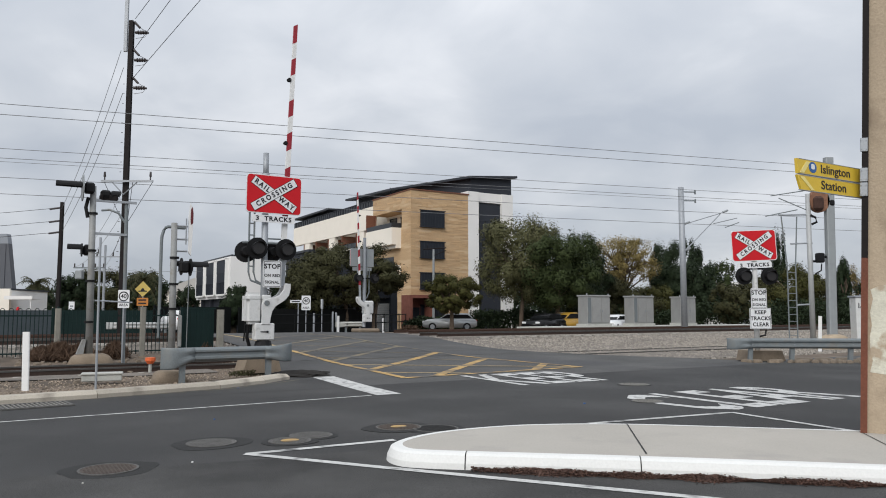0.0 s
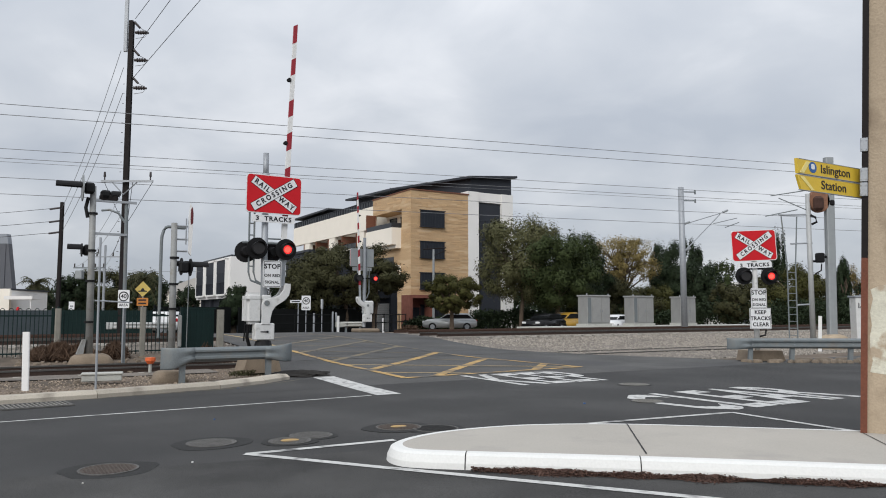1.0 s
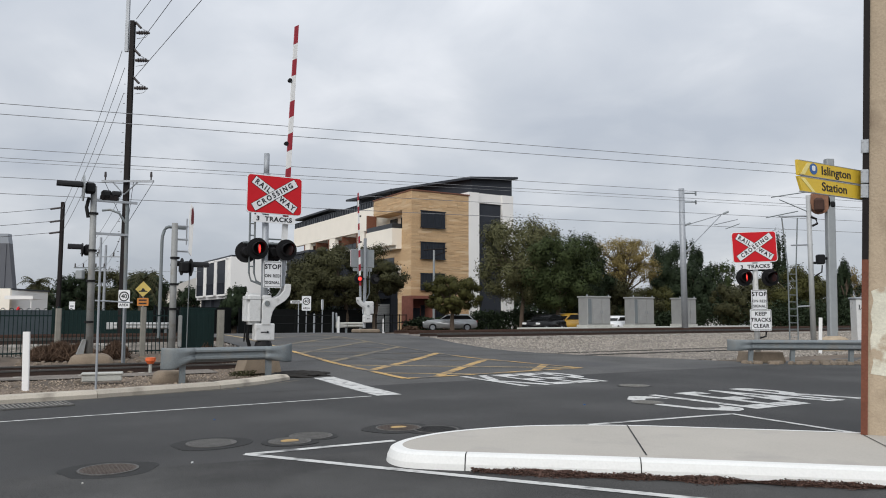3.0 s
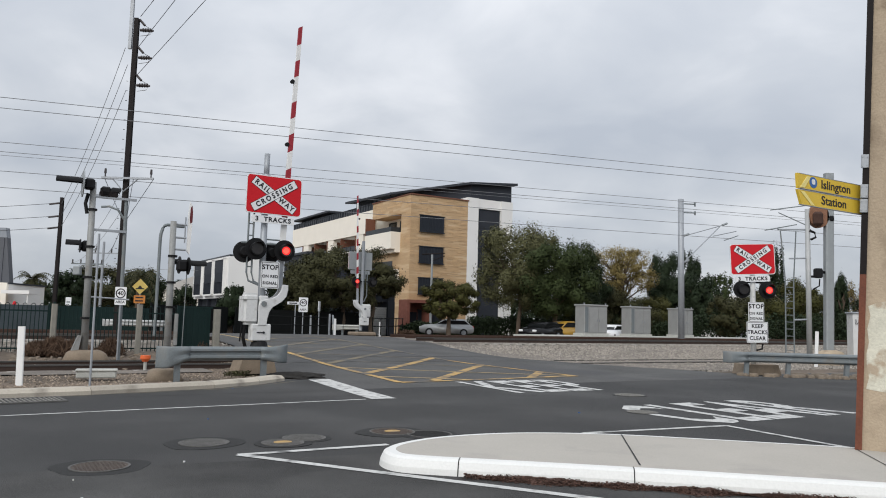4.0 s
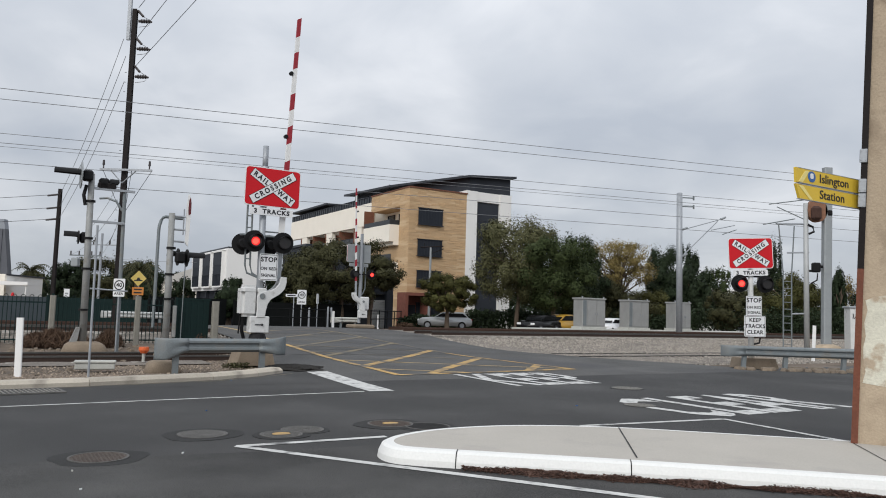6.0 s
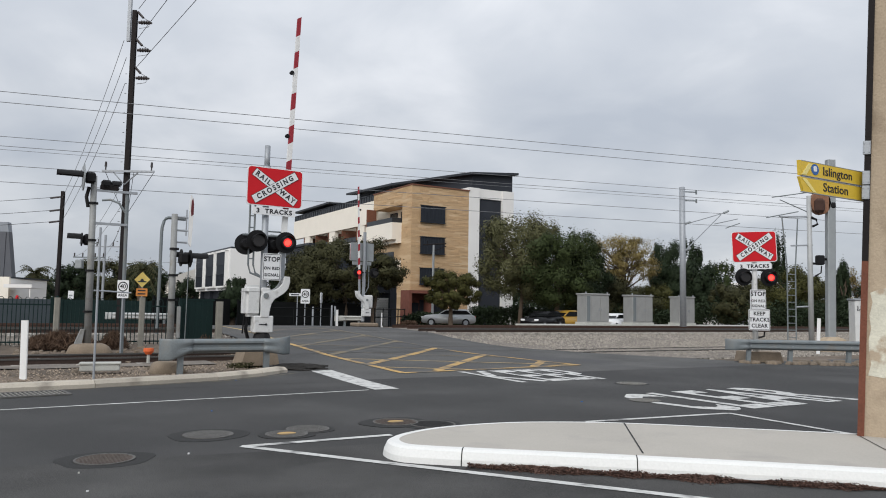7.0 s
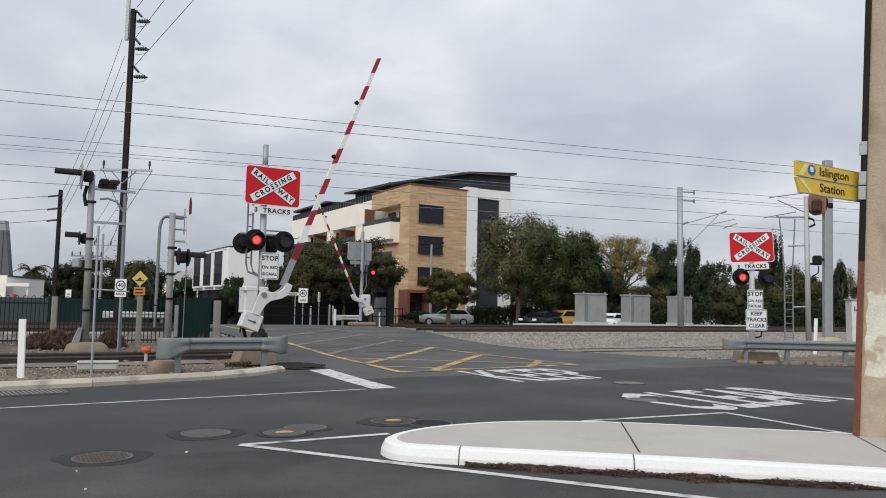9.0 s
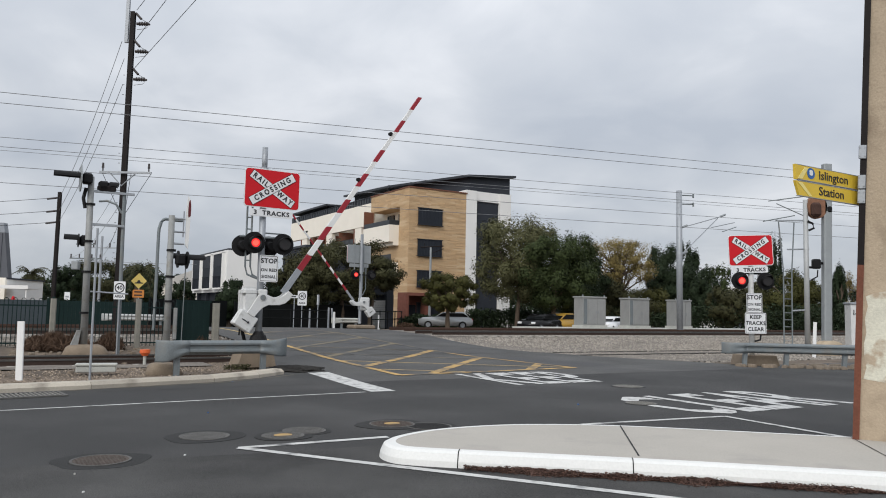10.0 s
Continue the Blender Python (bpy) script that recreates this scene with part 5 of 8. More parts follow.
def left_building():
    t = thing("low_white_building", pose(-41.4, 61, 0.0, 0, 0, 2), "low white rendered building with a flat roof", "building")
    bm = B()
    box(bm, (0, 2, 1.7), (12.5, 6, 3.4))
    box(bm, (2.0, -1.2, 1.2), (3.6, 0.6, 2.4))
    part("wall", bm, RENDER_WHITE, t)
    bm = B()
    box(bm, (5.5, -1.12, 1.75), (1.6, 0.3, 3.5))
    part("side_wall", bm, RENDER_CREAM, t)
    bm = B()
    box(bm, (0, 2, 3.46), (12.7, 6.2, 0.12))
    part("roof", bm, CHARCOAL, t)
    window(t, (2.4, -1.52, 1.55), 0.9, 0.9, "y")
    bm = B()
    box(bm, (7.6, -1.2, 2.75), (2.2, 2.4, 0.28))
    rod(bm, (8.5, -2.2, 0), (8.5, -2.2, 2.6), 0.06, seg=8)
    part("carport_roof", bm, RENDER_WHITE, t)
    t2 = thing("metal_shed", pose(-40.6, 66, 0.0, 0, 0, 0), "tall charcoal metal clad building with a sloped end", "building")
    bm = B()
    prism(bm, [(-8, 0), (3.6, 0), (2.55, 7.6), (-8, 7.6)], "y", -1.5, -0.9)
    part("cladding", bm, mat("ribbed_cladding", (0.10, 0.105, 0.12), 0.6, vary=0.1, scale=1), t2)
    bm = B()
    prism(bm, [(-8, 7.6), (2.55, 7.6), (2.4, 8.45), (-8, 8.45)], "y", -1.5, -0.9)
    part("fascia", bm, mat("pale_fascia", (0.26, 0.28, 0.31), 0.6, vary=0.1, scale=1), t2)
    for k in range(12):
        bm = B()
        box(bm, (-7 + 0.85 * k, -1.53, 3.8), (0.06, 0.06, 7.5))
        part("rib", bm, mat("ribbed_cladding", (0.10, 0.105, 0.12)), t2)


left_building()

# ---------------------------------------------------------------- trees


def tree(name, x, y, z, height_m, crown, leaf, label, leaves=7000, size=0.22, trunk=0.22, seed=1, gap=0.35, kind_of="tree", lobes=16, rl=(0.10, 0.24), boughs=10, girth=0.4):
    """crown: (half width across, half depth, lowest leaf above the ground). Leaves sit on many uneven lobes."""
    rnd = random.Random(seed)
    t = thing(name, pose(x, y, z, 0, 0, 0), label, kind_of)
    rx, ry, low = crown
    mid = (height_m + low) / 2
    rz = (height_m - low) / 2
    cl = []
    lobes = int(lobes * 3.2)
    for i in range(lobes):
        a = rnd.uniform(0, 2 * math.pi)
        h = rnd.uniform(-0.9, 0.72)
        ring = math.sqrt(max(0.05, 1 - h * h)) * rnd.uniform(0.35, 0.98)
        r = rnd.uniform(*rl)
        cl.append((Vector((rx * ring * math.cos(a), ry * ring * math.sin(a), mid + rz * h * 0.92)), r))
    cl.append((Vector((0, 0, mid - 0.1 * rz)), 0.45))
    bm = B()
    top = Vector((0, 0, low + 0.55 * (height_m - low)))
    bends = [Vector((0, 0, -0.2))] + [Vector((rnd.uniform(-0.12, 0.12) * rx * k / 3, rnd.uniform(-0.1, 0.1) * k / 3, top.z * k / 4)) for k in range(1, 5)]
    for i, (a, b) in enumerate(zip(bends, bends[1:])):
        rod(bm, a, b, trunk * (1 - 0.17 * i), trunk * (1 - 0.17 * (i + 1)), seg=8)
    part("trunk", bm, BARK, t)
    bm = B()
    for c, r in cl[:boughs]:
        s = bends[rnd.choice((2, 3, 3))]
        m = s.lerp(c, 0.5) + Vector((rnd.uniform(-0.3, 0.3), rnd.uniform(-0.3, 0.3), 0.25))
        rod(bm, s, m, trunk * girth, trunk * girth * 0.6, seg=5)
        rod(bm, m, c, trunk * girth * 0.6, trunk * girth * 0.15, seg=5)
    part("branchwork", bm, BARK, t)
    verts, faces, normals = [], [], []
    size *= 0.52
    for i in range(int(leaves * 3.1)):
        c, r = cl[rnd.randrange(len(cl))]
        d = Vector((rnd.gauss(0, 1), rnd.gauss(0, 1), rnd.gauss(0, 1))).normalized()
        k = rnd.uniform(gap, 1.0) ** 0.5 * (1 + 0.26 * rnd.gauss(0, 1))
        p = c + Vector((d.x * rx * r, d.y * ry * r, d.z * rz * r * 1.1)) * k * 1.05
        sz = size * rnd.uniform(0.5, 1.3)
        # leaves mostly look outwards and up
        out = (d * 0.7 + Vector((p.x / rx, p.y / ry, (p.z - mid) / rz)) * 0.5 + Vector((rnd.gauss(0, 0.33), rnd.gauss(0, 0.33), 0.25 + rnd.gauss(0, 0.33)))).normalized()
        q = out.to_track_quat("Z", "Y").to_matrix() @ Matrix.Rotation(rnd.uniform(0, 6.3), 3, "Z")
        n = len(verts)
        soft = (d * 0.8 + Vector((p.x / rx, p.y / ry, (p.z - mid) / rz)) * 0.5 + Vector((0, 0, 0.2)) + out * 0.35).normalized()
        for cc in ((-1, 0, 0), (0, -0.45, 0.08), (1, 0, 0), (0, 0.45, 0.08)):
            verts.append(p + q @ (Vector(cc) * sz))
            normals.append(soft)
        faces.append((n, n + 1, n + 2, n + 3))
    me = bpy.data.meshes.new("crown")
    me.from_pydata(verts, [], faces)
    me.normals_split_custom_set_from_vertices(normals)
    me.materials.append(leaf)
    crown_ob = new("crown", me)
    crown_ob.parent = t
    crown_ob["kind"] = "stuff"
    return t


tree("tree", -7.57, 57.0, -0.1, 7.56, (4.35, 3.92, 1.8), LEAF_OLIVE, "spreading grey-green street tree with drooping foliage", 14000, size=0.19, seed=11, lobes=40, rl=(0.07, 0.18), gap=0.5)
tree("tree", -10.03, 55.0, -0.1, 6.01, (2.31, 2.08, 1.2), LEAF_OLIVE, "rounded olive-green street tree", 7000, size=0.2, seed=12)
tree("tree", -5.3, 57.5, -0.1, 6.3, (2.5, 1.8, 2.9), LEAF_OLIVE, "small drooping olive tree by the garage", 6500, size=0.18, seed=13)
tree("tree", 0.73, 60.0, -0.1, 5.13, (2.38, 2.14, 1.5), LEAF_LIME, "small rounded tree turning yellow-green", 10000, size=0.18, seed=14, lobes=34, rl=(0.07, 0.17))
tree("tree", 6.9, 66.0, -0.1, 11.0, (3.9, 3.6, 2.2), LEAF_GREYGREEN, "tall grey-green gum tree with an open crown", 12500, size=0.21, seed=15, lobes=44, gap=0.55, rl=(0.09, 0.20), boughs=40)
tree("tree", 9.82, 64.0, -0.1, 9.3, (4.0, 3.4, 1.9), LEAF_GREEN, "dense dark green street tree", 13000, size=0.22, seed=16, lobes=32)
tree("tree", 13.3, 70.0, -0.1, 8.6, (2.8, 2.6, 1.6), LEAF_DARK, "dense dark green tree by the cabinets", 9000, size=0.22, seed=17, lobes=28)
tree("tree", 15.8, 74.0, -0.1, 5.9, (2.8, 2.6, 1.0), LEAF_OLIVE, "olive-green tree behind the cabinets", 8000, size=0.22, seed=51, lobes=26)
tree("tree", 18.9, 78.0, -0.1, 10.2, (4.1, 3.4, 4.4), LEAF_YELLOW, "open tree with thin yellow autumn leaves", 6200, size=0.19, seed=18, lobes=34, gap=0.7, rl=(0.08, 0.2), boughs=46, girth=0.5)
tree("tree", 19.49, 76.0, -0.1, 4.79, (3.48, 3.13, 0.5), LEAF_OLIVE, "low olive-green tree beside the cabinets", 6000, size=0.22, seed=19)
tree("tree", 26.03, 84.0, -0.1, 10.58, (2.69, 2.42, 0.5), LEAF_DARK, "tall dark conifer-like tree", 13000, size=0.24, seed=20)
tree("tree", 26.6, 82.0, -0.1, 7.9, (3.6, 3.0, 0.3), LEAF_DARK, "broad dark green tree behind the catenary mast", 13000, size=0.24, seed=63, lobes=34)
tree("tree", 22.6, 79.0, -0.1, 5.0, (2.2, 2.0, 0.6), LEAF_LIME, "low yellow-green tree between the cabinets", 6000, size=0.2, seed=64, lobes=22)
tree("tree", 29.15, 86.0, -0.1, 11.45, (1.31, 1.18, 0.5), LEAF_DARK, "narrow dark green tree", 3500, size=0.24, seed=21)
tree("tree", 27.54, 80.0, -0.1, 7.71, (2.56, 2.31, 0.5), LEAF_DARK, "dark green rounded tree", 6000, size=0.24, seed=22)
tree("tree", 35.61, 95.0, -0.1, 9.21, (2.18, 1.96, 0.5), LEAF_GREEN, "distant rounded green tree", 3000, size=0.3, seed=23)
tree("tree", 28.36, 72.0, -0.1, 4.90, (2.31, 2.08, 0.4), LEAF_OLIVE, "olive-green shrubby tree behind the crossing signal", 6000, size=0.22, seed=24)
tree("tree", 34.80, 74.0, -0.1, 7.08, (3.50, 3.15, 0.4), LEAF_LIME, "broad yellow-green tree behind the ladder mast", 9000, size=0.22, seed=25, lobes=20)
tree("cypress", 40.04, 88.0, -0.1, 12.28, (1.01, 0.91, 0.4), LEAF_DARK, "tall narrow dark cypress", 5000, size=0.24, seed=26, lobes=26)
tree("cypress", 37.83, 70.0, -0.1, 7.48, (0.69, 0.63, 0.4), LEAF_DARK, "narrow dark cypress by the cabinet", 4000, size=0.2, seed=27, lobes=24)
tree("tree", 50.56, 90.0, -0.1, 7.99, (2.75, 2.47, 0.4), LEAF_YELLOW, "yellow autumn tree behind the masts", 4000, size=0.26, seed=28)
tree("tree", 41.28, 80.0, -0.1, 6.18, (2.44, 2.20, 0.4), LEAF_OLIVE, "olive tree behind the steel masts", 4500, size=0.24, seed=29)
tree("tree", 35.97, 84.0, -0.1, 6.41, (2.56, 2.31, 0.4), LEAF_OLIVE, "olive tree behind the red warning board", 4500, size=0.24, seed=41)
tree("tree", 49.76, 84.0, -0.1, 6.41, (3.21, 2.89, 0.4), LEAF_DARK, "dark tree behind the concrete pole", 4500, size=0.24, seed=30)
tree("tree", -35.84, 72.0, -0.1, 5.83, (1.87, 1.68, 0.6), LEAF_DARK, "dark green tree behind the low white building", 5000, size=0.24, seed=31)
tree("tree", -36.89, 80.0, -0.1, 7.0, (3.0, 2.4, 0.6), LEAF_OLIVE, "olive-green tree behind the railway fence", 5000, size=0.24, seed=32)
tree("tree", -35.40, 84.0, -0.1, 6.9, (2.4, 2.0, 0.6), LEAF_DARK, "dark tree behind the warning sign", 4500, size=0.24, seed=33)
tree("tree", -34.27, 86.0, -0.1, 7.2, (2.49, 2.25, 0.6), LEAF_OLIVE, "rounded olive-green tree in the distance", 4500, size=0.24, seed=34)
tree("tree", -26.92, 76.0, -0.1, 5.25, (1.74, 1.57, 0.6), LEAF_DARK, "dark tree beside the white townhouse", 4000, size=0.22, seed=35)
tree("tree", -26.6, 67.0, -0.1, 5.5, (2.2, 1.9, 0.3), LEAF_DARK, "dense dark tree behind the palm", 8000, size=0.24, seed=61, lobes=20)
tree("tree", -22.9, 66.0, -0.1, 4.3, (1.3, 1.2, 0.3), LEAF_DARK, "dark shrubby tree before the cream house", 4500, size=0.22, seed=62)
tree("tree", -46.33, 85.0, -0.1, 5.43, (1.69, 1.52, 0.6), LEAF_DARK, "distant dark tree over the roofs", 3000, size=0.24, seed=36)
tree("tree", -14.47, 51.4, -0.1, 3.9, (1.15, 1.0, 0.5), LEAF_DARK, "dark shrubby tree beside the white townhouse", 5500, size=0.18, seed=37)
tree("tree", -14.62, 62.0, -0.1, 5.62, (2.13, 1.92, 0.8), LEAF_DARK, "dark green tree behind the street sign", 5000, size=0.2, seed=38)


def palm(x, y, z, h, label, seed=2):
    rnd = random.Random(seed)
    t = thing("palm_tree", pose(x, y, z), label, "palm tree")
    bm = B()
    rod(bm, (0, 0, 0), (0, 0, h), 0.3, 0.22, seg=8)
    part("trunk", bm, BARK, t)
    for i in range(46):
        bm = B()
        a, up = rnd.uniform(0, 6.3), rnd.uniform(-0.5, 1.35)
        ln = rnd.uniform(1.3, 2.0)
        spine = []
        for k in range(9):
            f = k / 8
            spine.append(Vector((math.cos(a) * ln * f, math.sin(a) * ln * f, h + ln * (up * f - 0.95 * f * f))))
        tube(bm, spine, 0.02, seg=4)
        for k in range(1, 9):
            for w in (-1, 1):
                d = (spine[k] - spine[k - 1]).normalized()
                tip = spine[k] + Vector((-math.sin(a) * w, math.cos(a) * w, -0.5)) * 0.34 + d * 0.16
                bm.faces.new([bm.verts.new(q) for q in (spine[k] - d * 0.05, spine[k] + d * 0.05, tip)])
        part("frond", bm, LEAF_OLIVE, t)


palm(-25.2, 62, -0.1, 4.3, "palm tree with arching olive fronds", 2)
palm(-43.0, 78, -0.1, 4.6, "far palm tree with drooping fronds", 5)


def far_woods():
    rnd = random.Random(9)
    verts, faces = [], []
    for i in range(26000):
        a = radians(rnd.uniform(-42, 46))
        d = rnd.uniform(120, 150)
        x, y = d * math.sin(a), d * math.cos(a)
        hmax = 4.0 + 2.6 * noise.noise(Vector((x * 0.06, y * 0.02, 0))) + 1.6 * noise.noise(Vector((x * 0.25, 3, 0)))
        p = Vector((x, y, rnd.uniform(-0.3, max(1.0, hmax))))
        q = Euler((rnd.uniform(-1.2, 1.2), rnd.uniform(-1.2, 1.2), rnd.uniform(0, 6.3))).to_matrix()
        n = len(verts)
        for cc in ((-1, 0, 0), (0, -0.5, 0.1), (1, 0, 0), (0, 0.5, 0.1)):
            verts.append(p + q @ (Vector(cc) * rnd.uniform(0.35, 0.8)))
        faces.append((n, n + 1, n + 2, n + 3))
    me = bpy.data.meshes.new("far_trees")
    me.from_pydata(verts, [], faces)
    me.materials.append(LEAF_DARK)
    tagged(new("far_trees", me), "distant dark green line of trees", "trees", kind="stuff")


far_woods()


def hedge(name, x0, y0, x1, y1, h, w, leaf, label, n=3000, z=-0.1, seed=3, size=0.16):
    rnd = random.Random(seed)
    verts, faces = [], []
    for i in range(n):
        k = rnd.random()
        hh = h * (0.75 + 0.35 * noise.noise(Vector((x0 + (x1 - x0) * k, k * 7, seed))))
        p = Vector((x0 + (x1 - x0) * k + rnd.gauss(0, w * 0.3), y0 + (y1 - y0) * k + rnd.gauss(0, w * 0.4), z + hh * rnd.random() ** 0.7))
        q = Euler((rnd.uniform(-1.2, 1.2), rnd.uniform(-1.2, 1.2), rnd.uniform(0, 6.3))).to_matrix()
        m = len(verts)
        for cc in ((-1, 0, 0), (0, -0.45, 0.1), (1, 0, 0), (0, 0.45, 0.1)):
            verts.append(p + q @ (Vector(cc) * size * rnd.uniform(0.5, 1.3)))
        faces.append((m, m + 1, m + 2, m + 3))
    me = bpy.data.meshes.new(name)
    me.from_pydata(verts, [], faces)
    me.materials.append(leaf)
    tagged(new(name, me), label, "shrubs", kind="stuff")


hedge("hedge", -14.5, 62, -7.2, 59.6, 2.4, 1.6, LEAF_DARK, "dark shrubs behind the black fence", 6000, seed=3)
hedge("hedge", -3.5, 69, 3.5, 72, 1.5, 0.8, LEAF_DARK, "low dark hedge in front of the apartment block", 5000, seed=4)
hedge("hedge", 9, 72, 24, 76, 2.6, 2.0, LEAF_DARK, "dark shrubs under the street trees", 7000, seed=5)
hedge("hedge", 24, 74, 48, 66, 3.4, 3.0, LEAF_DARK, "dark shrubs along the railway fence", 14000, seed=6)
hedge("hedge", -44, 74, -20, 70, 2.0, 2.0, LEAF_OLIVE, "dull green shrubs beside the houses", 6000, seed=7)
# added to keep the shaded gap under the crowns dark
hedge("hedge", 2.8, 68, 13, 70, 2.4, 1.2, LEAF_DARK, "dark shrubs added to deepen the shade under the gum tree", 8000, seed=14)


def scrub(x, y, z, rx, ry, h, label, n=2600, seed=1):
    """A low dry bush: thin twigs that fan out and up from its foot."""
    rnd = random.Random(seed)
    verts, faces = [], []
    for i in range(n):
        a, lean = rnd.uniform(0, 6.283), rnd.random() ** 0.5
        foot = Vector((x + rx * rnd.gauss(0, 0.45), y + ry * rnd.gauss(0, 0.45), z + h * 0.35 * rnd.random()))
        reach = rnd.uniform(0.55, 1.0)
        tip = Vector((x + rx * lean * math.cos(a) * reach, y + ry * lean * math.sin(a) * reach,
                      z + h * math.sqrt(max(0.03, 1 - (lean * reach) ** 2)) * rnd.uniform(0.35, 1.1)))
        side = Vector((rnd.gauss(0, 1), rnd.gauss(0, 1), 0.2 * rnd.gauss(0, 1))).normalized() * rnd.uniform(0.006, 0.013)
        mid = foot.lerp(tip, 0.55) + Vector((rnd.gauss(0, 0.03), rnd.gauss(0, 0.03), 0.04))
        k = len(verts)
        verts += [foot - side * 0.6, foot + side * 0.6, mid + side, tip, mid - side]
        faces.append((k, k + 1, k + 2, k + 3, k + 4))
    me = bpy.data.meshes.new("scrub")
    me.from_pydata(verts, [], faces)
    me.materials.append(BUSH_DRY)
    tagged(new("scrub", me), label, "shrub", "dry bushes", "stuff")


for x, y, r, h, n, seed in ((-12.2, 22.7, 0.50, 0.50, 2600, 8), (-11.75, 22.85, 0.62, 0.62, 3400, 28), (-11.2, 23.05, 0.55, 0.56, 3000, 18), (-10.45, 23.8, 0.45, 0.60, 2600, 9)):
    scrub(x, y, 0.05, r, r * 0.8, h, "dry reddish brown scrub beside the fence", n, seed)
scrub(-8.35, 26.1, 0.12, 0.28, 0.25, 0.62, "small dry brown shrub by the fence post", 1500, 10)
hedge("weeds", -4.9, 17.35, -4.45, 17.5, 0.14, 0.2, LEAF_OLIVE, "small green weeds under the guard rail", 300, 0.05, 11, 0.035)
hedge("scrub", -2.5, 50.5, -1.9, 50.5, 0.5, 0.35, BUSH_DRY, "dry brown shrub beside the far boom", 3000, 0.25, 12, 0.06)

# ---------------------------------------------------------------- guard rails, posts and footings


def w_beam(bm, length, top=0.74, flare=0.0):
    """A steel guard rail of W section along x, its face to -y."""
    prof = [(0.0, 0.31), (-0.045, 0.285), (-0.08, 0.255), (-0.08, 0.215), (-0.02, 0.175), (-0.02, 0.135), (-0.08, 0.095), (-0.08, 0.055), (-0.045, 0.025), (0.0, 0.0)]
    prof = [(y, top - 0.31 + z) for y, z in prof]
    back = [(y + 0.012, z) for y, z in reversed(prof)]
    prism(bm, prof + back, "x", 0, length)


def end_wing(bm, x, way, low, top=0.755):
    """A flared terminal: W section where it laps the beam, flattening and curling back towards its free end."""
    prof = [(0.0, 1.0), (-0.05, 0.93), (-0.085, 0.83), (-0.085, 0.70), (-0.03, 0.56), (-0.03, 0.44), (-0.085, 0.31), (-0.085, 0.18), (-0.05, 0.08), (0.0, 0.0)]
    cols = [(-0.36, 0.0), (-0.24, 0.25), (-0.12, 0.75), (0.0, 1.0), (0.10, 1.0), (0.19, 1.0), (0.26, 1.0), (0.31, 1.0), (0.34, 1.0)]
    sheets = []
    for back in (0.0, 0.012):
        grid = []
        for a, flat in cols:
            curl = max(0.0, a - 0.08) / 0.26
            deep = 0.424 + (low - 0.424) * max(0.0, min(1.0, (a + 0.30) / 0.42))
            crest = 0.737 + (top - 0.737) * max(0.0, (a + 0.1) / 0.44)
            row = []
            for y, z in prof:
                face = -0.088 + 0.02 * (2 * z - 1) ** 4 + 0.19 * curl ** 2
                row.append(bm.verts.new((x + way * a, y * (1 - flat) + face * flat - 0.004 + back, deep + (crest - deep) * z)))
            grid.append(row)
        sheets.append(grid)
    front, rear = sheets
    n, m = len(cols), len(prof)
    for g in sheets:
        for i in range(n - 1):
            for j in range(m - 1):
                bm.faces.new((g[i][j], g[i + 1][j], g[i + 1][j + 1], g[i][j + 1]))
    for i in range(n - 1):
        for j in (0, m - 1):
            bm.faces.new((front[i][j], front[i + 1][j], rear[i + 1][j], rear[i][j]))
    for j in range(m - 1):
        for i in (0, n - 1):
            bm.faces.new((front[i][j], front[i][j + 1], rear[i][j + 1], rear[i][j]))
    bmesh.ops.recalc_face_normals(bm, faces=bm.faces)


def guard_rail(m, length, posts, label, ends=(True, True), skew=0.0, material=None, wing=(0.40, 0.36)):
    t = thing("guard_rail", m, label, "guard rail", "guard rails")
    bm = B()
    w_beam(bm, length)
    part("beam", bm, material or GALV_DULL, t)
    for x, way in ((0.0, -1), (length, 1)):
        if ends[0 if way < 0 else 1]:
            bm = B()
            end_wing(bm, x, way, wing[0 if way < 0 else 1], 0.745 if way < 0 else 0.80)
            part("end_wing", bm, material or GALV_DULL, t, "flared end wing", flat=False)
    for x in posts:
        bm = B()
        prism(bm, [(x - 0.06 + skew, 0.72), (x + 0.06 + skew, 0.72), (x + 0.06, -0.3), (x - 0.06, -0.3)], "y", 0.02, 0.14)
        part("post", bm, GALV_DULL, t)
    for x in posts:
        for z in (0.55, 0.63):
            bm = B()
            rod(bm, (x + skew, -0.03, z), (x + skew, -0.05, z), 0.018, seg=6)
            part("bolt", bm, GALV, t)
    return t


guard_rail(place(3.48, 17.2, 0.0), 2.32, (0.12, 2.08), "short dull galvanised guard rail on two posts at the kerb", wing=(0.26, 0.36))
guard_rail(pose(9.1, 22.9, 0.0, 0, 0, -3), 5.6, (0.30, 1.55, 3.3, 5.0), "long dull galvanised guard rail with leaning posts beside the tracks", (True, False), 0.09)


def lump(m, w, d, h, label, seed=1, material=None):
    rnd = random.Random(seed)
    bm = B()
    bmesh.ops.create_icosphere(bm, subdivisions=3, radius=1.0)
    for v in bm.verts:
        c = v.co
        c.x, c.y = [math.copysign(abs(a) ** 0.45, a) for a in (c.x, c.y)]
        c.z = math.copysign(abs(c.z) ** 0.5, c.z)
        k = 1 + 0.10 * noise.noise(c * 2.2 + Vector((seed, 0, 0)))
        c.x *= w / 2 * k * (1.0 - 0.16 * c.z)
        c.y *= d / 2 * k * (1.0 - 0.16 * c.z)
        c.z = c.z * h * k * 0.5 + h * 0.3
    whole("concrete_footing", bm, material or CONC, m, label, "concrete footing", "concrete footings", flat=False)


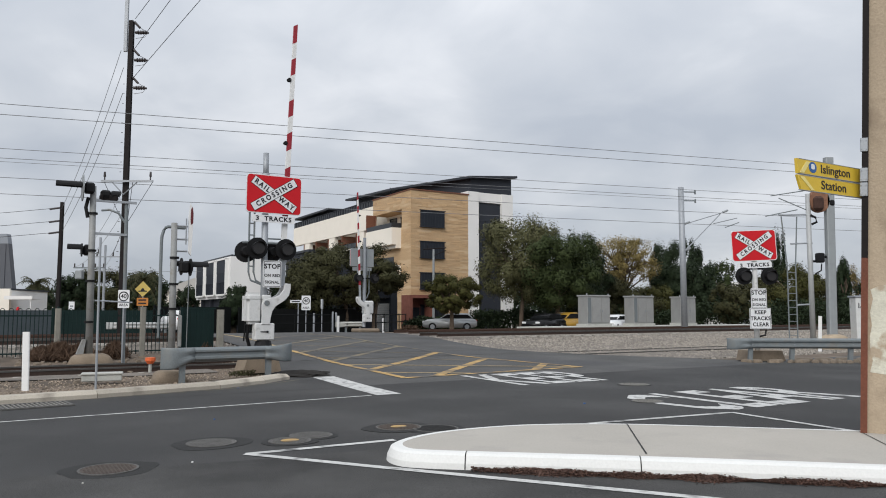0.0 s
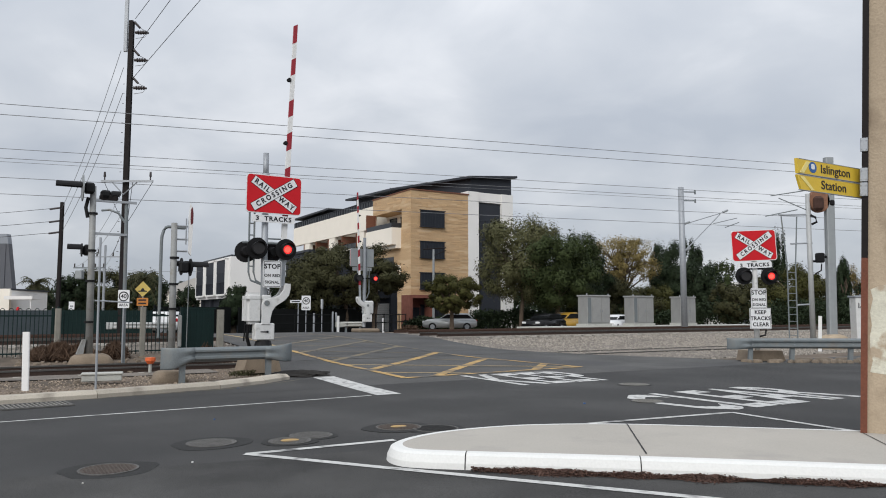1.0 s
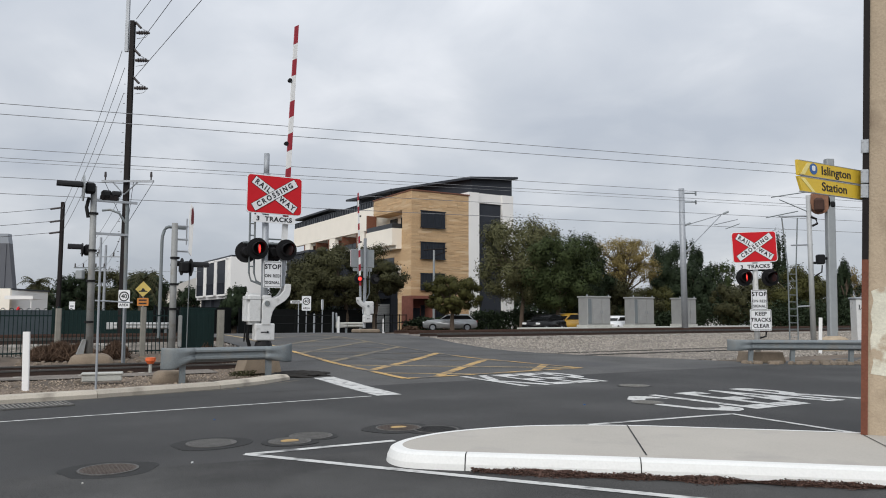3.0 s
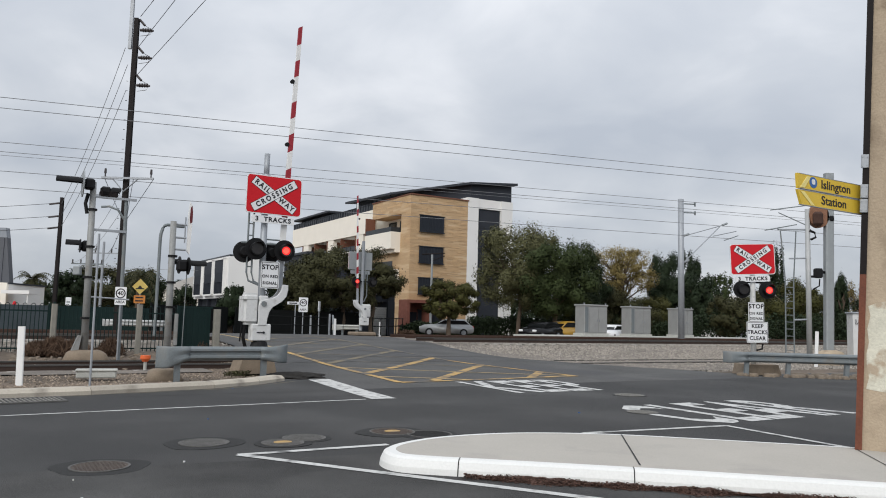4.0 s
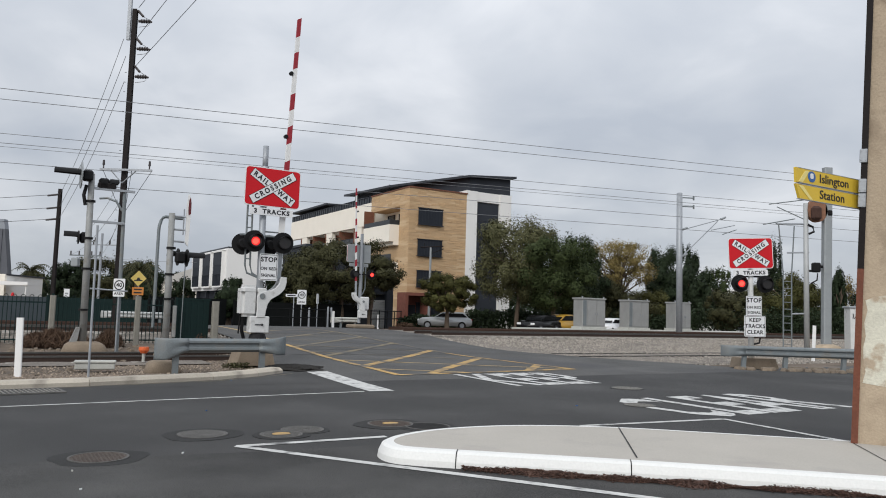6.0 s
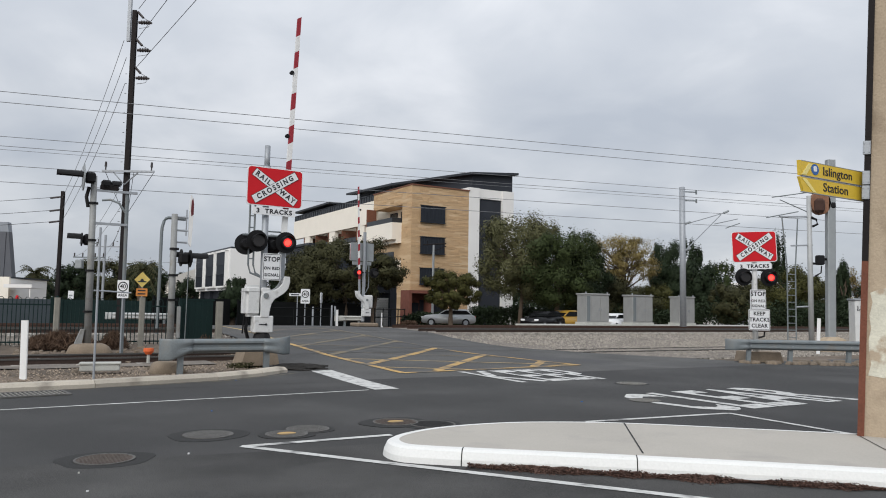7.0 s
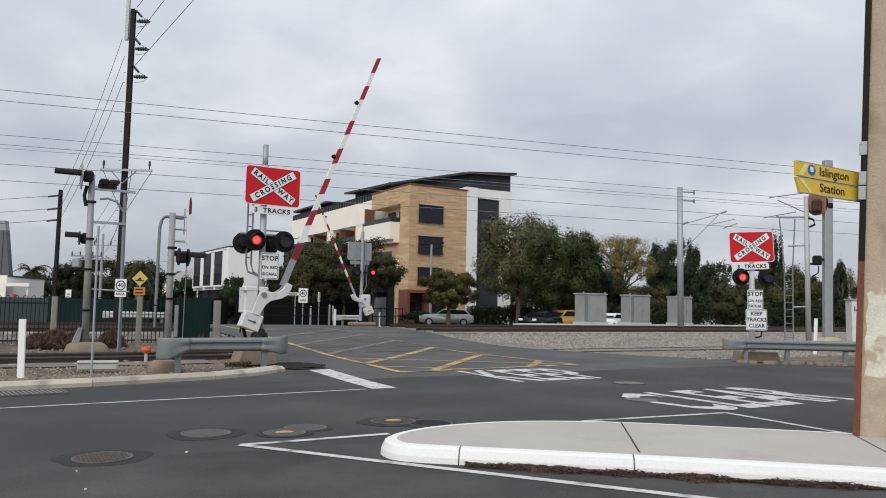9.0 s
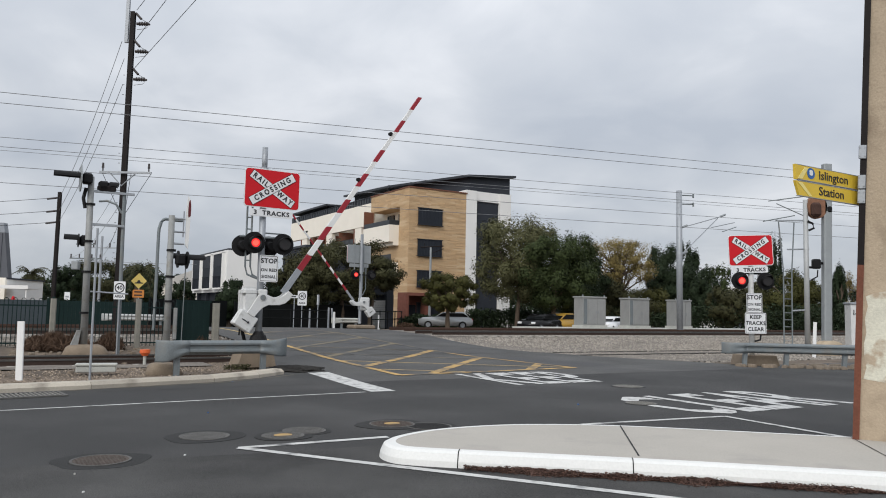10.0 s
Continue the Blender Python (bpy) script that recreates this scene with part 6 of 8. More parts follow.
lump(place(3.42, 17.75, -0.04), 0.72, 0.55, 0.32, "rough brown concrete footing behind the guard rail", 1)
lump(place(2.42, 23.9, 0.0), 1.15, 0.8, 0.42, "rough concrete footing of the signal mast", 3)
lump(place(4.28, 21.95, 0.0), 0.6, 0.5, 0.22, "low concrete footing of the boom mast", 4)
lump(place(30.75, 18.75, 0.0), 1.3, 0.9, 0.75, "pale brown concrete block under the steel mast", 5, STOBIE_CONC)
for k, (u, s) in enumerate(((21.9, 14.35), (22.5, 14.05), (23.1, 13.75), (23.7, 13.4), (24.3, 13.1))):
    lump(place(u, s, 0.0, -31), 0.55, 0.35, 0.14, "broken concrete edging stone beside the road", 10 + k, RUBBLE)
for k in range(46):
    rnd = random.Random(40 + k)
    u = 19.7 + rnd.random() * 5.0
    lump(place(u, 14.75 - 0.676 * (u - 19.6) + rnd.uniform(-0.2, 0.7), 0.0, rnd.random() * 90), 0.12 + 0.22 * rnd.random(), 0.12 + 0.15 * rnd.random(), 0.12,
         "loose broken stone beside the guard rail", 60 + k, RUBBLE if k % 3 else CONC)


def guide_post(m, h, label):
    bm = B()
    prism(bm, rounded(0.14, 0.05, 0.02, 2), "z", -0.1, h)
    whole("guide_post", bm, POST_WHITE, m, label, "guide post", "guide posts")


guide_post(place(0.56, 17.2, 0.0, -25) @ pose(0, 0, 0, 0, -1.5, 0), 1.13, "plain white roadside guide post")
guide_post(pose(14.9, 29.5, 0.05, 0, 3, 0), 1.35, "white guide post behind the guard rail")
guide_post(place(21.6, 43.5, 0.3), 0.9, "white guide post beside the far boom")
guide_post(place(17.9, 42.2, 0.4), 0.95, "white guide post on the far footway")


def trough():
    t = thing("concrete_trough", place(2.05, 17.95, 0.02, -9), "pale weathered concrete cable trough on the verge", "cable trough")
    bm = B()
    box(bm, (0, 0, 0.07), (0.80, 0.3, 0.14), bevel=0.02)
    part("body", bm, CONC_GREY, t)
    bm = B()
    box(bm, (0, 0, 0.165), (0.84, 0.34, 0.05), bevel=0.015)
    part("lid", bm, CONC_GREY, t)


trough()


def marker():
    t = thing("marker_post", place(3.42, 20.2, 0.0), "short grey post with an orange cap", "marker post")
    bm = B()
    rod(bm, (0, 0, 0), (0, 0, 0.22), 0.04, seg=10)
    part("post", bm, CONC_GREY, t)
    bm = B()
    rod(bm, (0, 0, 0.22), (0, 0, 0.30), 0.07, 0.13, seg=12)
    rod(bm, (0, 0, 0.30), (0, 0, 0.38), 0.13, 0.12, seg=12)
    part("cap", bm, ORANGE, t, "orange plastic cap")


marker()

# ---------------------------------------------------------------- signal masts on the near side of the tracks


def side_lamp(parent, c, way, hood=0.62, r=0.28):
    """A crossing lamp seen from its side: a thin disc, a long hood and a box behind."""
    bm = B()
    rod(bm, (c[0], c[1], c[2]), (c[0] + way * 0.03, c[1], c[2]), r, seg=24)
    lamp = part("flashing_lamp", bm, BLACK if r < 0.27 else GREY_BACK, parent, "signal lamp on a round board")
    bm = B()
    x0, x1 = c[0] + way * 0.03, c[0] + way * hood
    vs = []
    for i in range(9):
        a = radians(180 * i / 8)
        vs.append((0.16 * math.cos(a), 0.15 * math.sin(a)))
    prof = vs + [(a * 0.93, b * 0.93) for a, b in reversed(vs)]
    prism(bm, [(c[1] + a, c[2] + 0.02 + b) for a, b in prof], "x", min(x0, x1), max(x0, x1))
    part("hood", bm, BLACK, lamp)
    bm = B()
    box(bm, (c[0] - way * 0.16, c[1], c[2]), (0.28, 0.3, 0.32), bevel=0.05)
    part("lamp_case", bm, BLACK, lamp)


def left_signal_mast():
    t = thing("signal_mast", place(2.36, 24.0, 0.02), "grey signal mast with side-on lamps and cross arms", "signal mast", "signal masts")
    bm = B()
    rod(bm, (0, 0, 0.2), (-0.06, 0, 5.25), 0.105, 0.085, seg=14)
    part("pole", bm, GALV_MID, t, flat=False)
    bm = B()
    prism(bm, [(-0.34, 0.3), (-0.16, 0.3), (-0.10, 0.72), (-0.19, 0.72)], "y", -0.15, 0.15)
    part("gusset", bm, GALV_MID, t)
    side_lamp(t, (-0.33, -0.05, 5.17), -1, 0.72, 0.40)
    side_lamp(t, (0.45, 0.1, 5.0), 1, 0.25, 0.16)
    bm = B()
    box(bm, (0.38, 0.1, 4.93), (0.50, 0.3, 0.22), bevel=0.04)
    part("lamp_case", bm, STEEL_DARK, t)
    for x0, x1, z in ((0.0, 1.16, 4.83), (0.0, 0.92, 3.84)):
        bm = B()
        box(bm, ((x0 + x1) / 2, 0, z), (x1 - x0, 0.08, 0.07))
        part("cross_arm", bm, GALV, t)
    bm = B()
    rod(bm, (0.94, 0.05, 0.0), (0.88, 0.05, 4.85), 0.055, seg=10)
    part("second_pole", bm, GALV_DULL, t)
    for z in (1.2, 2.4, 3.3, 4.4):
        bm = B()
        rod(bm, (-0.04, 0, z), (-0.04, 0, z + 0.06), 0.13, seg=12)
        part("clamp", bm, BLACK, t)
    side_lamp(t, (-0.26, 0.3, 3.36), -1, 0.4, 0.2)
    bm = B()
    tube(bm, [(-0.18, 0, 4.9), (-0.24, 0, 4.6), (-0.18, 0, 4.3)], 0.05, seg=8)
    part("cable_hose", bm, BLACK, t)


left_signal_mast()


def thin_post():
    t = thing("sign_post", place(1.72, 16.0, 0.0), "slim galvanised post with a short cross bar", "sign post")
    bm = B()
    rod(bm, (0, 0, 0), (-0.02, 0, 3.0), 0.022, seg=10)
    part("post", bm, GALV, t)
    bm = B()
    rod(bm, (-0.08, 0, 1.75), (0.62, 0.1, 1.72), 0.015, seg=8)
    part("cross_bar", bm, GALV, t)


thin_post()


def boom_mast_side_on():
    """The footway gate mast: its raised boom is seen on edge."""
    t = thing("boom_mast", place(4.28, 22.0, 0.0), "grey mast with a raised footway boom and lamps", "boom mast", "signal masts")
    bm = B()
    rod(bm, (0, 0, 0), (-0.03, 0, 4.08), 0.10, 0.085, seg=14)
    part("pole", bm, GALV_MID, t, flat=False)
    for z in (4.0, 3.62, 3.28):
        bm = B()
        rod(bm, (-0.03, 0, z), (0.34, -0.02, z), 0.03, seg=8)
        part("bracket", bm, GALV, t)
    bm = B()
    box(bm, (0.30, -0.02, 3.85), (0.03, 0.04, 0.75))
    part("bracket", bm, GALV, t)
    bm = B()
    prism(bm, [(0.37, 3.25), (0.45, 3.15), (0.47, 3.6), (0.49, 4.3), (0.47, 4.55), (0.40, 4.68), (0.36, 4.3), (0.37, 3.6)], "y", -0.03, 0.03)
    boom = part("boom", bm, BOOM_WHITE, t, "narrow pale boom board")
    bm = B()
    prism(bm, [(0.42, 4.05), (0.485, 4.1), (0.485, 4.4), (0.455, 4.58), (0.415, 4.5), (0.405, 4.2)], "y", -0.034, 0.034)
    part("boom_tip", bm, mat("faded_dark_red", (0.12, 0.02, 0.025), 0.6, vary=0.3, scale=12), boom, "dark red mark near the tip")
    side_lamp(t, (0.42, -0.05, 2.82), 1, 0.50, 0.25)
    side_lamp(t, (0.25, 0.2, 2.85), -1, 0.3, 0.25)
    bm = B()
    rod(bm, (0.42, 0.02, 2.6), (0.40, 0.02, 0.4), 0.014, seg=8)
    part("gate_rod", bm, GALV_DULL, t)
    bm = B()
    box(bm, (0.2, 0, 1.0), (0.10, 0.12, 0.9), bevel=0.02)
    part("gate_box", bm, GALV_MID, t)
    for z in (1.6, 2.3, 3.05):
        bm = B()
        rod(bm, (0, 0, z), (0, 0, z + 0.06), 0.13, seg=12)
        part("clamp", bm, BLACK, t)


boom_mast_side_on()


def street_lamp(m, h, reach, label):
    t = thing("street_lamp", m, label, "street lamp")
    bm = B()
    pts = [(0, 0, 0), (0, 0, h - 0.55)] + [(reach * 0.45 * (1 - math.cos(a)), 0, h - 0.55 + 0.55 * math.sin(a)) for a in (radians(x) for x in (20, 45, 70, 90))] + [(reach, 0, h)]
    tube(bm, pts, 0.06, seg=8)
    part("pole", bm, GALV_DULL, t)
    bm = B()
    box(bm, (reach + 0.15, 0, h - 0.02), (0.45, 0.18, 0.10), bevel=0.03)
    part("lamp_head", bm, GALV_DULL, t)


street_lamp(place(5.25, 29.5, 0.35, 0) @ pose(0, 0, 0, 0, 0, 0), 4.45, 0.5, "grey street lamp with a curved arm")

# ---------------------------------------------------------------- fences


def loop_fence(u0, s0, u1, s1, label, top=1.5):
    """A green fence of loop-topped pickets between grey posts."""
    ang = math.degrees(math.atan2(s1 - s0, u1 - u0))
    z0 = height((u0 + u1) / 2, (s0 + s1) / 2)
    ln = math.hypot(u1 - u0, s1 - s0)
    t = thing("loop_top_fence", place(u0, s0, z0, ang), label, "fence", "green loop-top fences")
    for z in (0.12, top - 0.22):
        bm = B()
        box(bm, (ln / 2, 0, z), (ln, 0.04, 0.045))
        part("rail", bm, FENCE_GREEN, t)
    n = int(ln / 0.115)
    base = None
    for i in range(n):
        if base is None:
            bm = B()
            rod(bm, (0, 0, 0.02), (0, 0, top - 0.06), 0.014, seg=6)
            base = part("picket", bm, FENCE_GREEN, t)
            o = base
        else:
            o = new("picket", base.data)
            o.parent = t
        o.location = (0.06 + i * ln / n, 0, 0)
    loop = None
    for i in range(0, n - 1, 2):
        if loop is None:
            bm = B()
            tube(bm, [(0.0575 - 0.0575 * math.cos(a), 0, top - 0.06 + 0.07 * math.sin(a)) for a in (radians(30 * k) for k in range(7))], 0.011, seg=5)
            loop = part("loop", bm, FENCE_GREEN, t)
            o = loop
        else:
            o = new("loop", loop.data)
            o.parent = t
        o.location = (0.06 + i * ln / n, 0, 0)
    for x in (0.0, ln):
        bm = B()
        box(bm, (x, 0, top / 2 + 0.02), (0.07, 0.07, top + 0.1))
        part("post", bm, FENCE_GREEN, t)


for u0, u1 in ((-7.4, -5.0), (-5.0, -2.6), (-2.6, -0.2), (-0.2, 1.66), (1.66, 4.16), (4.16, 5.4)):
    loop_fence(u0, 26.3, u1, 26.3, "dark green loop-top steel fence beside the tracks")


def conc_post(u, s, h, label, w=0.17):
    bm = B()
    prism(bm, rounded(w, w, 0.03, 1), "z", -0.2, h)
    whole("fence_post", bm, POST_CONC, place(u, s, height(u, s)), label, "fence post", "weathered fence posts")


conc_post(1.66, 26.18, 1.52, "weathered grey-brown timber fence post")
conc_post(4.16, 26.18, 1.58, "weathered grey-brown timber fence post")
conc_post(6.05, 26.6, 1.45, "weathered grey-brown timber fence post")
conc_post(6.72, 26.3, 1.35, "stout weathered post at the fence end", 0.22)


def gate_panel(u0, s0, u1, s1):
    ln = math.hypot(u1 - u0, s1 - s0)
    t = thing("metal_gate", place(u0, s0, height(u0, s0), math.degrees(math.atan2(s1 - s0, u1 - u0))), "dark green corrugated sheet gate", "gate")
    for i in range(int(ln / 0.1)):
        bm = B()
        box(bm, (0.05 + 0.1 * i, 0.0, 0.75), (0.098, 0.02 + 0.02 * (i % 2), 1.4))
        part("sheet_rib", bm, FENCE_GREEN, t)
    bm = B()
    box(bm, (ln / 2, 0, 1.48), (ln, 0.06, 0.06))
    part("top_rail", bm, FENCE_GREEN, t)


gate_panel(5.45, 26.5, 6.6, 26.5)


def sheet_fence(u0, s0, u1, s1, h, label, material):
    ln = math.hypot(u1 - u0, s1 - s0)
    z0 = height(u0, s0)
    t = thing("panel_fence", place(u0, s0, z0 - 0.1, math.degrees(math.atan2(s1 - s0, u1 - u0))), label, "fence", "far fences")
    n = max(1, int(ln / 2.4))
    for i in range(n):
        bm = B()
        box(bm, ((i + 0.5) * ln / n, 0, h / 2), (ln / n - 0.03, 0.05, h))
        part("fence_panel", bm, material, t)
        bm = B()
        box(bm, (i * ln / n, 0.0, h / 2 + 0.05), (0.09, 0.09, h + 0.1))
        part("post", bm, material, t)


sheet_fence(8.0, 46.5, 13.6, 50.5, 1.75, "black metal panel fence along the side street", FENCE_DARK)
sheet_fence(14.0, 50.0, 24.5, 53.0, 1.75, "black metal panel fence before the townhouses", FENCE_DARK)
sheet_fence(-26, 41.8, 2.4, 41.8, 1.40, "slate grey panel fence behind the far tracks", mat("slate_fence", (0.052, 0.066, 0.076), 0.7, vary=0.2, scale=1.5, spec=0.2))
sheet_fence(2.4, 41.8, 7.1, 41.8, 1.40, "dark green panel fence behind the far tracks", FENCE_GREEN)


def rail_fence(u0, s0, u1, s1, label):
    ln = math.hypot(u1 - u0, s1 - s0)
    t = thing("tube_rail_fence", place(u0, s0, height(u0, s0), math.degrees(math.atan2(s1 - s0, u1 - u0))), label, "fence", "tube rail fences")
    for z in (0.55, 1.05):
        bm = B()
        rod(bm, (0, 0, z), (ln, 0, z), 0.03, seg=6)
        part("rail", bm, FENCE_DARK, t)
    n = max(1, int(ln / 1.6))
    for i in range(n + 1):
        bm = B()
        rod(bm, (i * ln / n, 0, 0), (i * ln / n, 0, 1.1), 0.035, seg=6)
        part("post", bm, FENCE_DARK, t)


rail_fence(13.2, 43.2, 17.6, 42.6, "black tubular rail beside the far footway")
rail_fence(19.6, 40.5, 24.6, 46.0, "black tubular rail behind the far boom")

# ---------------------------------------------------------------- road signs


def speed_sign(m, h, label, w=0.52, hh=0.82, words=True):
    t = thing("speed_limit_sign", m, label, "road sign", "speed limit signs")
    bm = B()
    rod(bm, (0, 0.03, 0), (0, 0.03, h), 0.03, seg=8)
    part("post", bm, GALV, t)
    bm = B()
    prism(bm, rounded(w, hh, 0.04), "y", -0.01, 0.01)
    bm.transform(Matrix.Translation((0, 0, h - hh / 2)))
    pl = part("plate", bm, SIGN_WHITE, t, "white plate with a ringed number")
    bm = B()
    for i in range(28):
        a = 2 * math.pi * i / 28
        box(bm, (0.20 * math.cos(a), -0.013, h - hh * 0.36 + 0.20 * math.sin(a)), (0.05, 0.006, 0.05), Matrix.Rotation(-a, 4, "Y"))
    part("ring", bm, SIGN_BLACK, pl)
    lettering("40", 0.27, pl, Matrix.Translation((0, -0.014, h - hh * 0.36)), SIGN_BLACK)
    lettering("AREA", 0.17, pl, Matrix.Translation((0, -0.014, h - hh * 0.84)), SIGN_BLACK)


speed_sign(place(3.24, 23.93, 0.0, -31) @ Matrix.Scale(0.655, 4), 3.36, "small white 40 area sign on a slim post beside the mast")
speed_sign(place(16.42, 43.8, 0.35, -24), 2.25, "white 40 area sign on a slim post across the tracks", 0.56, 0.9)


def hump_sign():
    t = thing("warning_sign", place(5.7, 36.2, 0.45, -31), "yellow diamond road hump sign with an orange plate", "road sign")
    bm = B()
    rod(bm, (0, 0.03, 0), (0, 0.03, 2.5), 0.03, seg=8)
    part("post", bm, GALV, t)
    bm = B()
    prism(bm, [(0, 2.52), (0.36, 2.16), (0, 1.80), (-0.36, 2.16)], "y", -0.01, 0.01)
    dia = part("diamond", bm, SIGN_PALE, t, "yellow diamond plate")
    bm = B()
    prism(bm, [(-0.20, 2.08), (-0.09, 2.10), (-0.04, 2.2), (0.04, 2.2), (0.09, 2.10), (0.20, 2.08), (0.20, 2.04), (-0.20, 2.04)], "y", -0.014, -0.0105)
    part("hump_symbol", bm, SIGN_BLACK, dia)
    bm = B()
    prism(bm, rounded(0.52, 0.36, 0.03), "y", -0.01, 0.01)
    bm.transform(Matrix.Translation((0, 0, 1.58)))
    pl = part("word_plate", bm, SIGN_ORANGE, t, "orange plate with dark bars")
    for z in (1.66, 1.51):
        bm = B()
        box(bm, (0, -0.013, z), (0.36, 0.006, 0.06))
        part("bar", bm, SIGN_BLACK, pl)


hump_sign()


def small_far_signs():
    t = thing("street_name_sign", place(15.95, 43.9, 0.35, -24), "white street name blade on a slim post", "road sign")
    bm = B()
    rod(bm, (0, 0, 0), (0, 0, 2.0), 0.03, seg=8)
    part("post", bm, GALV, t)
    bm = B()
    box(bm, (-0.15, -0.02, 1.88), (0.7, 0.03, 0.17), bevel=0.005)
    bl = part("blade", bm, SIGN_WHITE, t)
    bm = B()
    box(bm, (-0.15, -0.038, 1.88), (0.5, 0.004, 0.07))
    part("bar", bm, SIGN_BLACK, bl)
    t = thing("sign_post", place(17.27, 43.3, 0.35, 55), "white sign on a slim post seen edge-on", "road sign")
    bm = B()
    rod(bm, (0, 0, 0), (0, 0, 2.05), 0.03, seg=8)
    part("post", bm, GALV, t)
    bm = B()
    prism(bm, rounded(0.5, 0.62, 0.05), "y", -0.015, 0.015)
    bm.transform(Matrix.Translation((0, 0, 1.72)))
    part("plate", bm, SIGN_WHITE, t)
    for u, s, h in ((16.83, 43.5, 1.15), (17.85, 42.95, 1.25), (18.1, 42.8, 1.2)):
        bm = B()
        rod(bm, (0, 0, -0.1), (0, 0, h), 0.06, seg=10)
        rod(bm, (0, 0, h), (0, 0, h + 0.04), 0.06, 0.02, seg=10)
        whole("bollard", bm, GALV, place(u, s, height(u, s)) @ pose(0, 0, 0, 0, -5 if u > 18 else 0, 0), "plain galvanised steel bollard on the far footway", "bollard", "bollards")


small_far_signs()
guard_rail(place(18.15, 42.3, 0.25, -10), 1.5, (0.3, 1.2), "cream weathered guard rail end beyond the tracks", (True, False), 0.0, CONC_GREY)

# ---------------------------------------------------------------- station blades on the concrete and steel pole


def stobie_near():
    t = thing("concrete_steel_pole", pose(4.775, 8.62, 0.12, 0, 0, -29.7), "tall pole of concrete between two steel channels", "utility pole", "utility poles")
    lean = Matrix.Rotation(radians(2.7), 4, "Y") @ Matrix.Rotation(radians(0.4), 4, "X")
    H1 = 10.5
    bm = B()
    prism(bm, [(0.045, 0), (0.60, 0), (0.50, H1), (0.06, H1)], "y", -0.05, 0.20)
    bm.transform(lean)
    core = part("concrete_core", bm, STOBIE_CONC, t, "stained tan concrete core")
    bm = B()
    rnd = random.Random(8)
    left = [(0.085 + 0.035 * rnd.random(), z) for z in (1.66, 1.55, 1.40, 1.25, 1.12, 0.98, 0.85, 0.72)]
    prism(bm, [(0.55, 0.68), (0.55, 1.76), (0.36, 1.74), (0.2, 1.71)] + left, "y", -0.054, -0.0505)
    bm.transform(lean)
    part("paint_patch", bm, PRIMER, core, "peeling off-white paint patch")
    for z0, z1, m in ((0.0, 2.02, STEEL_RUST), (2.02, H1, STEEL_DARK)):
        bm = B()
        box(bm, (0.022, 0.06, (z0 + z1) / 2), (0.044, 0.30, z1 - z0))
        box(bm, (0.034, -0.078, (z0 + z1) / 2), (0.068, 0.022, z1 - z0))
        bm.transform(lean)
        part("steel_channel", bm, m, t, "rust-brown painted steel channel" if m is STEEL_RUST else "dark steel channel")
    for z in (3.33, 2.98, 2.81):
        bm = B()
        box(bm, (0.022, -0.10, z), (0.08, 0.02, 0.16), bevel=0.006)
        for dx in (-0.025, 0.025):
            for dz in (-0.05, 0.05):
                rod(bm, (0.022 + dx, -0.11, z + dz), (0.022 + dx, -0.117, z + dz), 0.008, seg=6)
        bm.transform(lean)
        part("clamp_plate", bm, GALV, t, "pale metal clamp plate")
    return t


stobie_near()


def station_blades():
    t = thing("direction_sign", place(8.66, 4.84, 0.0, 0), "yellow arrow blades that point to the station", "direction sign")
    for zl, words, flip in ((3.105, "Islington", 1), (2.925, "Station", -1)):
        hh = 0.082
        x0, x1 = -1.27, 0.0
        bm = B()
        tip = [(x0, hh), (x1, hh), (x1, -hh), (x0 + 0.07, -hh)] if flip < 0 else [(x0, hh), (x1, hh), (x1, -hh), (x0 + 0.01, -hh)]
        prism(bm, [(a, zl + b) for a, b in tip], "y", -0.015, 0.015)
        bl = part("blade", bm, SIGN_YELLOW, t, "yellow blade with dark words")
        for z in (zl + hh, zl - hh):
            bm = B()
            box(bm, ((x0 + x1) / 2 + 0.02, -0.004, z), (x1 - x0 - 0.04, 0.026, 0.007))
            part("edge_strip", bm, GALV, bl)
        bm = B()
        if flip > 0:
            prism(bm, [(x0 + 0.04, zl - hh + 0.01), (x0 + 0.12, zl - hh + 0.01), (x0 + 0.24, zl + hh - 0.02), (x0 + 0.17, zl + hh - 0.02)], "y", -0.019, -0.0155)
        else:
            prism(bm, [(x0 + 0.04, zl + hh - 0.015), (x0 + 0.12, zl + hh - 0.015), (x0 + 0.30, zl - hh + 0.01), (x0 + 0.24, zl - hh + 0.01)], "y", -0.019, -0.0155)
        part("arrow_stroke", bm, SIGN_CREAM, bl, "pale arrow stroke")
        lettering(words, 0.138, bl, Matrix.Translation((-0.555 if flip > 0 else -0.60, -0.018, zl)), SIGN_BLACK, wide=1.24 if flip > 0 else 1.26, bold=0.006)
        if flip > 0:
            bm = B()
            rod(bm, (-0.985, -0.0155, zl + 0.005), (-0.985, -0.018, zl + 0.005), 0.062, seg=20)
            bmesh.ops.scale(bm, vec=(1.15, 1, 1), verts=bm.verts, space=Matrix.Translation((0.985, 0, 0)))
            ic = part("train_symbol", bm, SIGN_BLUE, bl, "blue disc with a white train shape")
            bm = B()
            prism(bm, [(p - 0.985, q + zl + 0.012) for p, q in rounded(0.06, 0.06, 0.018)], "y", -0.021, -0.0185)
            part("symbol_mark", bm, SIGN_WHITE, ic)


station_blades()

# ---------------------------------------------------------------- utility poles, catenary and wires


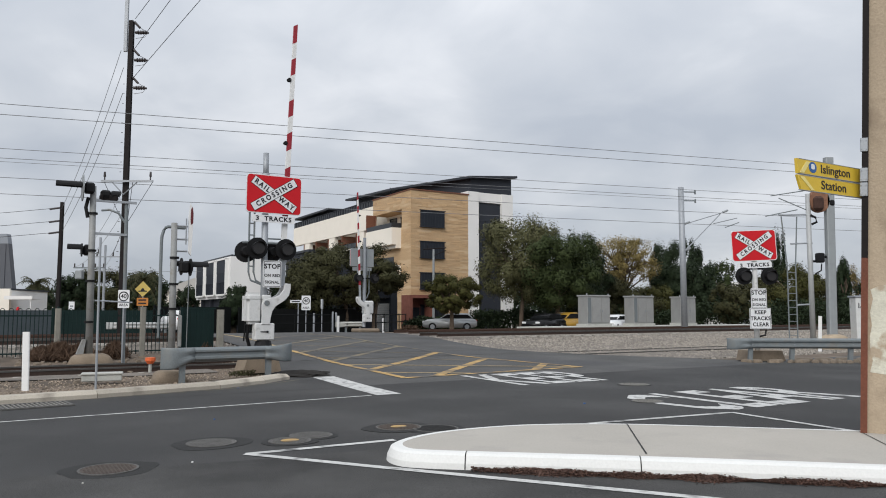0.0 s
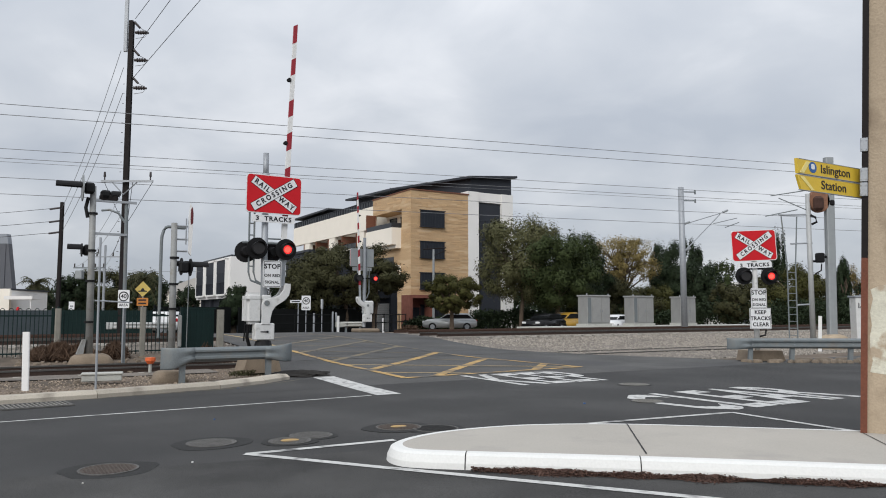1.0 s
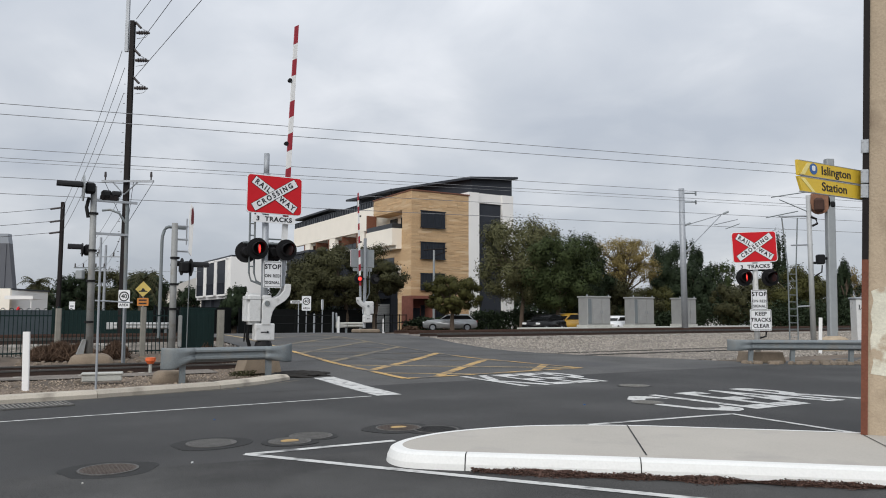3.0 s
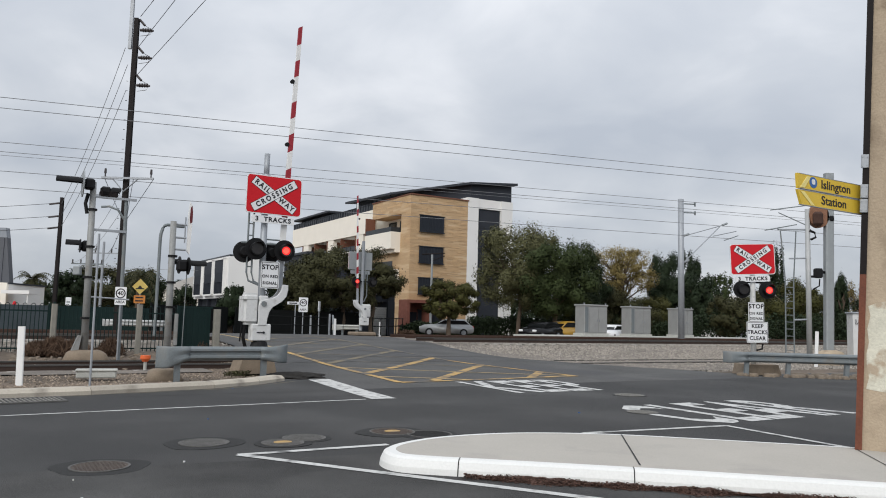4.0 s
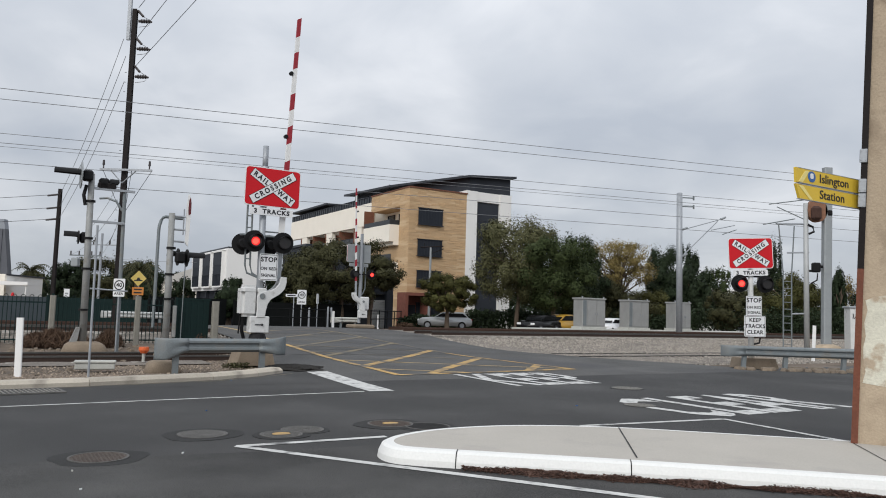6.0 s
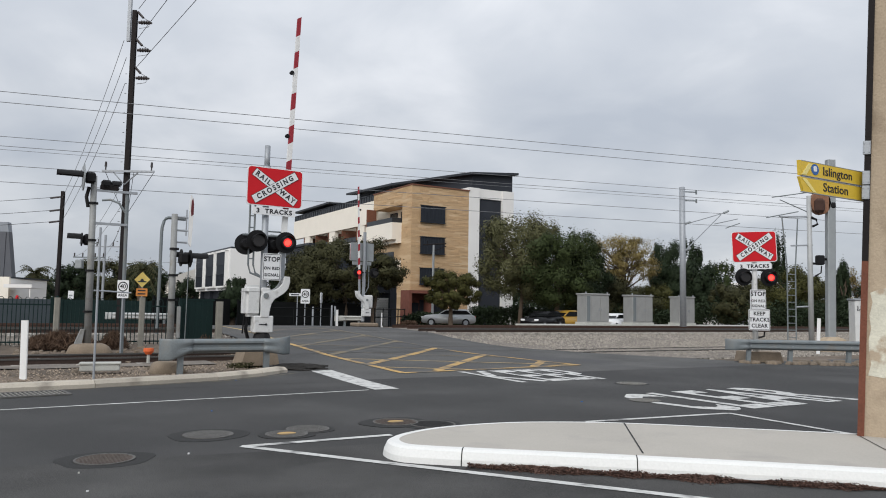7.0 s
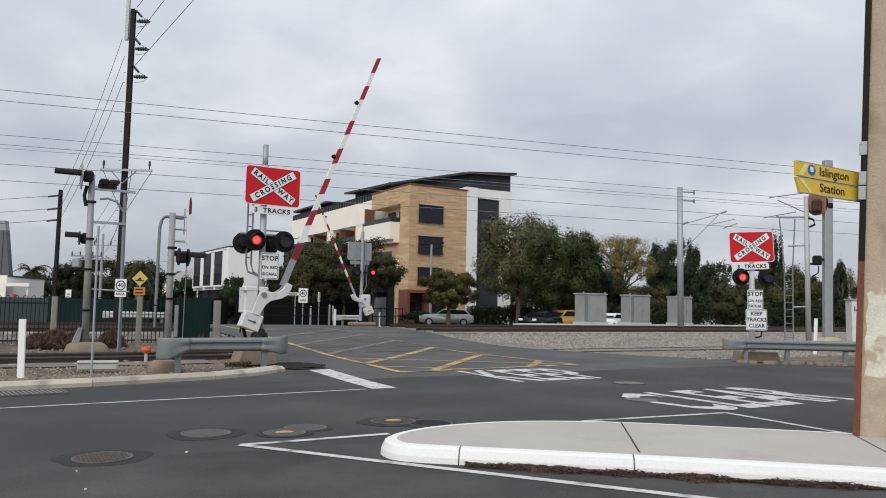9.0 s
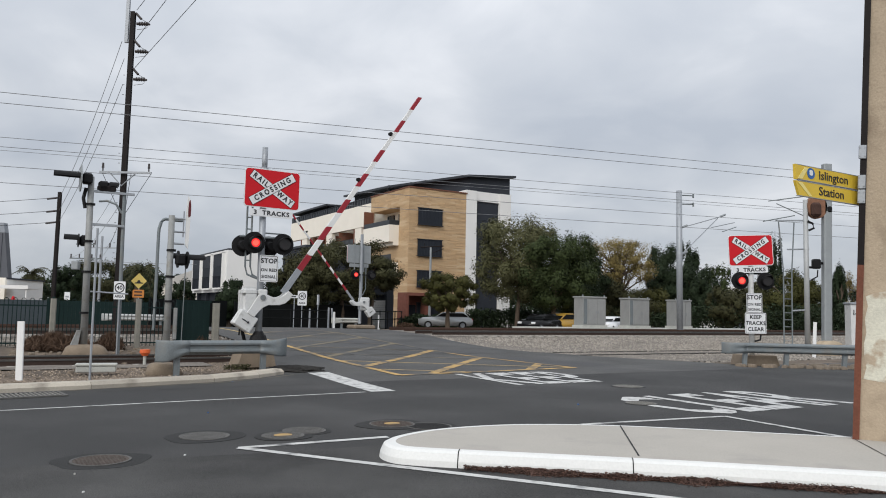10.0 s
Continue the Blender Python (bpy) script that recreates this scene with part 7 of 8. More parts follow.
def stobie_far(x, y, z, h, label, insulators=True, w=0.115):
    t = thing("concrete_steel_pole", pose(x, y, z, 0, 0, 0), label, "utility pole", "utility poles")
    bm = B()
    prism(bm, [(-w, 0), (w, 0), (w * 0.85, h), (-w * 0.85, h)], "y", -0.10, -0.05)
    prism(bm, [(-w, 0), (w, 0), (w * 0.85, h), (-w * 0.85, h)], "y", 0.05, 0.10)
    part("steel_channel", bm, STEEL_DARK, t, "dark brown steel channels")
    bm = B()
    prism(bm, [(-w * 0.9, 0), (w * 0.9, 0), (w * 0.75, h - 0.3), (-w * 0.75, h - 0.3)], "y", -0.05, 0.05)
    part("concrete_core", bm, STEEL_DARK, t)
    if not insulators:
        return t
    for k, zz in enumerate((h - 0.55, h - 1.85, h - 3.15)):
        bm = B()
        rod(bm, (0.18, 0, zz), (0.78, 0, zz - 0.02), 0.07, 0.05, seg=8)
        for j in range(4):
            rod(bm, (0.3 + 0.11 * j, 0, zz), (0.34 + 0.11 * j, 0, zz), 0.1, seg=8)
        part("insulator", bm, INSUL, t)
        bm = B()
        rod(bm, (0.12, 0, zz + 0.5), (0.38, 0, zz + 0.22), 0.055, seg=8)
        tube(bm, [(0.38, 0, zz + 0.22), (0.8, 0, zz - 0.02), (0.6, 0, zz - 0.22), (0.2, 0, zz - 0.28)], 0.012, seg=5)
        part("insulator", bm, INSUL, t)
    for k in range(20):
        bm = B()
        rod(bm, (-0.18, -0.1, 3 + k * 0.45), (-0.26, -0.1, 3 + k * 0.45), 0.012, seg=5)
        part("climbing_bolt", bm, STEEL_DARK, t)
    return t


# lean of the tall pole comes from its own set
pole = stobie_far(-14.30, 33.0, 0.35, 14.55, "tall dark pole of steel channels with brown insulators")
bm = B()
box(bm, (-0.25, 0.0, 14.9), (0.15, 0.12, 3.6))
part("grey_duct", bm, GALV, pole, "pale grey duct at the pole head")
for zz, x0, x1 in ((7.05, -1.0, 1.32),):
    bm = B()
    box(bm, ((x0 + x1) / 2, -0.25, zz), (x1 - x0, 0.09, 0.09))
    tube(bm, [(-0.5, -0.25, zz - 0.05), (0.0, -0.22, zz - 0.6), (0.6, -0.25, zz - 0.05)], 0.03, seg=6)
    part("cross_arm", bm, GALV, pole)
    for xx in (-0.85, 1.2):
        bm = B()
        rod(bm, (xx, -0.25, zz + 0.05), (xx, -0.25, zz + 0.28), 0.03, seg=6)
        rod(bm, (xx, -0.25, zz + 0.2), (xx, -0.25, zz + 0.42), 0.06, 0.045, seg=8)
        part("insulator", bm, INSUL, pole)
bm = B()
tube(bm, [(0.1, -0.2, 5.2), (-0.15, -0.3, 5.6), (-0.55, -0.3, 5.75), (-0.9, -0.3, 5.72)], 0.05, seg=8)
part("lamp_arm", bm, GALV_DULL, pole)
p2 = stobie_far(-23.35, 45.0, 0.2, 8.1, "slim dark pole with three short insulators", False, 0.1)
for zz in (7.75, 6.95, 6.25):
    bm = B()
    rod(bm, (-0.15, 0, zz), (-0.75, 0, zz - 0.08), 0.06, seg=6)
    part("insulator", bm, INSUL, p2)


def far_distribution_pole():
    t = thing("power_pole", pose(-29.3, 64, 0, 0, 0, 0), "distant grey power pole with a cross arm", "utility pole", "utility poles")
    bm = B()
    rod(bm, (0, 0, 0), (0, 0, 7.4), 0.13, 0.1, seg=8)
    part("pole", bm, GALV, t)
    for zz in (6.4, 5.2):
        bm = B()
        box(bm, (0, 0, zz), (3.0, 0.1, 0.1))
        part("cross_arm", bm, GALV, t)
    for xx in (-1.4, -0.7, 0.7, 1.4):
        bm = B()
        rod(bm, (xx, 0, 6.4), (xx, 0, 6.8), 0.06, seg=6)
        part("insulator", bm, INSUL, t)
    t = thing("power_pole", pose(-0.9, 70.5, 0, 0, 0, 0), "grey power pole with a short cross arm before the building", "utility pole", "utility poles")
    bm = B()
    rod(bm, (0, 0, 0), (0, 0, 7.6), 0.13, 0.10, seg=8)
    part("pole", bm, GREY_BACK, t)
    bm = B()
    rod(bm, (-1.0, 0, 7.6), (1.2, 0, 7.75), 0.06, seg=6)
    rod(bm, (0, 0, 7.0), (1.2, 0, 7.5), 0.04, seg=6)
    rod(bm, (0.9, 0, 7.2), (0.9, 0, 7.9), 0.03, seg=6)
    rod(bm, (-0.6, 0, 7.5), (-0.6, 0, 8.0), 0.03, seg=6)
    part("cross_arm", bm, STEEL_DARK, t)


far_distribution_pole()


def wire(name, a, b, sag, r, material, label, group):
    bm = B()
    a, b = Vector(a), Vector(b)
    n = 14
    pts = []
    for i in range(n + 1):
        k = i / n
        p = a.lerp(b, k)
        p.z -= sag * 4 * k * (1 - k)
        pts.append(p)
    tube(bm, pts, r, seg=5)
    whole(name, bm, material, Matrix.Identity(4), label, "overhead wire", group)


def along(p, d0, d1):
    return (p[0] + 0.952 * d0, p[1] + 0.306 * d0, p[2]), (p[0] + 0.952 * d1, p[1] + 0.306 * d1, p[2])


for p, r in (((-18.34, 30.0, 10.25), 0.015), ((-18.32, 30.0, 9.80), 0.015), ((-20.68, 34.0, 9.27), 0.014), ((-20.65, 34.0, 8.82), 0.014),
             ((-20.0, 33.0, 7.72), 0.014), ((-19.96, 33.0, 6.97), 0.014), ((-20.65, 34.0, 8.65), 0.010)):
    wire("overhead_wire", *along(p, -30, 75), 0.12, r, WIRE_GREY, "thin grey overhead wire along the railway", "railway wires")
for p, q in (((-14.15, 33, 15.0), (-0.18, 11, 12.6)), ((-14.15, 33, 13.57), (1.07, 11, 14.07)), ((-14.15, 33, 12.22), (3.59, 11, 15.43))):
    far_end = tuple(b + (b - a) * 0.6 for a, b in zip(p, q))
    wire("power_line", p, far_end, 0.02, 0.013, WIRE, "black power line from the tall pole overhead", "power lines")
for p, q in (((-14.75, 33, 13.5), (-23.4, 45, 7.85)), ((-14.6, 33, 12.7), (-23.35, 45, 7.15)), ((-14.6, 33, 11.5), (-23.3, 45, 6.5))):
    wire("power_line", p, q, 0.45, 0.012, WIRE_GREY, "power line that sags away behind the tall pole", "power lines")
for i, zz in enumerate((7.9, 7.1, 6.4)):
    wire("power_line", (-24.1, 45, zz), (-50, 48, zz - 0.7), 0.3, 0.015, WIRE, "power line from the slim dark pole", "power lines")
wire("power_line", (-29, 64, 6.4), (-20, 46, 6.9), 0.4, 0.015, WIRE_GREY, "thin power line between far poles", "power lines")
wire("power_line", (-27, 60, 5.0), (-13, 60, 5.2), 0.2, 0.012, WIRE_GREY, "thin power line over the far fence", "power lines")


def catenary_mast():
    t = thing("catenary_mast", place(39.1, 34.0, 0.5), "galvanised catenary mast with cantilever arms", "catenary mast", "catenary masts")
    bm = B()
    rod(bm, (0, 0, 0), (0.0, 0, 9.45), 0.21, 0.19, seg=12)
    part("mast", bm, GALV, t, flat=False)
    for zz, ln in ((9.25, 1.4), (8.65, 1.4)):
        bm = B()
        rod(bm, (0, 0, zz - 0.1), (ln, 0, zz), 0.04, seg=8)
        rod(bm, (ln, 0, zz - 0.15), (ln, 0, zz + 0.12), 0.06, seg=6)
        part("bracket_arm", bm, GALV_DULL, t)
    bm = B()
    rod(bm, (0, 0, 6.9), (4.4, 0, 8.1), 0.03, seg=6)
    part("cantilever", bm, GALV, t)
    bm = B()
    rod(bm, (0, 0, 5.0), (3.9, 0, 7.9), 0.04, seg=6)
    part("cantilever", bm, GALV, t)
    bm = B()
    rod(bm, (3.2, 0, 7.2), (5.7, 0, 7.75), 0.03, seg=6)
    part("cantilever", bm, GALV, t)
    bm = B()
    rod(bm, (4.4, 0, 7.0), (5.9, 0, 7.45), 0.03, seg=6)
    part("cantilever", bm, GALV_DULL, t)
    for p in ((0.25, 6.98), (0.25, 5.2), (4.2, 8.05)):
        bm = B()
        rod(bm, (p[0], 0, p[1]), (p[0] + 0.5, 0, p[1] + 0.18), 0.075, seg=8)
        part("insulator", bm, GREY_BACK, t)


catenary_mast()


def right_masts():
    t = thing("catenary_mast", pose(16.72, 32, 0.3, 0, 1.2, 0), "grey steel mast on a concrete block", "catenary mast", "catenary masts")
    bm = B()
    prism(bm, rounded(0.36, 0.30, 0.05, 2), "z", 0, 8.0)
    part("mast", bm, GREY_BACK, t)
    t = thing("ladder_mast", pose(15.9, 32, 0.15, 0, 0.5, 0), "pale steel mast with a ladder and a brown bell housing", "signal mast", "signal masts")
    bm = B()
    rod(bm, (0, 0, 0), (-0.04, 0, 6.55), 0.115, 0.10, seg=12)
    part("mast", bm, GALV_PALE, t, flat=False)
    for x in (-1.02, -0.66):
        bm = B()
        tube(bm, [(x, 0, 0), (x, 0, 3.4), (x + (-0.2 if x < -0.8 else 0.12), 0, 5.55)], 0.03, seg=6)
        part("ladder_rail", bm, GALV_DULL, t)
    for k in range(11):
        bm = B()
        rod(bm, (-1.02, 0, 0.4 + 0.3 * k), (-0.66, 0, 0.4 + 0.3 * k), 0.016, seg=6)
        part("ladder_rung", bm, GALV_DULL, t)
    for zz, x0 in ((1.7, -0.66), (4.35, -0.85), (5.6, -1.3)):
        bm = B()
        rod(bm, (x0, 0, zz), (0.1, 0, zz + 0.05), 0.035, seg=6)
        part("stay", bm, GALV, t)
    for a, b in (((-1.35, 0, 5.62), (0.1, 0, 5.62)), ((-1.65, 0, 6.45), (0.2, 0, 6.75)), ((-1.3, 0, 6.35), (0.0, 0, 5.8)), ((-1.9, 0, 5.55), (-0.5, 0, 5.85))):
        bm = B()
        rod(bm, a, b, 0.022, seg=6)
        part("cantilever", bm, GALV_DULL, t)
    bm = B()
    rod(bm, (0.42, 0.1, 6.25), (0.42, -0.15, 6.25), 0.52, seg=20)
    bmesh.ops.scale(bm, vec=(0.82, 1, 1), verts=bm.verts, space=Matrix.Translation((-0.42, 0, 0)))
    bell = part("bell_housing", bm, mat("rust_orange", (0.23, 0.115, 0.07), 0.85, vary=0.3, scale=6, bump=0.3), t, "rusty orange-brown round housing")
    bm = B()
    box(bm, (0.30, -0.25, 6.1), (0.42, 0.28, 0.62), bevel=0.1)
    part("lamp_case", bm, mat("rust_brown", (0.06, 0.03, 0.022), 0.85, vary=0.3, scale=6, bump=0.3), bell)
    bm = B()
    box(bm, (0.95, -0.05, 6.15), (0.22, 0.3, 0.25), bevel=0.05)
    part("lamp_case", bm, BLACK, bell)
    bm = B()
    tube(bm, [(0.0, -0.1, 5.6), (0.2, -0.15, 5.5), (0.25, -0.15, 5.3), (0.05, -0.1, 5.2)], 0.05, seg=8)
    part("cable_hose", bm, BLACK, t)
    bm = B()
    box(bm, (0.38, -0.05, 3.75), (0.32, 0.3, 0.42), bevel=0.05)
    rod(bm, (0.0, 0, 3.6), (0.4, 0, 3.6), 0.05, seg=8)
    rod(bm, (0.5, 0, 3.8), (0.85, 0, 3.8), 0.06, seg=8)
    part("lamp_case", bm, BLACK, t)
    bm = B()
    tube(bm, [(0.45, -0.05, 3.5), (0.42, -0.05, 3.2), (0.15, -0.05, 3.05)], 0.03, seg=6)
    part("cable_hose", bm, BLACK, t)


right_masts()


def wall_cabinet():
    t = thing("electrical_cabinet", pose(17.85, 31.5, 0.1, 0, 0, -5), "pale grey electrical cabinet with scrawled paint", "cabinet", "trackside cabinets")
    bm = B()
    box(bm, (0.2, 0, 1.05), (1.3, 0.6, 2.05), bevel=0.02)
    part("body", bm, GREY_PAINT, t)
    bm = B()
    box(bm, (0.2, 0, 2.11), (1.4, 0.7, 0.08), bevel=0.02)
    part("lid", bm, GALV, t)
    bm = B()
    box(bm, (0.15, -0.304, 1.85), (0.55, 0.006, 0.32))
    part("yellow_patch", bm, SIGN_YELLOW, t, "yellow painted patch")
    rnd = random.Random(5)
    for k in range(7):
        bm = B()
        x = -0.36 + 0.1 * k
        pts = [(x + 0.05 * rnd.uniform(-1, 1), -0.312, 1.62 + 0.10 * j + 0.02 * rnd.random()) for j in range(3)]
        tube(bm, pts, 0.018, seg=5)
        part("paint_stroke", bm, SIGN_BLACK, t)
    bm = B()
    box(bm, (0.18, -0.312, 0.75), (0.05, 0.006, 1.3))
    part("paint_stroke", bm, SIGN_BLACK, t)


wall_cabinet()


def cabinet(u, label, k=1.0):
    t = thing("trackside_cabinet", place(u, 36.0, 0.66), label, "cabinet", "trackside cabinets")
    t.scale = (0.84 * k, 0.8, 1.0)
    bm = B()
    box(bm, (0, 0.45, 0.08), (2.5, 1.3, 0.2))
    part("plinth", bm, CONC_GREY, t, "pale concrete plinth")
    bm = B()
    box(bm, (0, 0.45, 1.05), (2.3, 1.1, 1.75), bevel=0.02)
    part("body", bm, CABINET, t)
    bm = B()
    box(bm, (0, 0.45, 1.97), (2.46, 1.26, 0.10), bevel=0.02)
    part("lid", bm, CABINET, t)
    for x in (-0.2, 0.72):
        bm = B()
        box(bm, (x, -0.12, 1.05), (0.86, 0.03, 1.6), bevel=0.012)
        d = part("door", bm, CABINET, t)
        bm = B()
        box(bm, (x + (0.36 if x < 0 else -0.36), -0.15, 1.0), (0.05, 0.04, 0.18), bevel=0.01)
        part("handle", bm, GALV, d)
    bm = B()
    box(bm, (-0.93, -0.12, 1.05), (0.34, 0.03, 1.6), bevel=0.012)
    part("side_panel", bm, GALV_DULL, t)
    for x in (-1.1, 1.1):
        bm = B()
        rod(bm, (x, 0.0, 2.0), (x, 0.0, 2.12), 0.05, seg=8)
        part("lifting_eye", bm, GALV, t)


for u, k in ((33.3, 1.0), (37.35, 0.95), (41.7, 0.78)):
    cabinet(u, "brushed steel trackside cabinet with double doors" if k > 0.8 else "narrow brushed steel trackside cabinet by the mast", k)


def slab_platform():
    bm = B()
    box(bm, (0, 0, 0), (22, 2.6, 0.3))
    whole("pavement", bm, CONC_GREY, place(39.2, 36.6, 0.52), "pale concrete strip under the trackside cabinets", "pavement", kind="structure")


slab_platform()

# ---------------------------------------------------------------- parked cars


TINTED = mat("tinted_car_glass", (0.010, 0.011, 0.012), 0.2, vary=0.05, scale=1, bump=0, spec=0.12)


def car(m, paint, label, ln=4.5, hgt=1.65, wagon=True, hood=1.05):
    t = thing("car", m, label, "car", "parked cars")
    bm = B()
    L2 = ln / 2
    side = [(-L2, 0.35), (-L2 + 0.05, 0.75), (-L2 + 0.35, 0.92), (-L2 + 1.15, 1.0), (L2 - 0.3, 1.0), (L2, 0.85), (L2, 0.35), (L2 - 0.4, 0.25), (-L2 + 0.3, 0.25)]
    prism(bm, side, "y", -0.88, 0.88)
    bmesh.ops.bevel(bm, geom=list(bm.edges), offset=0.06, segments=2, affect="EDGES")
    part("body", bm, paint, t, flat=False)
    bm = B()
    end = L2 - 0.25 if wagon else L2 - 1.1
    cab = [(-L2 + hood, 0.98), (-L2 + hood + 0.7, hgt - 0.06), (-L2 + hood + 1.05, hgt), (end - 0.5, hgt), (end, 0.98)]
    prism(bm, cab, "y", -0.78, 0.78)
    bmesh.ops.bevel(bm, geom=list(bm.edges), offset=0.06, segments=2, affect="EDGES")
    part("cabin", bm, paint, t, flat=False)
    bm = B()
    prism(bm, [(-L2 + hood + 0.2, 1.04), (-L2 + hood + 0.75, hgt - 0.12), (end - 0.55, hgt - 0.12), (end - 0.15, 1.04)], "y", -0.79, 0.79)
    part("side_window", bm, TINTED, t)
    bm = B()
    prism(bm, [(-L2 + hood + 0.01, 1.03), (-L2 + hood + 0.67, hgt - 0.1), (-L2 + hood + 0.75, hgt - 0.1), (-L2 + hood + 0.15, 1.03)], "y", -0.7, 0.7)
    part("windscreen", bm, TINTED, t)
    for x in (-L2 + 0.85, L2 - 0.85):
        for y in (-0.82, 0.82):
            bm = B()
            rod(bm, (x, y - 0.1, 0.33), (x, y + 0.1, 0.33), 0.33, seg=18)
            wh = part("wheel", bm, TYRE, t)
            bm = B()
            rod(bm, (x, y - 0.105, 0.33), (x, y + 0.105, 0.33), 0.2, seg=12)
            part("rim", bm, GALV, wh)
    for y in (-0.62, 0.62):
        bm = B()
        box(bm, (-L2 + 0.06, y, 0.72), (0.12, 0.36, 0.16), bevel=0.03)
        part("headlight", bm, SIGN_WHITE, t)
        bm = B()
        box(bm, (L2 - 0.04, y, 0.8), (0.1, 0.3, 0.2), bevel=0.03)
        part("tail_light", bm, SIGN_RED, t)
    return t


PAINT_SILVER = mat("car_silver", (0.52, 0.54, 0.55), 0.3, 0.25, vary=0.04, scale=1, bump=0, spec=0.6)
PAINT_BLACK = mat("car_black", (0.008, 0.008, 0.009), 0.25, vary=0.05, scale=1, bump=0, spec=0.25)
PAINT_YELLOW = mat("car_yellow", (0.42, 0.245, 0.035), 0.3, vary=0.04, scale=1, bump=0, spec=0.6)
PAINT_WHITE = mat("car_white", (0.72, 0.73, 0.74), 0.3, vary=0.04, scale=1, bump=0, spec=0.6)
car(place(33.1, 54.0, 0.06, -31), PAINT_SILVER, "silver four-wheel-drive wagon parked before the hedge", 4.6, 1.46, True, 1.35)
car(pose(8.15, 60.0, 0.05, 0, 0, 52), PAINT_BLACK, "black hatchback parked under the trees", 4.2, 1.45)
car(pose(10.55, 63.5, 0.05, 0, 0, 40), PAINT_YELLOW, "yellow sedan parked behind the black car", 4.4, 1.55, False)
car(pose(14.55, 64, -0.05, 0, 0, 60), PAINT_WHITE, "white car parked behind the cabinets", 4.2, 1.45)
car(pose(31.6, 76, -0.35, 0, 0, 10), PAINT_WHITE, "white sedan parked behind the far tracks", 4.2, 1.4, False)
CROSS_CAR = car(place(8.78, 42.0, height(8.78, 42.0), 270), PAINT_WHITE, "white wagon driving off beyond the railway fence", 4.2, 1.27)


def small_left_things():
    t = thing("hydrant_post", pose(-22.9, 40, 0.35), "pale post with a red cap behind the fence", "post")
    bm = B()
    rod(bm, (0, 0, 0), (0, 0, 1.25), 0.09, seg=10)
    part("post", bm, BOOM_WHITE, t)
    bm = B()
    rod(bm, (0, 0, 1.25), (0, 0, 1.5), 0.12, 0.05, seg=10)
    part("cap", bm, SIGN_RED, t, "red cap")
    guard_rail(pose(-16.0, 36, 0.33, 0, 0, 2), 2.7, (0.4, 1.5, 2.5), "weathered guard rail behind the railway fence", (True, False), 0.0, GALV_PALE)


small_left_things()


def skip_sign():
    t = thing("notice_sign", pose(-26.0, 52, 0, 0, 0, 0), "small white notice sign on a post", "road sign")
    bm = B()
    rod(bm, (0, 0, 0), (0, 0, 2.3), 0.03, seg=8)
    part("post", bm, GALV, t)
    bm = B()
    box(bm, (0, -0.03, 2.05), (0.4, 0.02, 0.55), bevel=0.005)
    pl = part("plate", bm, SIGN_WHITE, t)
    bm = B()
    box(bm, (0, -0.043, 2.0), (0.24, 0.004, 0.12))
    part("bar", bm, GREY_BACK, pl)


skip_sign()


def litter_bits():
    rnd = random.Random(12)
    for k in range(9):
        bm = B()
        w = rnd.uniform(0.008, 0.018)
        prism(bm, [(-w, -w * 0.6), (w, -w * 0.4), (w * 0.7, w * 0.5), (-w * 0.8, w * 0.6)], "z", 0.0, 0.012)
        u, s = rnd.choice(((rnd.uniform(-1, 9), rnd.uniform(9.2, 12)), (rnd.uniform(3.6, 8), rnd.uniform(15.0, 17.0)), (rnd.uniform(-2, 6), rnd.uniform(6.0, 9.0))))
        whole("scrap", bm, rnd.choice((POST_WHITE, CONC_GREY, SIGN_BLUE)), place(u, s, height(u, s) + 0.002, rnd.uniform(0, 360)), "small pale scrap of rubbish on the asphalt", "litter", "road litter")


litter_bits()


def pole_dressing():
    """Transformer and small gear on the mast behind the signals, and a second far pole."""
    t = thing("power_pole", pose(-24.9, 52, 0.1), "thin grey pole with a transformer and cross arms", "utility pole", "utility poles")
    bm = B()
    rod(bm, (0, 0, 0), (0, 0, 6.4), 0.09, 0.07, seg=8)
    part("pole", bm, GALV_DULL, t)
    for z, w in ((4.6, 2.2), (5.6, 1.4)):
        bm = B()
        box(bm, (0, 0, z), (w, 0.08, 0.08))
        part("cross_arm", bm, GALV_DULL, t)
        for x in (-w / 2 + 0.08, -w / 5, w / 5, w / 2 - 0.08):
            bm = B()
            rod(bm, (x, 0, z + 0.04), (x, 0, z + 0.3), 0.045, seg=6)
            part("insulator", bm, INSUL, t)
    bm = B()
    box(bm, (-0.6, -0.1, 4.1), (0.5, 0.4, 0.62), bevel=0.05)
    part("transformer", bm, GREY_BACK, t)
    for p, q, g in (((-25.9, 52, 4.75), (-14.3, 33, 6.2), 0.5), ((-24.0, 52, 4.75), (-14.2, 33, 5.9), 0.6), ((-25.4, 52, 5.8), (-14.3, 33, 7.3), 0.4)):
        wire("power_line", p, q, g, 0.009, WIRE_GREY, "thin service wire between the poles", "power lines")
    for p, q, g in (((-13.9, 32.8, 7.4), (-14.2, 33, 5.2), -0.1), ((-13.0, 32.8, 7.4), (-14.15, 33, 5.6), 0.0), ((-15.2, 32.8, 7.4), (-14.4, 33, 5.6), 0.0)):
        wire("service_cable", p, q, g, 0.012, WIRE, "short cable from the cross arm to the pole", "power lines")


pole_dressing()


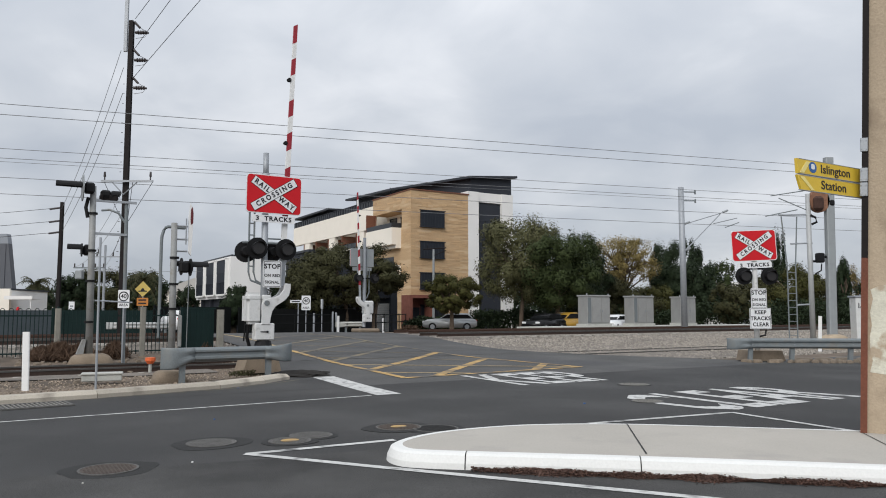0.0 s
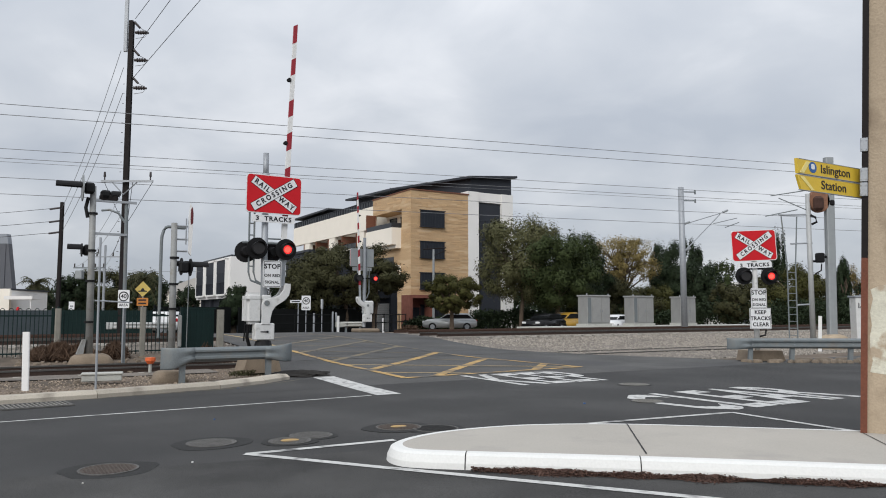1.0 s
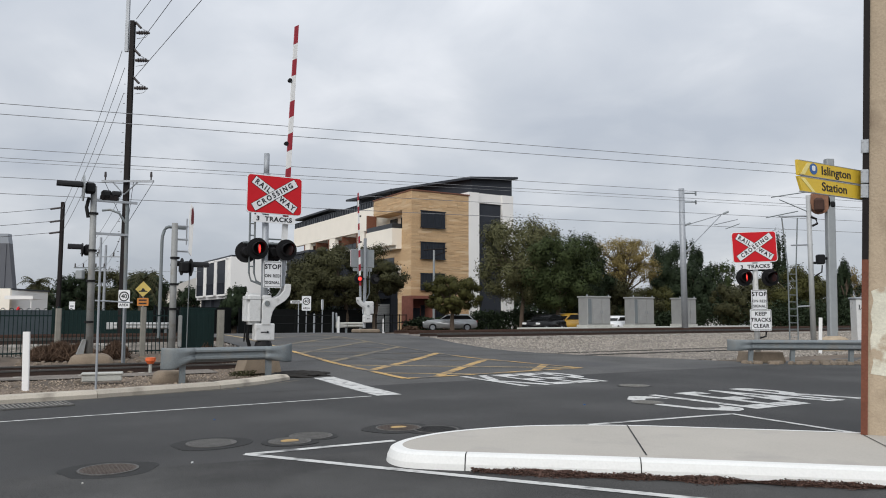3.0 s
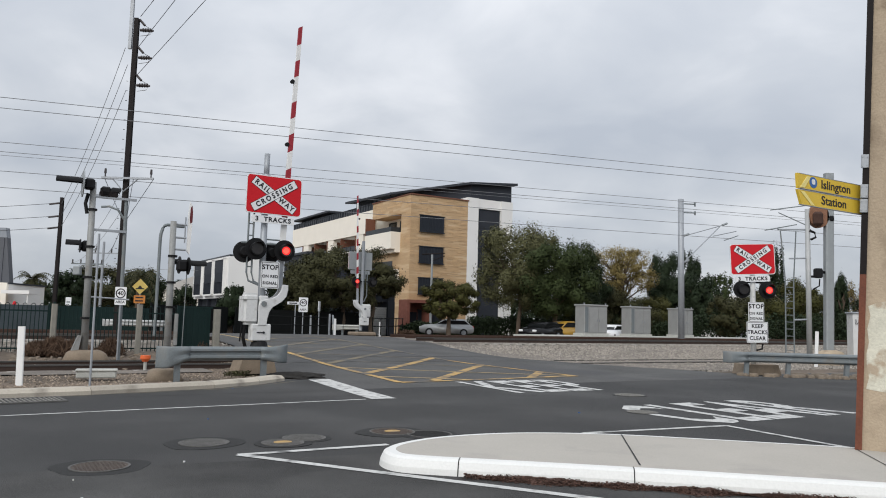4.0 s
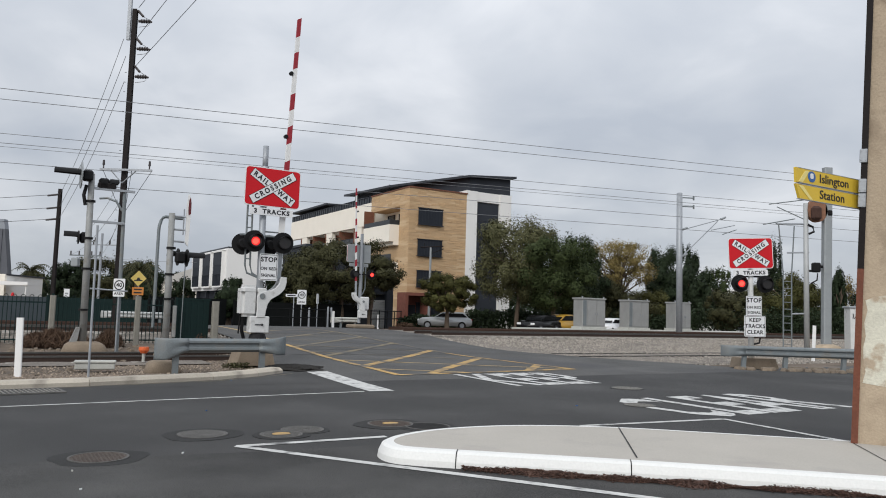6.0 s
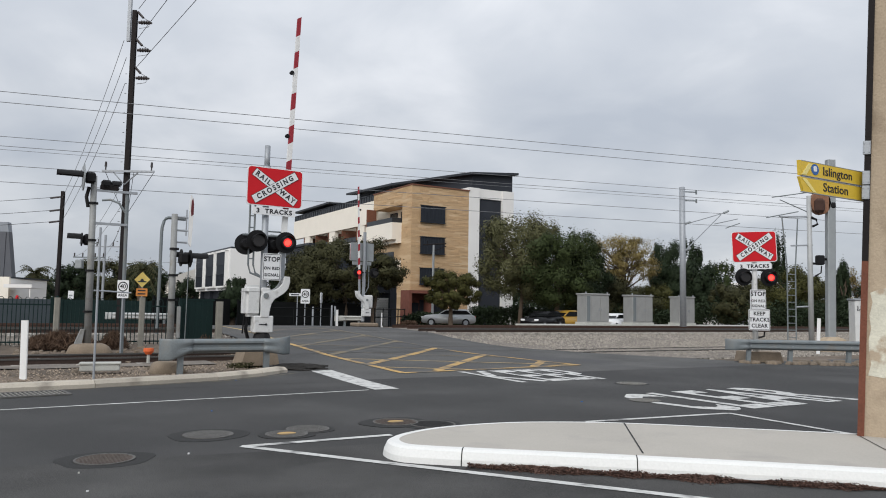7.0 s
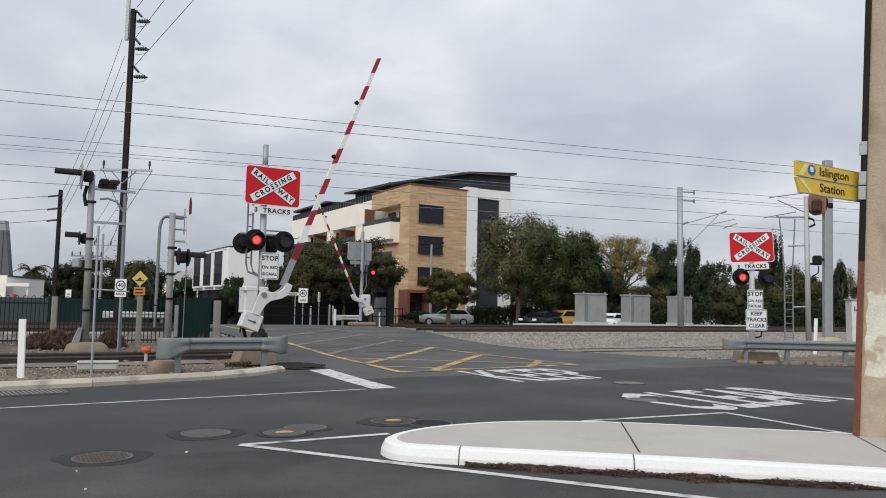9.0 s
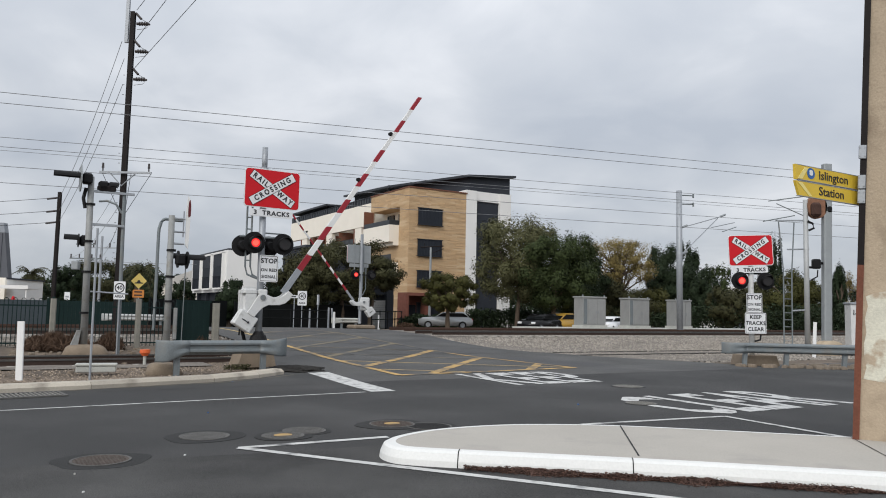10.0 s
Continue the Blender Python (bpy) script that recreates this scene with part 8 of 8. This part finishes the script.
def verge_scraps():
    rnd = random.Random(77)
    for k in range(90):
        u, s = (rnd.uniform(-4, 5), rnd.uniform(15.6, 25.5)) if k < 30 else (rnd.uniform(0.5, 5.2), rnd.uniform(23.4, 26.0))
        lump(place(u, s, height(u, s) - 0.05, rnd.random() * 90), 0.07 + 0.13 * rnd.random(), 0.07 + 0.10 * rnd.random(), 0.06 + 0.05 * rnd.random(),
             "loose rubble stone on the railway verge", 100 + k, (RUBBLE, CONC, RUBBLE, RUBBLE)[k % 4])


verge_scraps()


# ---------------------------------------------------------------- what moves
def motions():
    drive = ((0, 8.78, 42.0, 301), (0.5, 8.41, 43.0, 306), (1.0, 7.57, 44.0, 340), (1.5, 6.42, 44.3, 375), (2.0, 5.30, 44.2, 389),
             (2.7, 3.40, 44.0, 391), (4.0, 0.40, 44.0, 391), (5.5, -3.45, 44.0, 391), (8.0, -14.0, 44.0, 391), (10.0, -24.0, 44.0, 391))
    walk(CROSS_CAR, [(t, place(u, s, height(u, s), a - TURN)) for t, u, s, a in drive])
    fall = ((0, 0), (7.75, 0), (7.87, 0.6), (8.0, 2.25), (8.5, 11.65), (9.0, 19.45), (9.5, 25.7), (10.0, 31.7))
    for arm, rest, way, _ in BOOMS:
        k = 1.0 if way > 0 else 1.18
        walk(arm, [(t, rest @ Matrix.Rotation(radians(way * a * k), 4, "Y")) for t, a in fall])
    for lens, rest, side, delay in FLASHERS:
        # 180 degrees: dark face out; 0 degrees: lit face out
        rows, angle = [(0.0, 180)], 180
        for k in range(16):
            t = 0.27 + delay + 0.684 * k
            if t > 9.95:
                break
            lit = (k % 2 == 0) == (side == 0)
            goal = 0 if lit else 180
            if goal != angle:
                rows.append((t - 0.067, angle))
                rows.append((t - 0.034, angle + (goal - angle) * 0.34))
                rows.append((t, angle + (goal - angle) * 0.67))
                rows.append((t + 0.034, goal))
                angle = goal
        rows.append((10.0, angle))
        walk(lens, [(t, rest @ Matrix.Rotation(radians(a), 4, "Z")) for t, a in rows])


motions()
